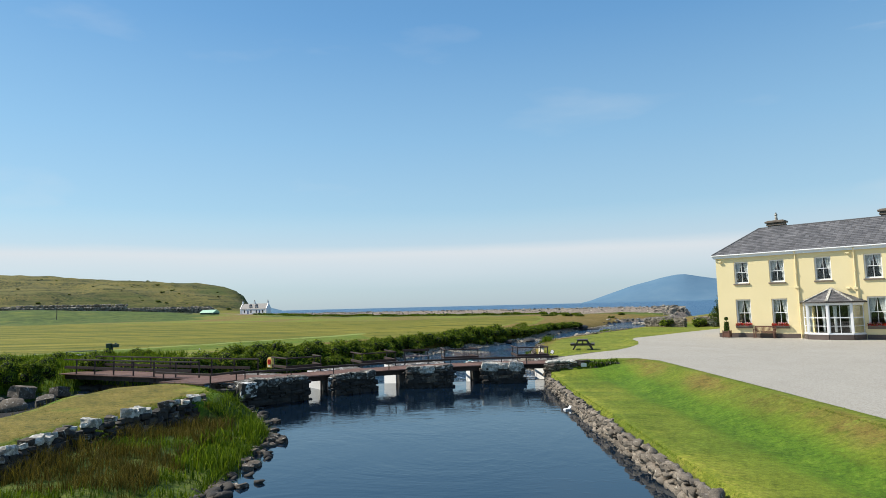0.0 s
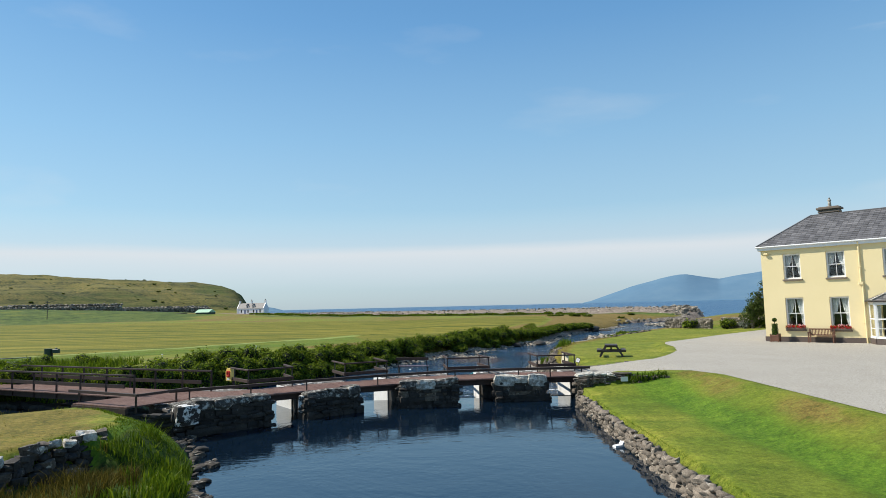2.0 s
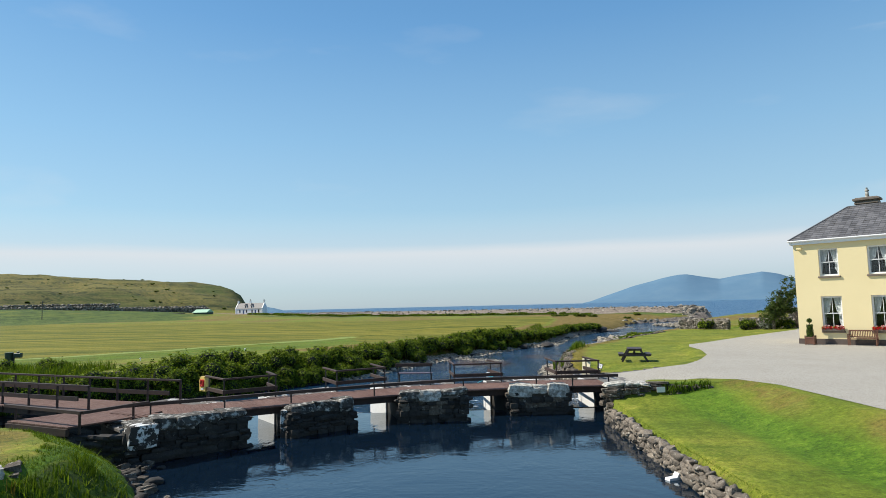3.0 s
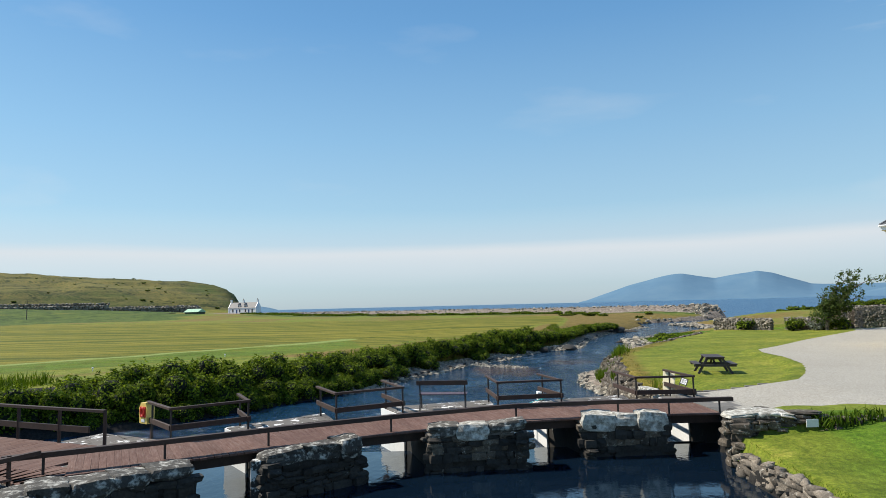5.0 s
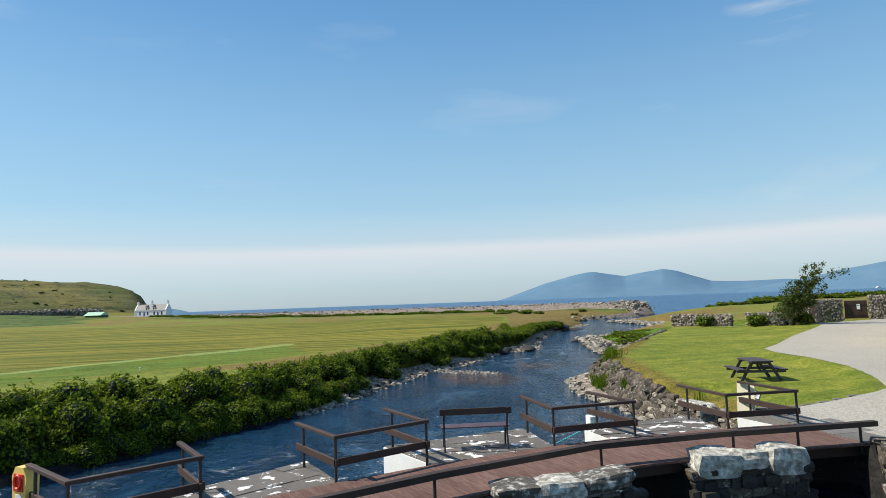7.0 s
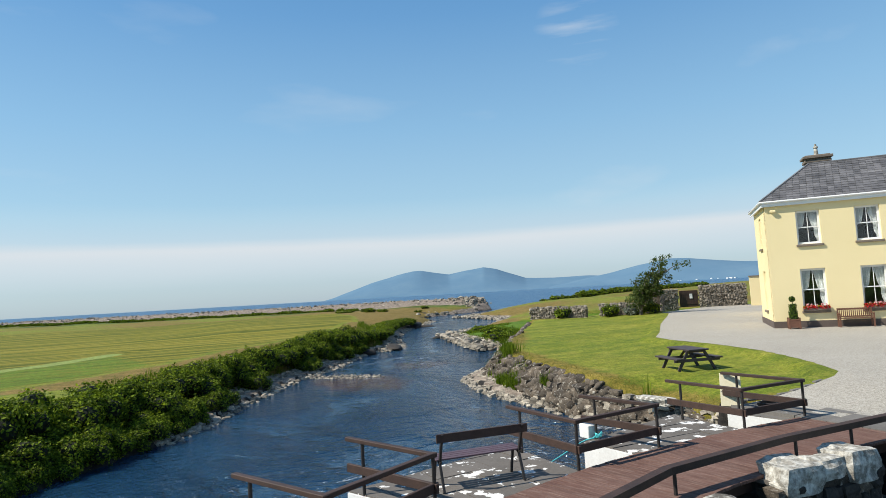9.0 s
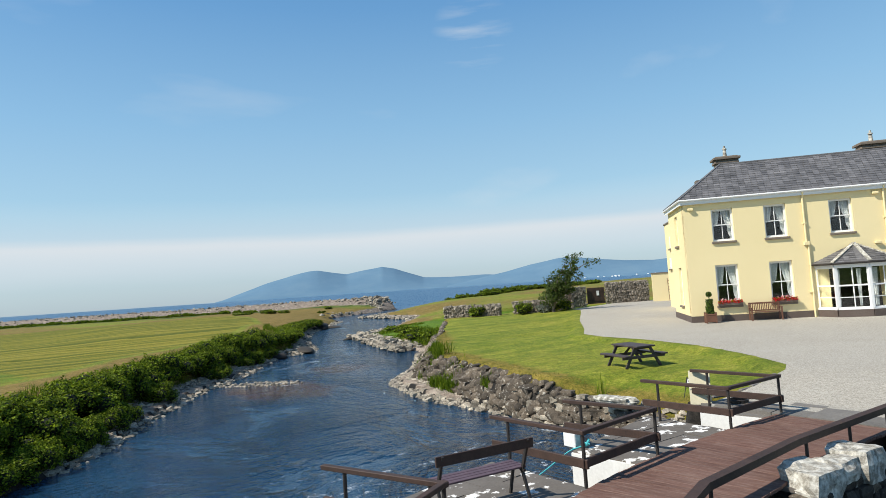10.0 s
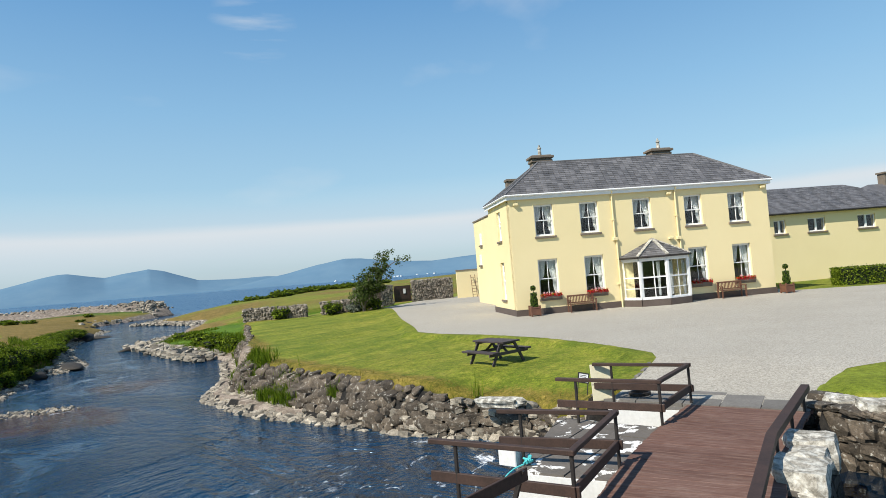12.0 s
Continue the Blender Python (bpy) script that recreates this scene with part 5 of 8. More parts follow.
def masonry(parent, a, b, z0, z1, thick, meshes, seed, course=(0.11, 0.27), wide=(0.18, 0.6), rough_=0.06, name="stone"):
    """Courses of single stones along the foot line a-b; the wall face is on the right hand of a-b."""
    r = random.Random(seed)
    a, b = Vector((*a[:2], 0)), Vector((*b[:2], 0))
    d = (b - a).normalized()
    out_ = Vector((d.y, -d.x, 0))
    ang = math.atan2(d.y, d.x)
    total, z, k = (b - a).length, z0, 0
    while z < z1 - 0.05:
        h = min(r.uniform(*course), z1 - z)
        x = -r.uniform(0, 0.15)
        while x < total:
            w = r.uniform(*wide)
            c = a + d * min(x + w / 2, total) - out_ * (thick / 2 + r.uniform(-rough_, rough_))
            m = Matrix.LocRotScale((c.x, c.y, z + h / 2), Euler((r.uniform(-0.1, 0.1), r.uniform(-0.12, 0.12), ang + r.uniform(-0.12, 0.12))), (w * r.uniform(1.0, 1.2), thick * r.uniform(1.05, 1.25), h * r.uniform(1.0, 1.3)))
            piece(name, r.choice(meshes), parent, m)
            x += w
            k += 1
        z += h
    return k


def prism(bm_, pts, z0, z1):
    lo = [bm_.verts.new((x, y, z0)) for x, y in pts]
    hi = [bm_.verts.new((x, y, z1)) for x, y in pts]
    bm_.faces.new(hi)
    bm_.faces.new(lo[::-1])
    for i in range(len(pts)):
        j = (i + 1) % len(pts)
        bm_.faces.new((lo[i], lo[j], hi[j], hi[i]))


def paving(parent, poly, z, thick, sx, sy, ang, seed, material=None):
    """Single flagstones that fill the plan polygon."""
    r = random.Random(seed)
    ca, sa = math.cos(ang), math.sin(ang)
    loc = [(x * ca + y * sa, -x * sa + y * ca) for x, y in poly]
    y = min(p_[1] for p_ in loc)
    while y < max(p_[1] for p_ in loc):
        dy = sy * r.uniform(0.75, 1.25)
        x = min(p_[0] for p_ in loc) - r.uniform(0, sx)
        while x < max(p_[0] for p_ in loc):
            dx = sx * r.uniform(0.7, 1.35)
            c = clip_cell(loc, x + 0.008, x + dx - 0.008, y + 0.008, y + dy - 0.008)
            if len(c) > 2:
                w_ = [(u_ * ca - v_ * sa, u_ * sa + v_ * ca) for u_, v_ in c]
                dz = r.uniform(-0.008, 0.008)
                bm_ = bmesh.new()
                prism(bm_, w_, z - thick, z + dz)
                part("flagstone", bm_, material or SLAB, parent)
            x += dx
        y += dy


# ---- the weir: piers, deck, guard rails ----
DECK_Z = -0.28


def pier(label, poly, nose, white, cap_n, seed, cap_z=-0.12, flags=None, caps=None, upper=None):
    """A masonry pier: core, flagged top behind the deck, a stone-faced nose with big capstones upstream.
    poly: plan, whose first two corners are the upstream face; nose: how far the raised nose reaches back; white: index of the whitewashed sides."""
    th = thing("pier", label, "pier", group="piers of the weir")
    bm_ = bmesh.new()
    cx, cy = sum(x for x, _ in poly) / len(poly), sum(y for _, y in poly) / len(poly)
    core = [(cx + (x - cx) * 0.97, cy + (y - cy) * 0.97) for x, y in poly]
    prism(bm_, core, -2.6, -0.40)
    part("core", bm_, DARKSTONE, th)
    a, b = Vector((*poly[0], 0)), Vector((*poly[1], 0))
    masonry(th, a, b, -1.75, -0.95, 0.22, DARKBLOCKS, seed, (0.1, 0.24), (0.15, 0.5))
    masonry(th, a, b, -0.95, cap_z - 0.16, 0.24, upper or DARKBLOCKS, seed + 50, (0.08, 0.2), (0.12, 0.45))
    d = (b - a).normalized()
    back = Vector((-d.y, d.x, 0))
    # returns of the nose
    masonry(th, a + back * 0.9, a, -1.75, -0.95, 0.22, DARKBLOCKS, seed + 1, (0.1, 0.24), (0.15, 0.5))
    masonry(th, a + back * 0.9, a, -0.95, cap_z - 0.16, 0.24, upper or DARKBLOCKS, seed + 1 + 50, (0.08, 0.2), (0.12, 0.45))
    masonry(th, b, b + back * 0.9, -1.75, -0.95, 0.22, DARKBLOCKS, seed + 2, (0.1, 0.24), (0.15, 0.5))
    masonry(th, b, b + back * 0.9, -0.95, cap_z - 0.16, 0.24, upper or DARKBLOCKS, seed + 2 + 50, (0.08, 0.2), (0.12, 0.45))
    r = random.Random(seed + 3)
    x, total = 0.0, (b - a).length
    ws = [r.uniform(0.7, 1.3) for _ in range(cap_n)]
    for w in ws:
        w = w / sum(ws) * total
        h = r.uniform(0.18, 0.38)
        c = a + d * (x + w / 2) + back * (nose / 2 - 0.05)
        piece("capstone", r.choice(caps or CAPS), th, Matrix.LocRotScale((c.x, c.y, cap_z - h / 2 + 0.06 + r.uniform(-0.05, 0.03)), Euler((r.uniform(-0.08, 0.08), r.uniform(-0.1, 0.1), math.atan2(d.y, d.x) + r.uniform(-0.06, 0.06))), (w * 1.04, nose * r.uniform(0.95, 1.25), h * 1.25)))
        x += w
    paving(th, poly, -0.335, 0.06, 0.85, 0.7, math.atan2(d.y, d.x), seed + 4, flags)
    for i in white:
        p_, q_ = Vector((*poly[i], 0)), Vector((*poly[(i + 1) % len(poly)], 0))
        dd = (q_ - p_).normalized()
        o = Vector((dd.y, -dd.x, 0)) * 0.015
        bm_ = bmesh.new()
        prism(bm_, [tuple(v[:2]) for v in (p_ + o * 2, q_ + o * 2, q_ - o, p_ - o)], -1.6, -0.36)
        part("whitewashed_side", bm_, WHITEWASH, th, "whitewashed channel side")
    return th


P3 = [(2.0, 33.0), (4.12, 33.05), (4.2, 35.5), (4.3, 37.5), (1.27, 36.68), (1.46, 35.38)]
P2 = [(-1.9, 31.85), (0.38, 32.1), (0.05, 35.15), (-0.1, 37.2), (-3.45, 36.3), (-2.65, 34.6)]
P1 = [(-5.2, 29.9), (-3.45, 31.2), (-4.35, 33.7), (-5.05, 35.4), (-7.3, 33.6), (-6.35, 32.3)]
P0 = [(-8.7, 26.7), (-6.25, 28.75), (-7.3, 30.8), (-7.9, 31.9), (-10.3, 33.2), (-11.6, 31.0), (-10.4, 28.4)]
P4 = [(5.95, 33.52), (7.2, 33.5), (7.4, 37.2), (5.32, 36.95), (5.62, 35.4)]
pier("rubble stone pier with pale lichened capstones and flagged top", P3, 0.52, (4,), 3, 100, -0.24, upper=BLOCKS + DARKBLOCKS)
pier("rubble stone pier with pale capstones, a bench on its flagged top", P2, 0.6, (4,), 3, 120, -0.2, caps=DARKCAPS + CAPS[:2], upper=BLOCKS + DARKBLOCKS * 2)
p1 = pier("dark rubble stone pier with flaking whitewashed top", P1, 0.6, (4,), 3, 140, -0.27, caps=DARKCAPS)
part("corner_post", boxes((-5.56, -5.34, 29.95, 30.15, -1.9, -0.36), bevel=0.015), FLAKING, p1, "flaking white painted corner post")
pier("broad stone abutment pier with whitewashed corner beside the reeds", P0, 0.6, (), 5, 160, -0.17, caps=DARKCAPS)
pier("stone abutment at the gravel end of the footbridge", P4, 0.6, (3,), 0, 180, -0.2, SLABPLAIN)

end_face = thing("abutment_face", "dark wet rubble face under the bridge end, with shade in its colour", "stone wall")
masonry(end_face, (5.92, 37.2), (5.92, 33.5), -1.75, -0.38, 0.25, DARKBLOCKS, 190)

WHITEBLOCK = stone_mesh("block", 99, True, FLAKING, 4, 0.08)
wc = thing("whitewashed_block", "flaking whitewashed corner block of the abutment", "stone block")
piece("block", WHITEBLOCK, wc, Matrix.LocRotScale((-8.45, 26.95, -0.45), Euler((0.03, 0.02, 0.68)), (0.72, 0.55, 0.62)))

bridge = thing("footbridge", "curved red-brown plank footbridge on stone piers with low timber rails", "bridge")
plank_me = bpy.data.meshes.new("plank")
bm = boxes((-0.0675, 0.0675, -0.94, 1.1, -0.045, 0.0), bevel=0.003)
bm.to_mesh(plank_me)
bm.free()
plank_me.materials.append(PLANK)
LINE = [(6.15, 34.6, 0), (4.6, 34.6, 0), (3.0, 34.52, 0), (0.6, 34.2, 0), (-2.4, 33.3, 0), (-4.95, 32.2, 0), (-6.95, 31.0, 0), (-9.3, 29.75, 0)]
LINE_B = [(-9.2, 30.35, 0), (-12.5, 31.75, 0), (-16.0, 33.4, 0), (-20.9, 35.75, 0)]
r = random.Random(5)
for ln_, dz_ in ((LINE, 0.0), (LINE_B, -0.012)):
    mid_line = smooth_line(ln_, 0.138)
    for k in range(len(mid_line) - 1):
        d = mid_line[k + 1] - mid_line[k]
        c = mid_line[k]
        piece("plank", plank_me, bridge, Matrix.LocRotScale((c.x, c.y, DECK_Z + dz_ + r.uniform(-0.002, 0.002)), Euler((0, 0, math.atan2(d.y, d.x) + r.uniform(-0.004, 0.004))), (1, 1 + r.uniform(-0.012, 0.012), 1)))


def offset_line(pts, o):
    out_ = []
    for i, p_ in enumerate(pts):
        d_ = (pts[min(i + 1, len(pts) - 1)] - pts[max(i - 1, 0)]).normalized()
        out_.append(p_ + Vector((-d_.y, d_.x, 0)) * o)
    return out_


def ribbon(name, pts, w, z0, z1, material, parent, label=""):
    """A bar of rectangular section that follows a plan line."""
    bm_ = bmesh.new()
    prev = None
    for i, p_ in enumerate(pts):
        d_ = (pts[min(i + 1, len(pts) - 1)] - pts[max(i - 1, 0)]).normalized()
        n_ = Vector((-d_.y, d_.x, 0)) * (w / 2)
        ringv = [bm_.verts.new((q.x, q.y, z)) for q, z in ((p_ - n_, z0), (p_ + n_, z0), (p_ + n_, z1), (p_ - n_, z1))]
        if prev:
            for k_ in range(4):
                bm_.faces.new((prev[k_], prev[(k_ + 1) % 4], ringv[(k_ + 1) % 4], ringv[k_]))
        else:
            bm_.faces.new(ringv[::-1])
        prev = ringv
    bm_.faces.new(prev)
    bmesh.ops.recalc_face_normals(bm_, faces=bm_.faces[:])
    return part(name, bm_, material, parent, label)


coarse = smooth_line(LINE, 0.5)
coarse_b = smooth_line(LINE_B, 0.5)
for o in (0.86, 0.0, -0.80):
    ribbon("stringer", offset_line(coarse_b, o), 0.10, DECK_Z - 0.30, DECK_Z - 0.06, TIMBER, bridge)
ribbon("stringer", offset_line(coarse, 0.86), 0.10, DECK_Z - 0.27, DECK_Z - 0.047, TIMBER, bridge)
ribbon("stringer", offset_line(coarse, -0.80), 0.10, DECK_Z - 0.27, DECK_Z - 0.047, TIMBER, bridge)
ribbon("stringer", offset_line(coarse, 0.0), 0.10, DECK_Z - 0.27, DECK_Z - 0.047, TIMBER, bridge)


def cut(pts, x_hi, x_lo):
    return [p_ for p_ in pts if x_lo <= p_.x <= x_hi]


lead = [Vector((x, y, 0)) for x, y in ((6.1, 33.6), (2.75, 33.58), (0.2, 33.32), (-2.8, 32.2), (-5.5, 30.92), (-7.5, 29.85), (-9.8, 28.75))]
ribbon("handrail", lead, 0.13, DECK_Z + 0.30, DECK_Z + 0.40, TIMBER, bridge, "low dark timber rail")
post_me = bpy.data.meshes.new("post")
bm = bmesh.new()
rod(bm, (0, 0, -0.2), (0, 0, 0.31), 0.026)
bm.to_mesh(post_me)
bm.free()
post_me.materials.append(IRON)
for x in (5.75, 4.4, 3.05, 0.32, -2.84, -5.45, -7.3, -9.2):
    y = float(np.interp(-x, [-q_.x for q_ in lead], [q_.y for q_ in lead]))
    piece("post", post_me, bridge, Matrix.Translation((x, y, DECK_Z)))
# rails of the straight walkway over the overflow
tall_me = bpy.data.meshes.new("post")
bm = bmesh.new()
box(bm, -0.03, 0.03, -0.03, 0.03, -0.25, 0.66, 0.004)
bm.to_mesh(tall_me)
bm.free()
tall_me.materials.append(TIMBER)
for o, x_hi, rail_z in ((0.93, -11.6, 0.72), (-0.93, -9.2, 0.74)):
    ln = cut(offset_line(coarse_b, o), x_hi, -24)
    ribbon("handrail", ln, 0.10, DECK_Z + rail_z, DECK_Z + rail_z + 0.06, TIMBER, bridge)
    ribbon("lower_rail", cut(ln, x_hi - (0.6 if o > 0 else 0.2), -24), 0.05, DECK_Z + 0.26, DECK_Z + 0.40, TIMBER, bridge)
    for p_ in ln[::3]:
        piece("post", tall_me, bridge, Matrix.LocRotScale((p_.x, p_.y, DECK_Z), None, (1, 1, rail_z / 0.66)))

land_in = thing("deck_landing", "wide plank landing where the footbridge bends", "deck")
for k in range(14):
    a, b = Vector((-8.2, 29.25, 0)).lerp(Vector((-12.6, 30.9, 0)), k / 14), Vector((-9.2, 28.4, 0)).lerp(Vector((-11.5, 29.5, 0)), k / 14)
    bm = bmesh.new()
    beam(bm, (a.x, a.y, DECK_Z - 0.04), (b.x, b.y, DECK_Z - 0.04), 0.33, 0.04)
    part("plank", bm, PLANK, land_in)

ramp = thing("ramp_platform", "small plank landing with low rail beside the footbridge", "platform")
q = [Vector((-12.5, 27.6, 0)), Vector((-10.1, 26.4, 0)), Vector((-9.3, 28.3, 0)), Vector((-11.5, 29.6, 0))]
for k in range(17):
    a, b = q[0].lerp(q[1], (k + 0.5) / 17), q[3].lerp(q[2], (k + 0.5) / 17)
    bm = bmesh.new()
    beam(bm, (a.x, a.y, -0.12), (b.x, b.y, -0.19), 0.148, 0.045, 0.005)
    part("plank", bm, PLANK, ramp)
masonry(ramp, (-12.4, 27.62), (-10.1, 26.5), -1.1, -0.34, 0.3, DARKBLOCKS, 305)
masonry(ramp, (-10.1, 26.5), (-8.75, 26.75), -1.3, -0.34, 0.3, DARKBLOCKS, 306)
bm = bmesh.new()
beam(bm, (q[0].x, q[0].y, -0.24), (q[1].x, q[1].y, -0.24), 0.1, 0.18)
part("stringer", bm, TIMBER, ramp)
bm = bmesh.new()
beam(bm, (-12.9, 28.1, 0.26), (-9.75, 26.4, 0.26), 0.10, 0.08)
part("rail", bm, TIMBER, ramp)
bm = bmesh.new()
beam(bm, (-9.75, 26.4, 0.26), (-9.2, 28.9, 0.14), 0.10, 0.08)
part("rail", bm, TIMBER, ramp)
for x, y in ((-12.4, 27.8), (-9.85, 26.5), (-9.35, 28.3)):
    part("post", boxes((x - 0.025, x + 0.025, y - 0.025, y + 0.025, -0.3, 0.23)), TIMBER, ramp)


def guard(label, a, b, ae, be, top=0.45):
    """A U-shaped guard round a sluice: two corner posts a and b on the deck side, arms out to ae and be."""
    g_ = thing("guard_rail", label, "guard rail", group="guard rails of the weir")
    z0 = -0.33
    A_, B_, AE, BE = (Vector((*v, 0)) for v in (a, b, ae, be))
    up = lambda v, z: v + Vector((0, 0, z))
    for v in (A_, B_, A_.lerp(AE, 0.82), B_.lerp(BE, 0.82)):
        bm_ = bmesh.new()
        rod(bm_, up(v, z0 - 0.15), up(v, top - 0.03), 0.027)
        part("post", bm_, IRON, g_)
    for p_, q_ in ((A_, AE), (B_, BE), (A_, B_)):
        ext = (q_ - p_).normalized() * 0.05
        bm_ = bmesh.new()
        dz = 0.0 if (p_, q_) != (A_, B_) else 0.004
        beam(bm_, up(p_ - ext, top + dz), up(q_ + ext, top + dz), 0.085, 0.06, 0.006)
        part("top_rail", bm_, TIMBER, g_)
        bm_ = bmesh.new()
        beam(bm_, up(p_ - ext * 1.4, top - 0.44 + dz), up(q_ + ext, top - 0.44 + dz), 0.05, 0.13, 0.006)
        part("lower_rail", bm_, TIMBER, g_)
    return g_


GL = "brown timber and iron guard rail round an open sluice"
guard(GL, (5.85, 35.5), (4.15, 35.5), (5.65, 37.3), (4.0, 37.3))
guard(GL, (1.9, 35.37), (0.02, 35.13), (1.5, 37.0), (-0.17, 36.98))
guard(GL, (-2.7, 34.6), (-4.4, 33.65), (-3.42, 36.3), (-5.2, 35.2))
guard("brown timber guard rail round a sluice, carrying a lifebuoy box", (-6.45, 32.75), (-7.95, 31.75), (-7.1, 34.0), (-9.05, 33.0))

# weir boards that hold the pool up in the sluices
for a, b in (((5.7, 34.6), (4.15, 34.6)), ((1.9, 34.3), (0.15, 34.2)), ((-2.5, 33.6), (-4.2, 32.8)), ((-6.3, 31.6), (-7.6, 31.2))):
    s_ = thing("sluice_board", "dark wet sluice board holding back the pool", "sluice", group="sluice boards")
    bm = bmesh.new()
    beam(bm, (*a, -1.75), (*b, -1.75), 0.08, 1.04)
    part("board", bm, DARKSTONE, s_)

# long sill behind the overflow walkway, so the pool ends in stone
sill = thing("overflow_sill", "dark rubble stone sill under the walkway", "weir")
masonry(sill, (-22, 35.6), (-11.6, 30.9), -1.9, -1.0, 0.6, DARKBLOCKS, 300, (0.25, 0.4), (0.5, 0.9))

# ---- stone walls and banks ----
def rough_face(parent, a, b, z0, z1, rows, seed, inward, size=(0.2, 0.42), step=0.27, meshes=None):
    """Irregular rounded field stones piled into a face along a-b, leaning back towards inward."""
    rr_ = random.Random(seed)
    a, b = Vector((*a, 0)), Vector((*b, 0))
    d_ = (b - a).normalized()
    inn = Vector((*inward, 0)).normalized()
    ang = math.atan2(d_.y, d_.x)
    for row in range(rows):
        f = (row + 0.5) / rows
        x = rr_.uniform(0, step)
        while x < (b - a).length:
            s = rr_.uniform(*size)
            c = a + d_ * x + inn * (0.02 + 0.12 * f + rr_.uniform(-0.05, 0.05))
            z = z0 + (z1 - z0) * f + rr_.uniform(-0.05, 0.05)
            me = rr_.choice(meshes or (BOULDERS if rr_.random() < 0.6 else BLOCKS))
            piece("stone", me, parent, Matrix.LocRotScale((c.x, c.y, z), Euler((rr_.uniform(-0.35, 0.35), rr_.uniform(-0.3, 0.3), ang + rr_.uniform(-0.5, 0.5))), (s * rr_.uniform(1.0, 1.75), s, s * rr_.uniform(0.55, 0.85))))
            x += s * rr_.uniform(0.9, 1.3)


WALLSTONE = surface("tan_wall_stone", (0.050, 0.041, 0.031), (0.29, 0.24, 0.185), 4.0, 28.0, 0.9, 1.0, 0.03, vary=0.4, space="Position", spot=(0.50, 0.47, 0.40), spot_scale=8.0, spot_at=(0.60, 0.72))
WALLBITS = [stone_mesh("stone", 210 + k, k % 4 == 3, WALLSTONE, 1, 0.34) for k in range(12)]
pool_wall = thing("pool_wall", "low drystone revetment along the mown bank of the pool", "stone wall")
rough_face(pool_wall, (5.02, 31.4), (4.84, 21.0), -1.36, -0.72, 7, 400, (1, 0), (0.11, 0.22), meshes=WALLBITS)
pool_wall = thing("pool_wall", "low drystone revetment of small grey stones along the pool", "stone wall")
rough_face(pool_wall, (4.84, 21.0), (4.84, 9.5), -1.36, -0.72, 6, 401, (1, 0), (0.12, 0.24), meshes=WALLBITS)
corner_wall = thing("abutment_wall", "rough stone wall with plants between the bridge end and the slope", "stone wall")
masonry(corner_wall, (5.98, 33.55), (5.15, 31.75), -1.7, -0.2, 0.4, BLOCKS, 413, (0.1, 0.24), (0.16, 0.5))
masonry(corner_wall, (5.15, 31.72), (7.3, 31.72), -1.2, -0.17, 0.3, BLOCKS, 415, (0.09, 0.2), (0.15, 0.45))
rough_face(corner_wall, (7.2, 31.72), (8.9, 31.6), -0.5, -0.12, 3, 410, (0, 1), (0.14, 0.26))
masonry(corner_wall, (5.3, 31.78), (7.0, 31.78), -0.2, 0.0, 0.5, CAPS + BLOCKS, 411, (0.1, 0.13), (0.3, 0.7), name="capstone")
masonry(corner_wall, (6.72, 33.5), (6.55, 32.4), -0.8, -0.16, 0.3, BLOCKS, 416, (0.1, 0.2), (0.2, 0.45))
for x, y, z, sx, sy, sz, me, rz_ in ((6.5, 33.02, -0.36, 0.5, 0.62, 0.42, CAPS[1], 0.15), (6.55, 32.62, -0.36, 0.2, 0.16, 0.36, CAPS[3], 0.3), (6.0, 33.4, -0.70, 0.42, 0.36, 0.18, BLOCKS[2], 0.1), (6.05, 33.08, -0.67, 0.26, 0.2, 0.2, CAPS[0], 0.2), (6.5, 33.42, -0.42, 0.5, 0.3, 0.12, BLOCKS[1], -0.1), (6.45, 33.4, -0.54, 0.5, 0.36, 0.13, BLOCKS[4], 0.2), (5.95, 32.5, -0.2, 0.5, 0.7, 0.3, CAPS[2], 0.5)):
    piece("stone", me, corner_wall, Matrix.LocRotScale((x, y, z), Euler((0.04, -0.05, rz_)), (sx, sy, sz)))
part("notice_plate", boxes((6.85, 7.13, 31.55, 31.565, -0.30, -0.12)), WHITEWASH, corner_wall, "small pale plate")


def height(x, y):
    z, _ = land(np.array([float(x)]), np.array([float(y)]))
    return float(z[0])


# drystone wall and piled stones below the picnic lawn
edge_w = [(6.05, 37.6), (6.1, 39.5), (6.2, 40.5), (5.9, 41.4), (5.72, 42.4), (5.75, 43.5), (5.88, 46), (5.82, 48.8), (6.5, 52), (6.97, 53.6), (10.3, 57.5), (13.9, 63.3)]
shore = smooth_line([(x, y, 0) for x, y in edge_w], 0.22)
widths = lambda y: float(np.interp(y, BANK_Y, BANK_W))
ANGULAR = [stone_mesh("boulder", 110 + k, True, STONE, 1, 0.28) for k in range(7)]
FLATS = [stone_mesh("stone", 130 + k, True, STONE, 1, 0.3) for k in range(5)]
far_spots = []


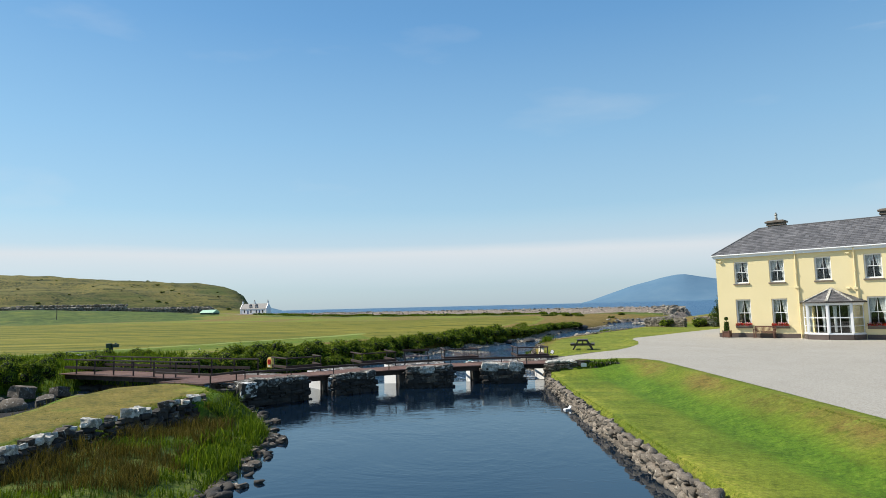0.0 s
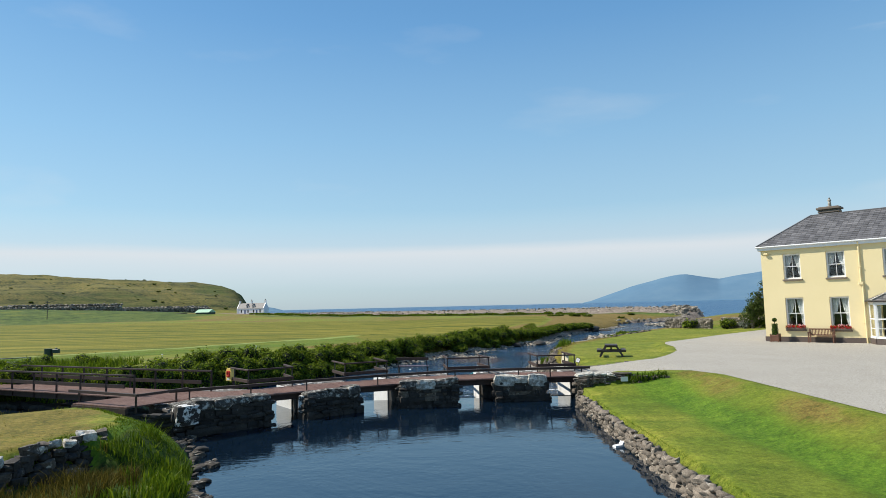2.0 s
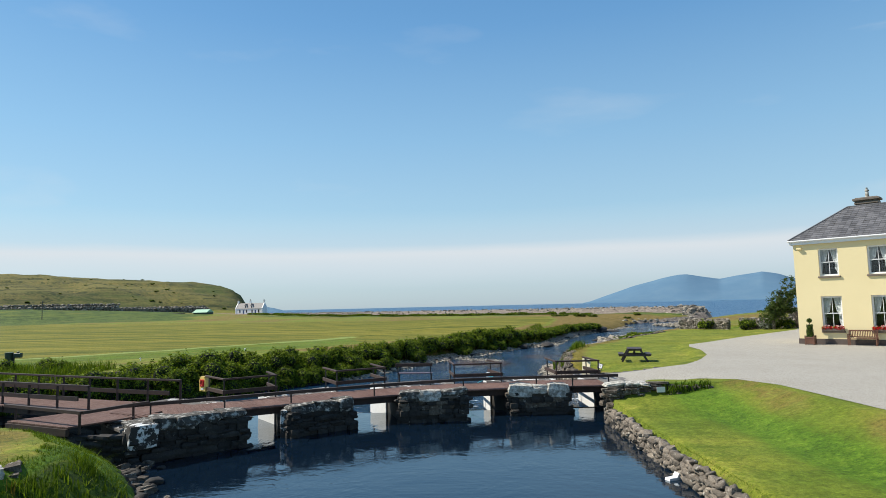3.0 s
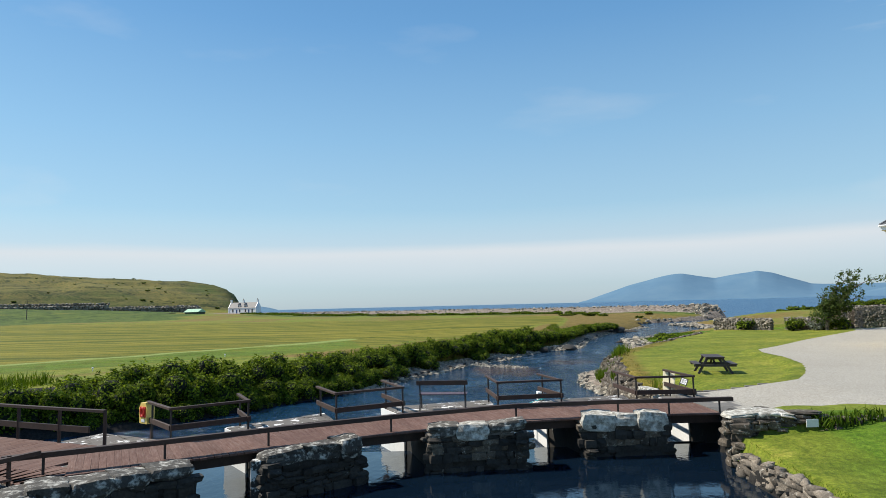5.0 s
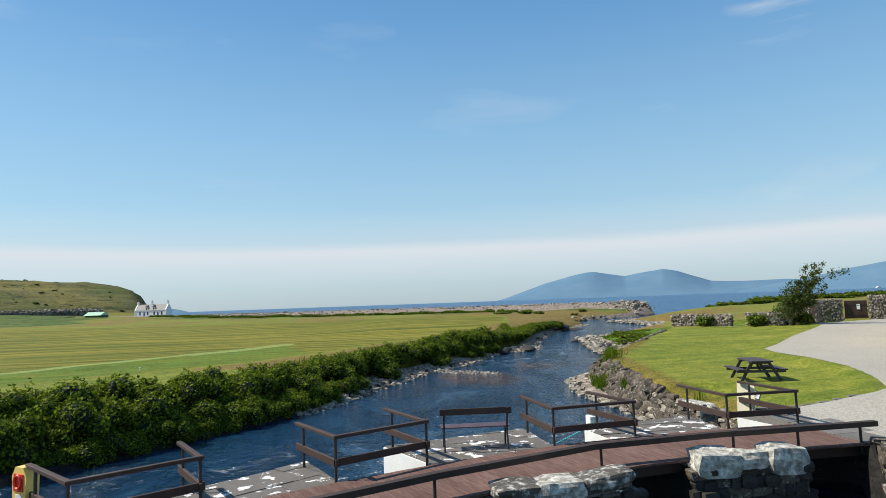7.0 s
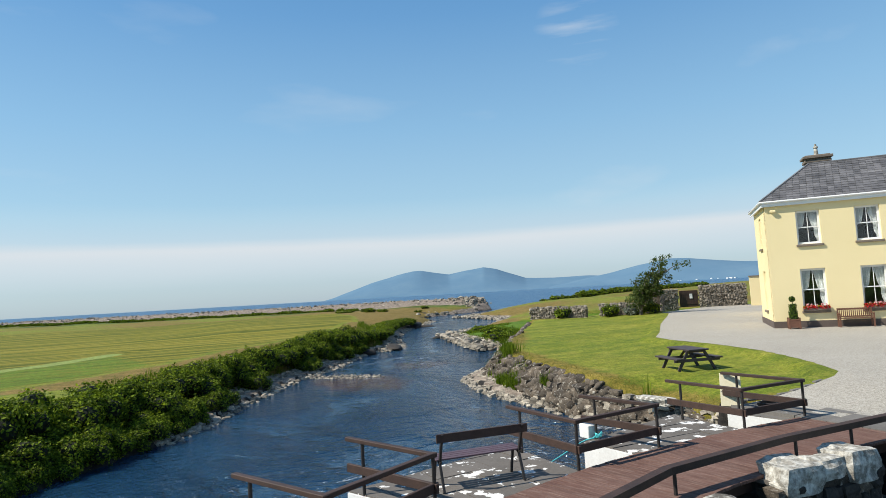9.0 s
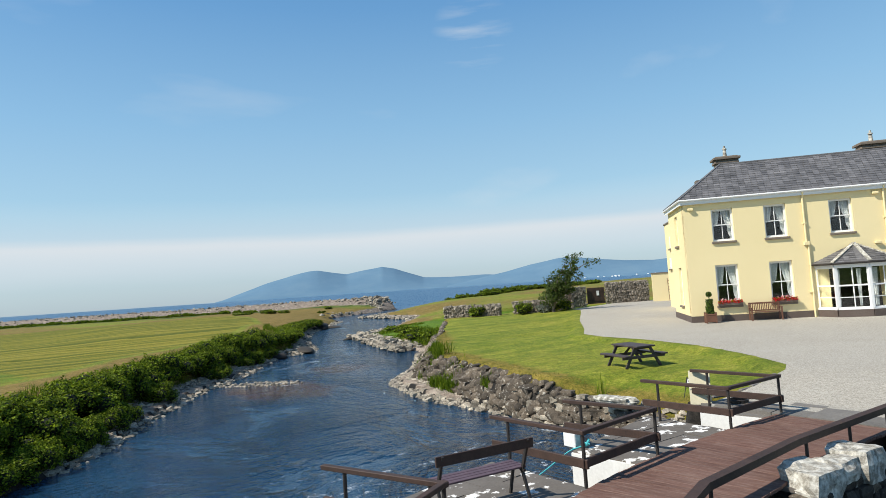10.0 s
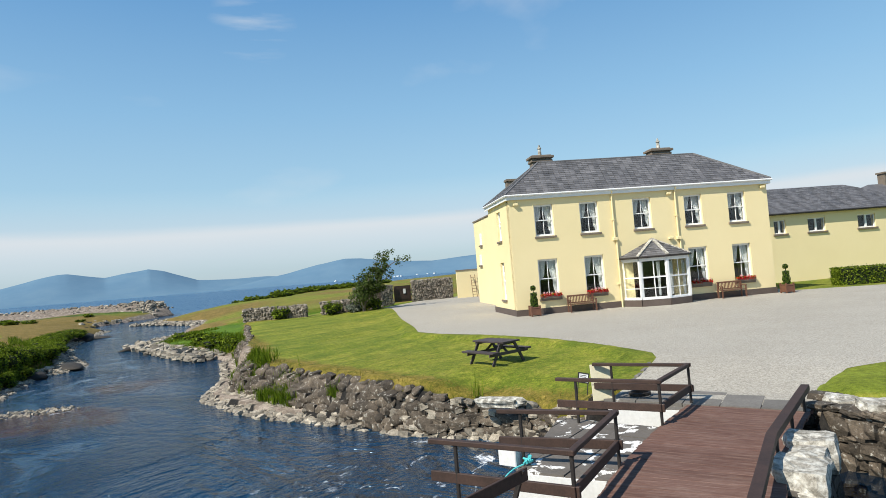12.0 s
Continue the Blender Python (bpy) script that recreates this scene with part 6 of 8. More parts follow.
def bank_stones(label, y0, y1, step, size, seed, limit=300):
    """Rows of single stones from the foot of the bank to the lawn, the upper ones stacked as a wall."""
    th = thing("stone_bank", label, "stone bank")
    rr_ = random.Random(seed)
    done, travel = 0, 0.0
    for p_, q_ in zip(shore, shore[1:]):
        travel += (q_ - p_).length
        if not y0 <= p_.y < y1 or travel < step:
            continue
        travel = 0.0
        d_ = (q_ - p_).normalized()
        inn = Vector((d_.y, -d_.x, 0))
        w = widths(p_.y)
        foot_ = float(np.interp(p_.y, [45.5, 48.5], [0.0, 0.48]))
        top = float(np.interp(p_.y, [41.0, 42.4], [-0.58, -0.24]))
        rows = 6 if p_.y < 46 else 5
        for row in range(rows):
            f = foot_ + (1 - foot_) * (row + rr_.uniform(0.1, 0.7)) / rows
            z0_ = -1.5 if foot_ < 0.1 else -1.3
            z = z0_ + (top - 0.08 - z0_) * (row + 0.35) / rows + rr_.uniform(-0.04, 0.04)
            s = rr_.uniform(*size) * (1.25 if 0 < row < rows - 1 else 0.9)
            c = p_ + inn * (w * f + 0.05) + d_ * rr_.uniform(-0.1, 0.1)
            ang = math.atan2(d_.y, d_.x)
            flat = p_.y < 42
            sc = (s * rr_.uniform(1.2, 1.9), s * 1.0, s * rr_.uniform(0.42, 0.62)) if flat else (s * rr_.uniform(0.95, 1.45), s, s * rr_.uniform(0.62, 0.9))
            tl = 0.14 if flat else 0.35
            if done < limit:
                piece("boulder", rr_.choice(FLATS if flat else (BOULDERS if rr_.random() < 0.62 else ANGULAR)), th, Matrix.LocRotScale((c.x, c.y, z), Euler((rr_.uniform(-tl, tl), rr_.uniform(-tl, tl), ang + rr_.uniform(-tl, tl))), sc))
                done += 1
            else:
                far_spots.append((c.x, c.y, z, s))
    return th


bank_stones("drystone river wall of flat dark stones below the lawn", 37.5, 43.5, 0.24, (0.2, 0.34), 420)
bank = bank_stones("steep bank of piled grey boulders between lawn and river", 43.5, 63, 0.30, (0.26, 0.42), 421)
lawn_wall = thing("lawn_wall", "low mossy stone edging where the lawn drops to the spit", "stone wall")
for a_, b_ in zip(LAWN[2:6], LAWN[3:6]):
    rough_face(lawn_wall, a_, b_, -0.62, -0.2, 3, int(a_[0] * 7), (0.8, -0.6), (0.2, 0.36))


def pebble_field(name, spots, meshes, label, category, parent=None, kind="stuff", material=None):
    """Many stones joined into one mesh. spots: x, y, z, size."""
    rr = random.Random(len(spots))
    vs, fs = [], []
    base = []
    for me in meshes:
        base.append(([v.co.copy() for v in me.vertices], [tuple(p.vertices) for p in me.polygons]))
    for x, y, z, s in spots:
        bv, bf = rr.choice(base)
        m = Matrix.LocRotScale((x, y, z), Euler((rr.uniform(-0.4, 0.4), rr.uniform(-0.4, 0.4), rr.uniform(0, 6.3))), (s * rr.uniform(1, 1.5), s, s * rr.uniform(0.5, 0.8)))
        k = len(vs)
        vs += [tuple(m @ v) for v in bv]
        fs += [tuple(k + q_ for q_ in f) for f in bf]
    me = bpy.data.meshes.new(name)
    me.from_pydata(vs, [], fs)
    me.materials.append(material or PEBBLE)
    ob = new(name, me)
    if parent:
        ob.parent = parent
        return tagged(ob, label, kind=kind)
    return tagged(ob, label, category, kind=kind)


FIELDSTONE = surface("field_stone", (0.09, 0.078, 0.060), (0.36, 0.31, 0.25), 2.0, 20.0, 0.9, 0.4, 0.02, vary=0.4, island=True)
PEBBLE = surface("pale_pebbles", (0.10, 0.086, 0.065), (0.46, 0.405, 0.32), 3.0, 24.0, 0.9, 0.5, 0.015, vary=0.5, island=True)
small = stone_mesh("pebble", 200, True, PEBBLE, 1, 0.2), stone_mesh("pebble", 201, True, PEBBLE, 1, 0.2), stone_mesh("pebble", 202, True, PEBBLE, 1, 0.2)
spots = []
for p_, q_ in zip(shore, shore[1:]):
    d_ = (q_ - p_).normalized()
    inn = Vector((d_.y, -d_.x, 0))
    w = widths(p_.y)
    for k in range(17 if p_.y > 46.5 else 5):
        f = r.uniform(-0.2, 0.62) if p_.y > 46.5 else r.uniform(-0.35, 0.9)
        c = p_ + inn * (w * f) + d_ * r.uniform(-0.2, 0.2)
        spots.append((c.x, c.y, -1.52 + (0.4 if p_.y > 46.5 else 1.0) * max(0, f) + r.uniform(0, 0.04), r.uniform(0.09, 0.25)))
pebble_field("shore_stones", spots, small, "loose grey stones along the river edge", "stones")
if far_spots:
    pebble_field("boulder_rest", far_spots, ANGULAR[:4], "", "", bank, material=FIELDSTONE)
spots = []
left_shore = smooth_line([(x, y, 0) for x, y in ((-6.3, 48.1), (-4.8, 51), (-1.2, 58.4), (2.1, 63), (6.2, 70.3), (7.4, 72), (10.8, 74.4), (14.2, 85), (20, 98), (31, 115.4))], 0.3)
for p_ in left_shore:
    for k in range(18):
        o_ = r.random()
        spots.append((p_.x + 0.35 - 1.6 * o_, p_.y - 0.4 + 0.92 * o_ + r.uniform(-0.2, 0.2), -1.53 + 0.34 * o_, r.uniform(0.06, 0.22)))
for k in range(260):
    a = r.uniform(0, 6.283)
    q_ = math.sqrt(r.random())
    spots.append((2.5 + 1.7 * q_ * math.cos(a) + 0.5 * q_ * math.sin(a), 59.5 - 1.5 * q_ * math.cos(a) + 0.6 * q_ * math.sin(a), -1.515 + r.uniform(-0.02, 0.03), r.uniform(0.06, 0.14)))
pebble_field("shore_stones", spots, small, "pale shingle along the hedge bank of the river", "stones")
spots = []
for a, b, k, w in (((14.0, 66.5), (18.2, 82), 360, 1.6), ((18, 81.7), (30.6, 91.6), 420, 2.0), ((30.6, 91.6), (37.5, 106), 240, 2.0), ((37.4, 106), (38, 121), 260, 3.0), ((38, 119), (47, 128), 260, 3.0)):
    for _ in range(k):
        t = r.random()
        spots.append((a[0] + (b[0] - a[0]) * t + r.uniform(-0.4, 1) * w, a[1] + (b[1] - a[1]) * t - r.uniform(-0.4, 0.8) * w, -1.47 + r.uniform(0, 0.25), r.uniform(0.12, 0.5)))
pebble_field("shore_stones", spots, small, "grey rocks along the far river bank", "stones")
spots = []
for (ax, ay), (bx_, by_) in zip(SHINGLE_CREST, SHINGLE_CREST[1:]):
    L_ = math.hypot(bx_ - ax, by_ - ay)
    n_ = int(L_ * 6)
    for _ in range(n_):
        t = r.random()
        o = r.gauss(0, 3.5)
        x, y = ax + (bx_ - ax) * t + o * 0.5, ay + (by_ - ay) * t + o
        if y > 330 or x < -90:
            continue
        dd = float(dist_line(np.array([x]), np.array([y]), SHINGLE_CREST)[0])
        spots.append((x, y, -1.3 + 2.7 * math.exp(-(dd / 8.5) ** 2) + 0.05, r.uniform(0.18, 0.5)))
for _ in range(420):
    t = r.random()
    x, y = 34 + 26 * t, 135 + 22 * t + r.gauss(0, 2.5)
    dd = float(dist_line(np.array([x]), np.array([y]), SHINGLE_CREST)[0])
    spots.append((x, y, max(-1.2, -1.3 + 2.7 * math.exp(-(dd / 8.5) ** 2)) + r.uniform(0, 0.3), r.uniform(0.25, 0.7)))
pebble_field("shingle_stones", spots, small[:2], "pale boulders and cobbles on the storm beach", "stones")

mound_wall = thing("mound_wall", "tumbled drystone wall with pale boulders edging the dry grass", "stone wall")
wl_pts = smooth_line([(-10.0, 8, 0), (-9.85, 14, 0), (-9.95, 16.4, 0), (-9.5, 18.3, 0), (-9.1, 19.8, 0), (-8.75, 21.3, 0), (-8.6, 22.2, 0)], 0.21)
r = random.Random(77)
for i, p_ in enumerate(wl_pts):
    for row in range(5):
        if row == 4 and r.random() < 0.3:
            continue
        s = r.uniform(0.16, 0.38) if row == 4 else r.uniform(0.17, 0.30)
        bx = p_.x + 0.40 - 0.07 * row + r.uniform(-0.05, 0.07)
        me = r.choice((CAPS if r.random() < 0.5 else ANGULAR) if row == 4 else (BLOCKS if r.random() < 0.25 else DARKBLOCKS) + DARKBOULDERS)
        piece("stone", me, mound_wall, Matrix.LocRotScale((bx, p_.y + r.uniform(-0.1, 0.1), -0.68 + 0.16 * row + r.uniform(-0.04, 0.04)), Euler((r.uniform(-0.2, 0.2), r.uniform(-0.2, 0.2), r.uniform(0, 6.3))), (s * r.uniform(0.9, 1.3), s, s * r.uniform(0.6, 0.8))))

for k, (x, y, z, sx, sy, sz) in enumerate(((14.6, 66.4, -1.45, 1.9, 0.8, 0.45), (10.0, 74.0, -1.45, 3.2, 1.2, 0.55), (6.9, 71.5, -1.45, 2.2, 1.0, 0.5), (17.6, 81.0, -1.45, 2.2, 1.0, 0.5), (22.5, 101.5, -1.3, 3.2, 1.6, 1.0), (24.5, 102.5, -1.45, 2.6, 1.2, 0.4))):
    tagged(piece("river_rock", DARKBOULDERS[k % 5], None, Matrix.LocRotScale((x, y, z), Euler((0, 0.05, 0.35 + k)), (sx, sy, sz))), "flat dark wet rock at the river edge", "rock", "rocks in the river")
for k, (x, y, z, s) in enumerate(((-18.6, 27.4, -0.95, 1.6), (-20.6, 30.8, -0.75, 1.5), (-19.0, 31.2, -0.85, 1.3), (-17.0, 29.3, -1.05, 1.1), (-18.2, 28.8, -1.0, 1.4), (-20.2, 28.2, -0.9, 1.3), (-15.2, 28.7, -1.1, 0.9), (-22.4, 29.6, -0.6, 1.8))):
    tagged(piece("boulder", ANGULAR[k % 7] if k % 3 else BOULDERS[k % 8], None, Matrix.LocRotScale((x, y, z - 0.02), Euler((0.1, 0.15, k * 1.3)), (s * 0.68, s * 0.52, s * 0.38))), "large grey boulder in the overflow channel", "boulder", "boulders in the overflow")
for k in range(170):
    y = r.uniform(10, 26.8) if k < 125 else r.uniform(24.2, 27.0)
    x = float(np.interp(y, [8, 17, 20.5, 23.4, 25.8, 26.8], [-5.25, -5.2, -5.5, -6.6, -8.2, -8.3])) + r.gauss(-0.1, 0.28)
    s = r.uniform(0.09, 0.34)
    tagged(piece("stone", r.choice(DARKBOULDERS if r.random() < 0.5 else ANGULAR), None, Matrix.LocRotScale((x, y, -1.2 + s * 0.1), Euler((r.uniform(-0.3, 0.3), 0, r.uniform(0, 6.3))), (s * 1.3, s, s * 0.6))), "wet stone at the edge of the pool", "stone", "stones at the pool edge")

# field and yard walls beyond the lawn
def rubble_wall(a, b, h0, h1, thick, label, seed, coping=True, big=1.0):
    w_ = thing("field_wall", label, "stone wall")
    rr = random.Random(seed)
    a, b = Vector((*a, 0)), Vector((*b, 0))
    d_ = (b - a).normalized()
    bm_ = bmesh.new()
    beam(bm_, (a.x, a.y, (h0 + h1) / 2 - 0.12), (b.x, b.y, (h0 + h1) / 2 - 0.12), thick * 0.7, h1 - h0 - 0.34)
    part("core", bm_, STONE, w_)
    sp = []
    n_ = Vector((-d_.y, d_.x, 0))
    z = h0
    while z < h1 - 0.06:
        x = rr.uniform(0, 0.2)
        while x < (b - a).length:
            for s_ in (-1, 1):
                c = a + d_ * x + n_ * s_ * thick * 0.42
                sp.append((c.x, c.y, z + 0.06 * big, rr.uniform(0.12, 0.25) * big))
            x += rr.uniform(0.18, 0.3) * big
        z += 0.125 * big
    if coping:
        x = 0.0
        while x < (b - a).length:
            c = a + d_ * x
            sp.append((c.x, c.y, h1 + rr.uniform(-0.02, 0.05), rr.uniform(0.2, 0.32)))
            x += 0.2
    pebble_field("rubble", sp, small, "", "", w_, material=FIELDSTONE)
    return w_


rubble_wall((25.0, 77.2), (28.3, 73.0), -0.3, 0.75, 0.5, "low drystone wall with upright coping behind the lawn", 501)
rubble_wall((29.0, 72.0), (32.2, 69.2), -0.3, 0.85, 0.5, "low drystone wall partly hidden by flowering shrubs", 502)
rubble_wall((32.9, 69.0), (34.6, 70.6), -0.2, 1.7, 0.5, "tall rubble yard wall beside the gate", 503, False)
rubble_wall((35.0, 74.2), (38.6, 72.6), -0.2, 1.75, 0.5, "tall rubble yard wall", 506, False)
rubble_wall((40.3, 71.5), (43.6, 69.0), -0.2, 2.05, 0.5, "tall rubble stone yard wall with a rough top", 504, False)
foot = [(-235, 262), (-200, 291), (-160, 316), (-122, 333)]
for k in range(3):
    zg = [height(*foot[k]), height(*foot[k + 1])]
    rubble_wall(foot[k], foot[k + 1], min(zg) - 0.6, max(zg) + 0.75, 1.4, "dark ruined field wall at the foot of the headland", 505 + k, False, 5.0)
    rubble_wall((foot[k][0] - 8, foot[k][1] + 14), (foot[k + 1][0] - 6, foot[k + 1][1] + 12), min(zg) - 0.2, max(zg) + 1.7, 1.4, "second ruined field wall climbing the headland", 515 + k, False, 5.5)

# ---- plants ----
def leaf_cloud(spots, seed, size, flat=0.35):
    """Mesh data of many small folded leaves. spots: centre and outward normal."""
    rr = random.Random(seed)
    vs, fs = [], []
    for c, n_ in spots:
        s = size * rr.uniform(0.6, 1.35)
        n2 = (n_ + Vector((rr.gauss(0, 0.5), rr.gauss(0, 0.5), rr.gauss(0.25, 0.45)))).normalized()
        t = n2.cross(Vector((rr.uniform(-1, 1), rr.uniform(-1, 1), rr.uniform(-1, 1)))).normalized()
        b = n2.cross(t)
        k = len(vs)
        vs += [tuple(c - t * s * 0.6), tuple(c + b * s * 0.42 + n2 * s * 0.12), tuple(c + t * s * 0.75 - n2 * s * 0.1), tuple(c - b * s * 0.42 + n2 * s * 0.12)]
        fs += [(k, k + 1, k + 2), (k, k + 2, k + 3)]
    return vs, fs


def mesh_of(name, vs, fs, material):
    me = bpy.data.meshes.new(name)
    me.from_pydata(vs, [], fs)
    me.materials.append(material)
    return me


def shrub(seed, rx, ry, h, leaves, size, label, category="shrub", material=None, group=""):
    """A dense bush of its own uneven outline: stems, a near-black mass for the inner shade and leaves in lobes."""
    rr = random.Random(seed)
    s_ = thing("shrub", label, category, group=group)
    lobes = []
    for k in range(17):
        a, q_ = rr.uniform(0, 6.283), math.sqrt(rr.random()) * 0.82
        lobes.append((Vector((math.cos(a) * q_ * rx, math.sin(a) * q_ * ry, h * rr.uniform(0.2, 0.78))), rr.uniform(0.2, 0.36)))
    spots_ = []
    for k in range(leaves):
        c, q_ = rr.choice(lobes)
        d_ = Vector((rr.gauss(0, 1), rr.gauss(0, 1), rr.gauss(0.25, 0.9))).normalized()
        f = rr.uniform(0.72, 1.08)
        p_ = c + Vector((d_.x * rx * q_ * 1.25, d_.y * ry * q_ * 1.25, d_.z * h * q_)) * f
        if p_.z < 0.02:
            p_.z = rr.uniform(0.02, 0.3)
        spots_.append((p_, d_))
    for k in range(46):
        c, q_ = rr.choice(lobes)
        d_ = Vector((rr.gauss(0, 0.8), rr.gauss(0, 0.8), rr.uniform(0.2, 1.0))).normalized()
        top = c + Vector((d_.x * rx * q_ * 1.4, d_.y * ry * q_ * 1.4, d_.z * h * q_ * 1.3)) + d_ * rr.uniform(0.02, 0.2)
        for j in range(16):
            spots_.append((top - d_ * j * 0.028 + Vector((rr.gauss(0, 0.055), rr.gauss(0, 0.055), rr.gauss(0, 0.04))), Vector((rr.gauss(0, 1), rr.gauss(0, 1), 0.4)).normalized()))
    me = mesh_of("leaves", *leaf_cloud(spots_, seed + 1, size), material or LEAF)
    lv = new("leaves", me)
    lv.parent = s_
    lv["kind"] = "stuff"
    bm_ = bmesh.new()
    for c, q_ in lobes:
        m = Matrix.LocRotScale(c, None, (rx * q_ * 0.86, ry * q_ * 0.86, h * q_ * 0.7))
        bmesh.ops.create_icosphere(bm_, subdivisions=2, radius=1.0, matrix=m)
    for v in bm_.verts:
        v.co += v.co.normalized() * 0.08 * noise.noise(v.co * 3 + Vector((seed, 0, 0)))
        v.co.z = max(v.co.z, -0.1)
    part("inner_mass", bm_, FOLIAGE_SHADE, s_, "near-black core with the shade of inner foliage in its colour")
    bm_ = bmesh.new()
    for k in range(5):
        rod(bm_, (rr.uniform(-0.2, 0.2) * rx, rr.uniform(-0.2, 0.2) * ry, -0.15), (rr.uniform(-0.6, 0.6) * rx, rr.uniform(-0.6, 0.6) * ry, h * 0.6), 0.025, 0.01, 5)
    part("stems", bm_, BARK, s_)
    return s_


# Near-black filler: the shade deep inside the foliage is put into this colour.
FOLIAGE_SHADE = surface("painted_foliage_shade", (0.003, 0.0055, 0.0015), (0.012, 0.020, 0.005), 4.0, 30.0, 0.95, 0.8, 0.05)
hedge_line = smooth_line([(-19.5, 40.8, 0), (-15.5, 42.0, 0), (-12.6, 44.0, 0), (-10.2, 46.4, 0), (-7.9, 49.2, 0), (-6.3, 52.3, 0), (-4.5, 56.1, 0), (-2.0, 60.6, 0), (0.9, 64.9, 0), (4.5, 70.6, 0), (7.2, 74.0, 0), (10.0, 78.0, 0), (12.4, 84.5, 0), (16.5, 94.0, 0), (21, 101, 0)], 1.35)
HL = "dense dark green leafy shrub in the river hedge"
kinds = [shrub(600 + k, 1.55, 1.45, 1.95, 6400, 0.10, HL, group="hedge along the river") for k in range(4)]
rr = random.Random(9)
for i, p_ in enumerate(hedge_line):
    k = kinds[i % 4]
    s = float(np.interp(p_.y, [40, 41.6, 42.6, 44.7, 47.7, 50, 56, 62, 67, 72.5, 76, 90, 101], [0.55, 0.58, 0.86, 0.92, 0.78, 0.68, 0.68, 0.63, 0.76, 0.76, 0.5, 0.5, 0.45])) * rr.uniform(0.9, 1.1)
    wd_ = max(0.75, s) * rr.uniform(0.9, 1.15)
    m = Matrix.LocRotScale((p_.x + rr.uniform(-0.25, 0.25), p_.y + rr.uniform(-0.25, 0.25), -1.05 + 0.1 * (1 - s)), Euler((0, 0, rr.uniform(0, 6.28))), None)
    if i < 4:
        k.matrix_basis = m
        k.scale = (wd_, wd_, s)
        ob = k
    else:
        ob = copy_thing(k, m)
        ob.scale = (wd_, wd_, s * rr.uniform(0.92, 1.08))
# second, lower row hanging over the water
low_line = offset_line(hedge_line, -1.05)
for i, p_ in enumerate(low_line[1:26]):
    if p_.y > 49.5:
        continue
    ob = copy_thing(kinds[(i + 2) % 4], Matrix.LocRotScale((p_.x, p_.y, -1.5), Euler((0, 0, rr.uniform(0, 6.28))), None))
    s = rr.uniform(0.55, 0.72) * (1.0 if p_.y < 48.5 else 0.72)
    ob.scale = (s, s, s * rr.uniform(0.75, 0.95))
for x, y, s in ((-13.6, 41.0, 0.8), (-15.3, 39.8, 0.8), (-17.0, 39.0, 0.8), (-18.8, 37.6, 0.75), (-12.2, 42.6, 0.8), (-11.0, 43.8, 0.75), (-20.2, 36.4, 0.6), (-22.0, 40.4, 0.62), (-24.5, 40.0, 0.6), (-20.2, 42.0, 0.6), (-24.0, 34.2, 0.72), (-23.2, 36.2, 0.6), (-21.6, 33.6, 0.6), (-22.6, 31.8, 0.62), (-25.5, 31.5, 0.7), (-27.5, 34, 0.8), (-24.6, 29.6, 0.6)):
    ob = copy_thing(kinds[1], Matrix.LocRotScale((x, y, -0.6 if x < -19.9 else -1.35), Euler((0, 0, x)), None))
    ob.scale = (s, s, s)

# young shoots on the shingle below the hedge
for i, p_ in enumerate(offset_line(hedge_line, -1.25)):
    if p_.y < 49.5 or p_.y > 72 or rr.random() < 0.35:
        continue
    ob = copy_thing(kinds[(i + 1) % 4], Matrix.LocRotScale((p_.x + rr.uniform(-0.2, 0.2), p_.y, height(p_.x, p_.y) - 0.1), Euler((0, 0, rr.uniform(0, 6.28))), None))
    s = rr.uniform(0.3, 0.46)
    ob.scale = (s * 1.2, s * 1.2, s)

# foliage hanging over the shaded water edge
edge_line = smooth_line([(-14.2, 39.6, 0), (-11.2, 42.2, 0), (-9.2, 44.6, 0), (-7.6, 46.8, 0), (-6.4, 48.6, 0), (-5.3, 50.8, 0)], 0.8)
for i, p_ in enumerate(edge_line):
    s = rr.uniform(0.42, 0.58)
    ob = copy_thing(kinds[i % 4], Matrix.LocRotScale((p_.x - 0.15, p_.y + 0.15, -1.62), Euler((0, 0, rr.uniform(0, 6.28))), None))
    ob.scale = (s, s, s * rr.uniform(0.8, 1.05))

# low scrub on the far side of the river and on the coast
scrub = [shrub(650 + k, 1.6, 1.3, 1.0, 900, 0.17, "low wind-cut green scrub on the coast", group="coastal scrub") for k in range(2)]
places = [(16.6, 66.6, 0.6), (17.6, 69.5, 0.8), (18.6, 72.5, 0.8), (19.6, 76.0, 0.7), (15.8, 64.2, 0.6), (20.8, 79.5, 0.6), (42, 126, 0.9)]
for k in range(52):
    t = k / 51
    places.append((60 + 79 * t + rr.uniform(-3, 3), 127 + 37 * t + rr.uniform(-3, 3), rr.uniform(0.7, 1.5)))
for k in range(8):
    places.append((28 + rr.uniform(-6, 16), 140 + rr.uniform(-4, 6), rr.uniform(0.5, 0.9)))
for k in range(70):
    q_, a_ = rr.uniform(350, 440), radians(rr.uniform(-36, -19.5))
    places.append((-2 + q_ * math.sin(a_), 18 + q_ * math.cos(a_), rr.choice((0.3, 0.4, 0.5, 0.6, 0.9))))
for i, (x, y, s) in enumerate(places):
    m = Matrix.LocRotScale((x, y, height(x, y) - 0.1), Euler((0, 0, rr.uniform(0, 6.28))), None)
    if i < 2:
        scrub[i].matrix_basis = m
        ob = scrub[i]
    else:
        ob = copy_thing(scrub[i % 2], m)
    ob.scale = (s, s, s * 0.8)


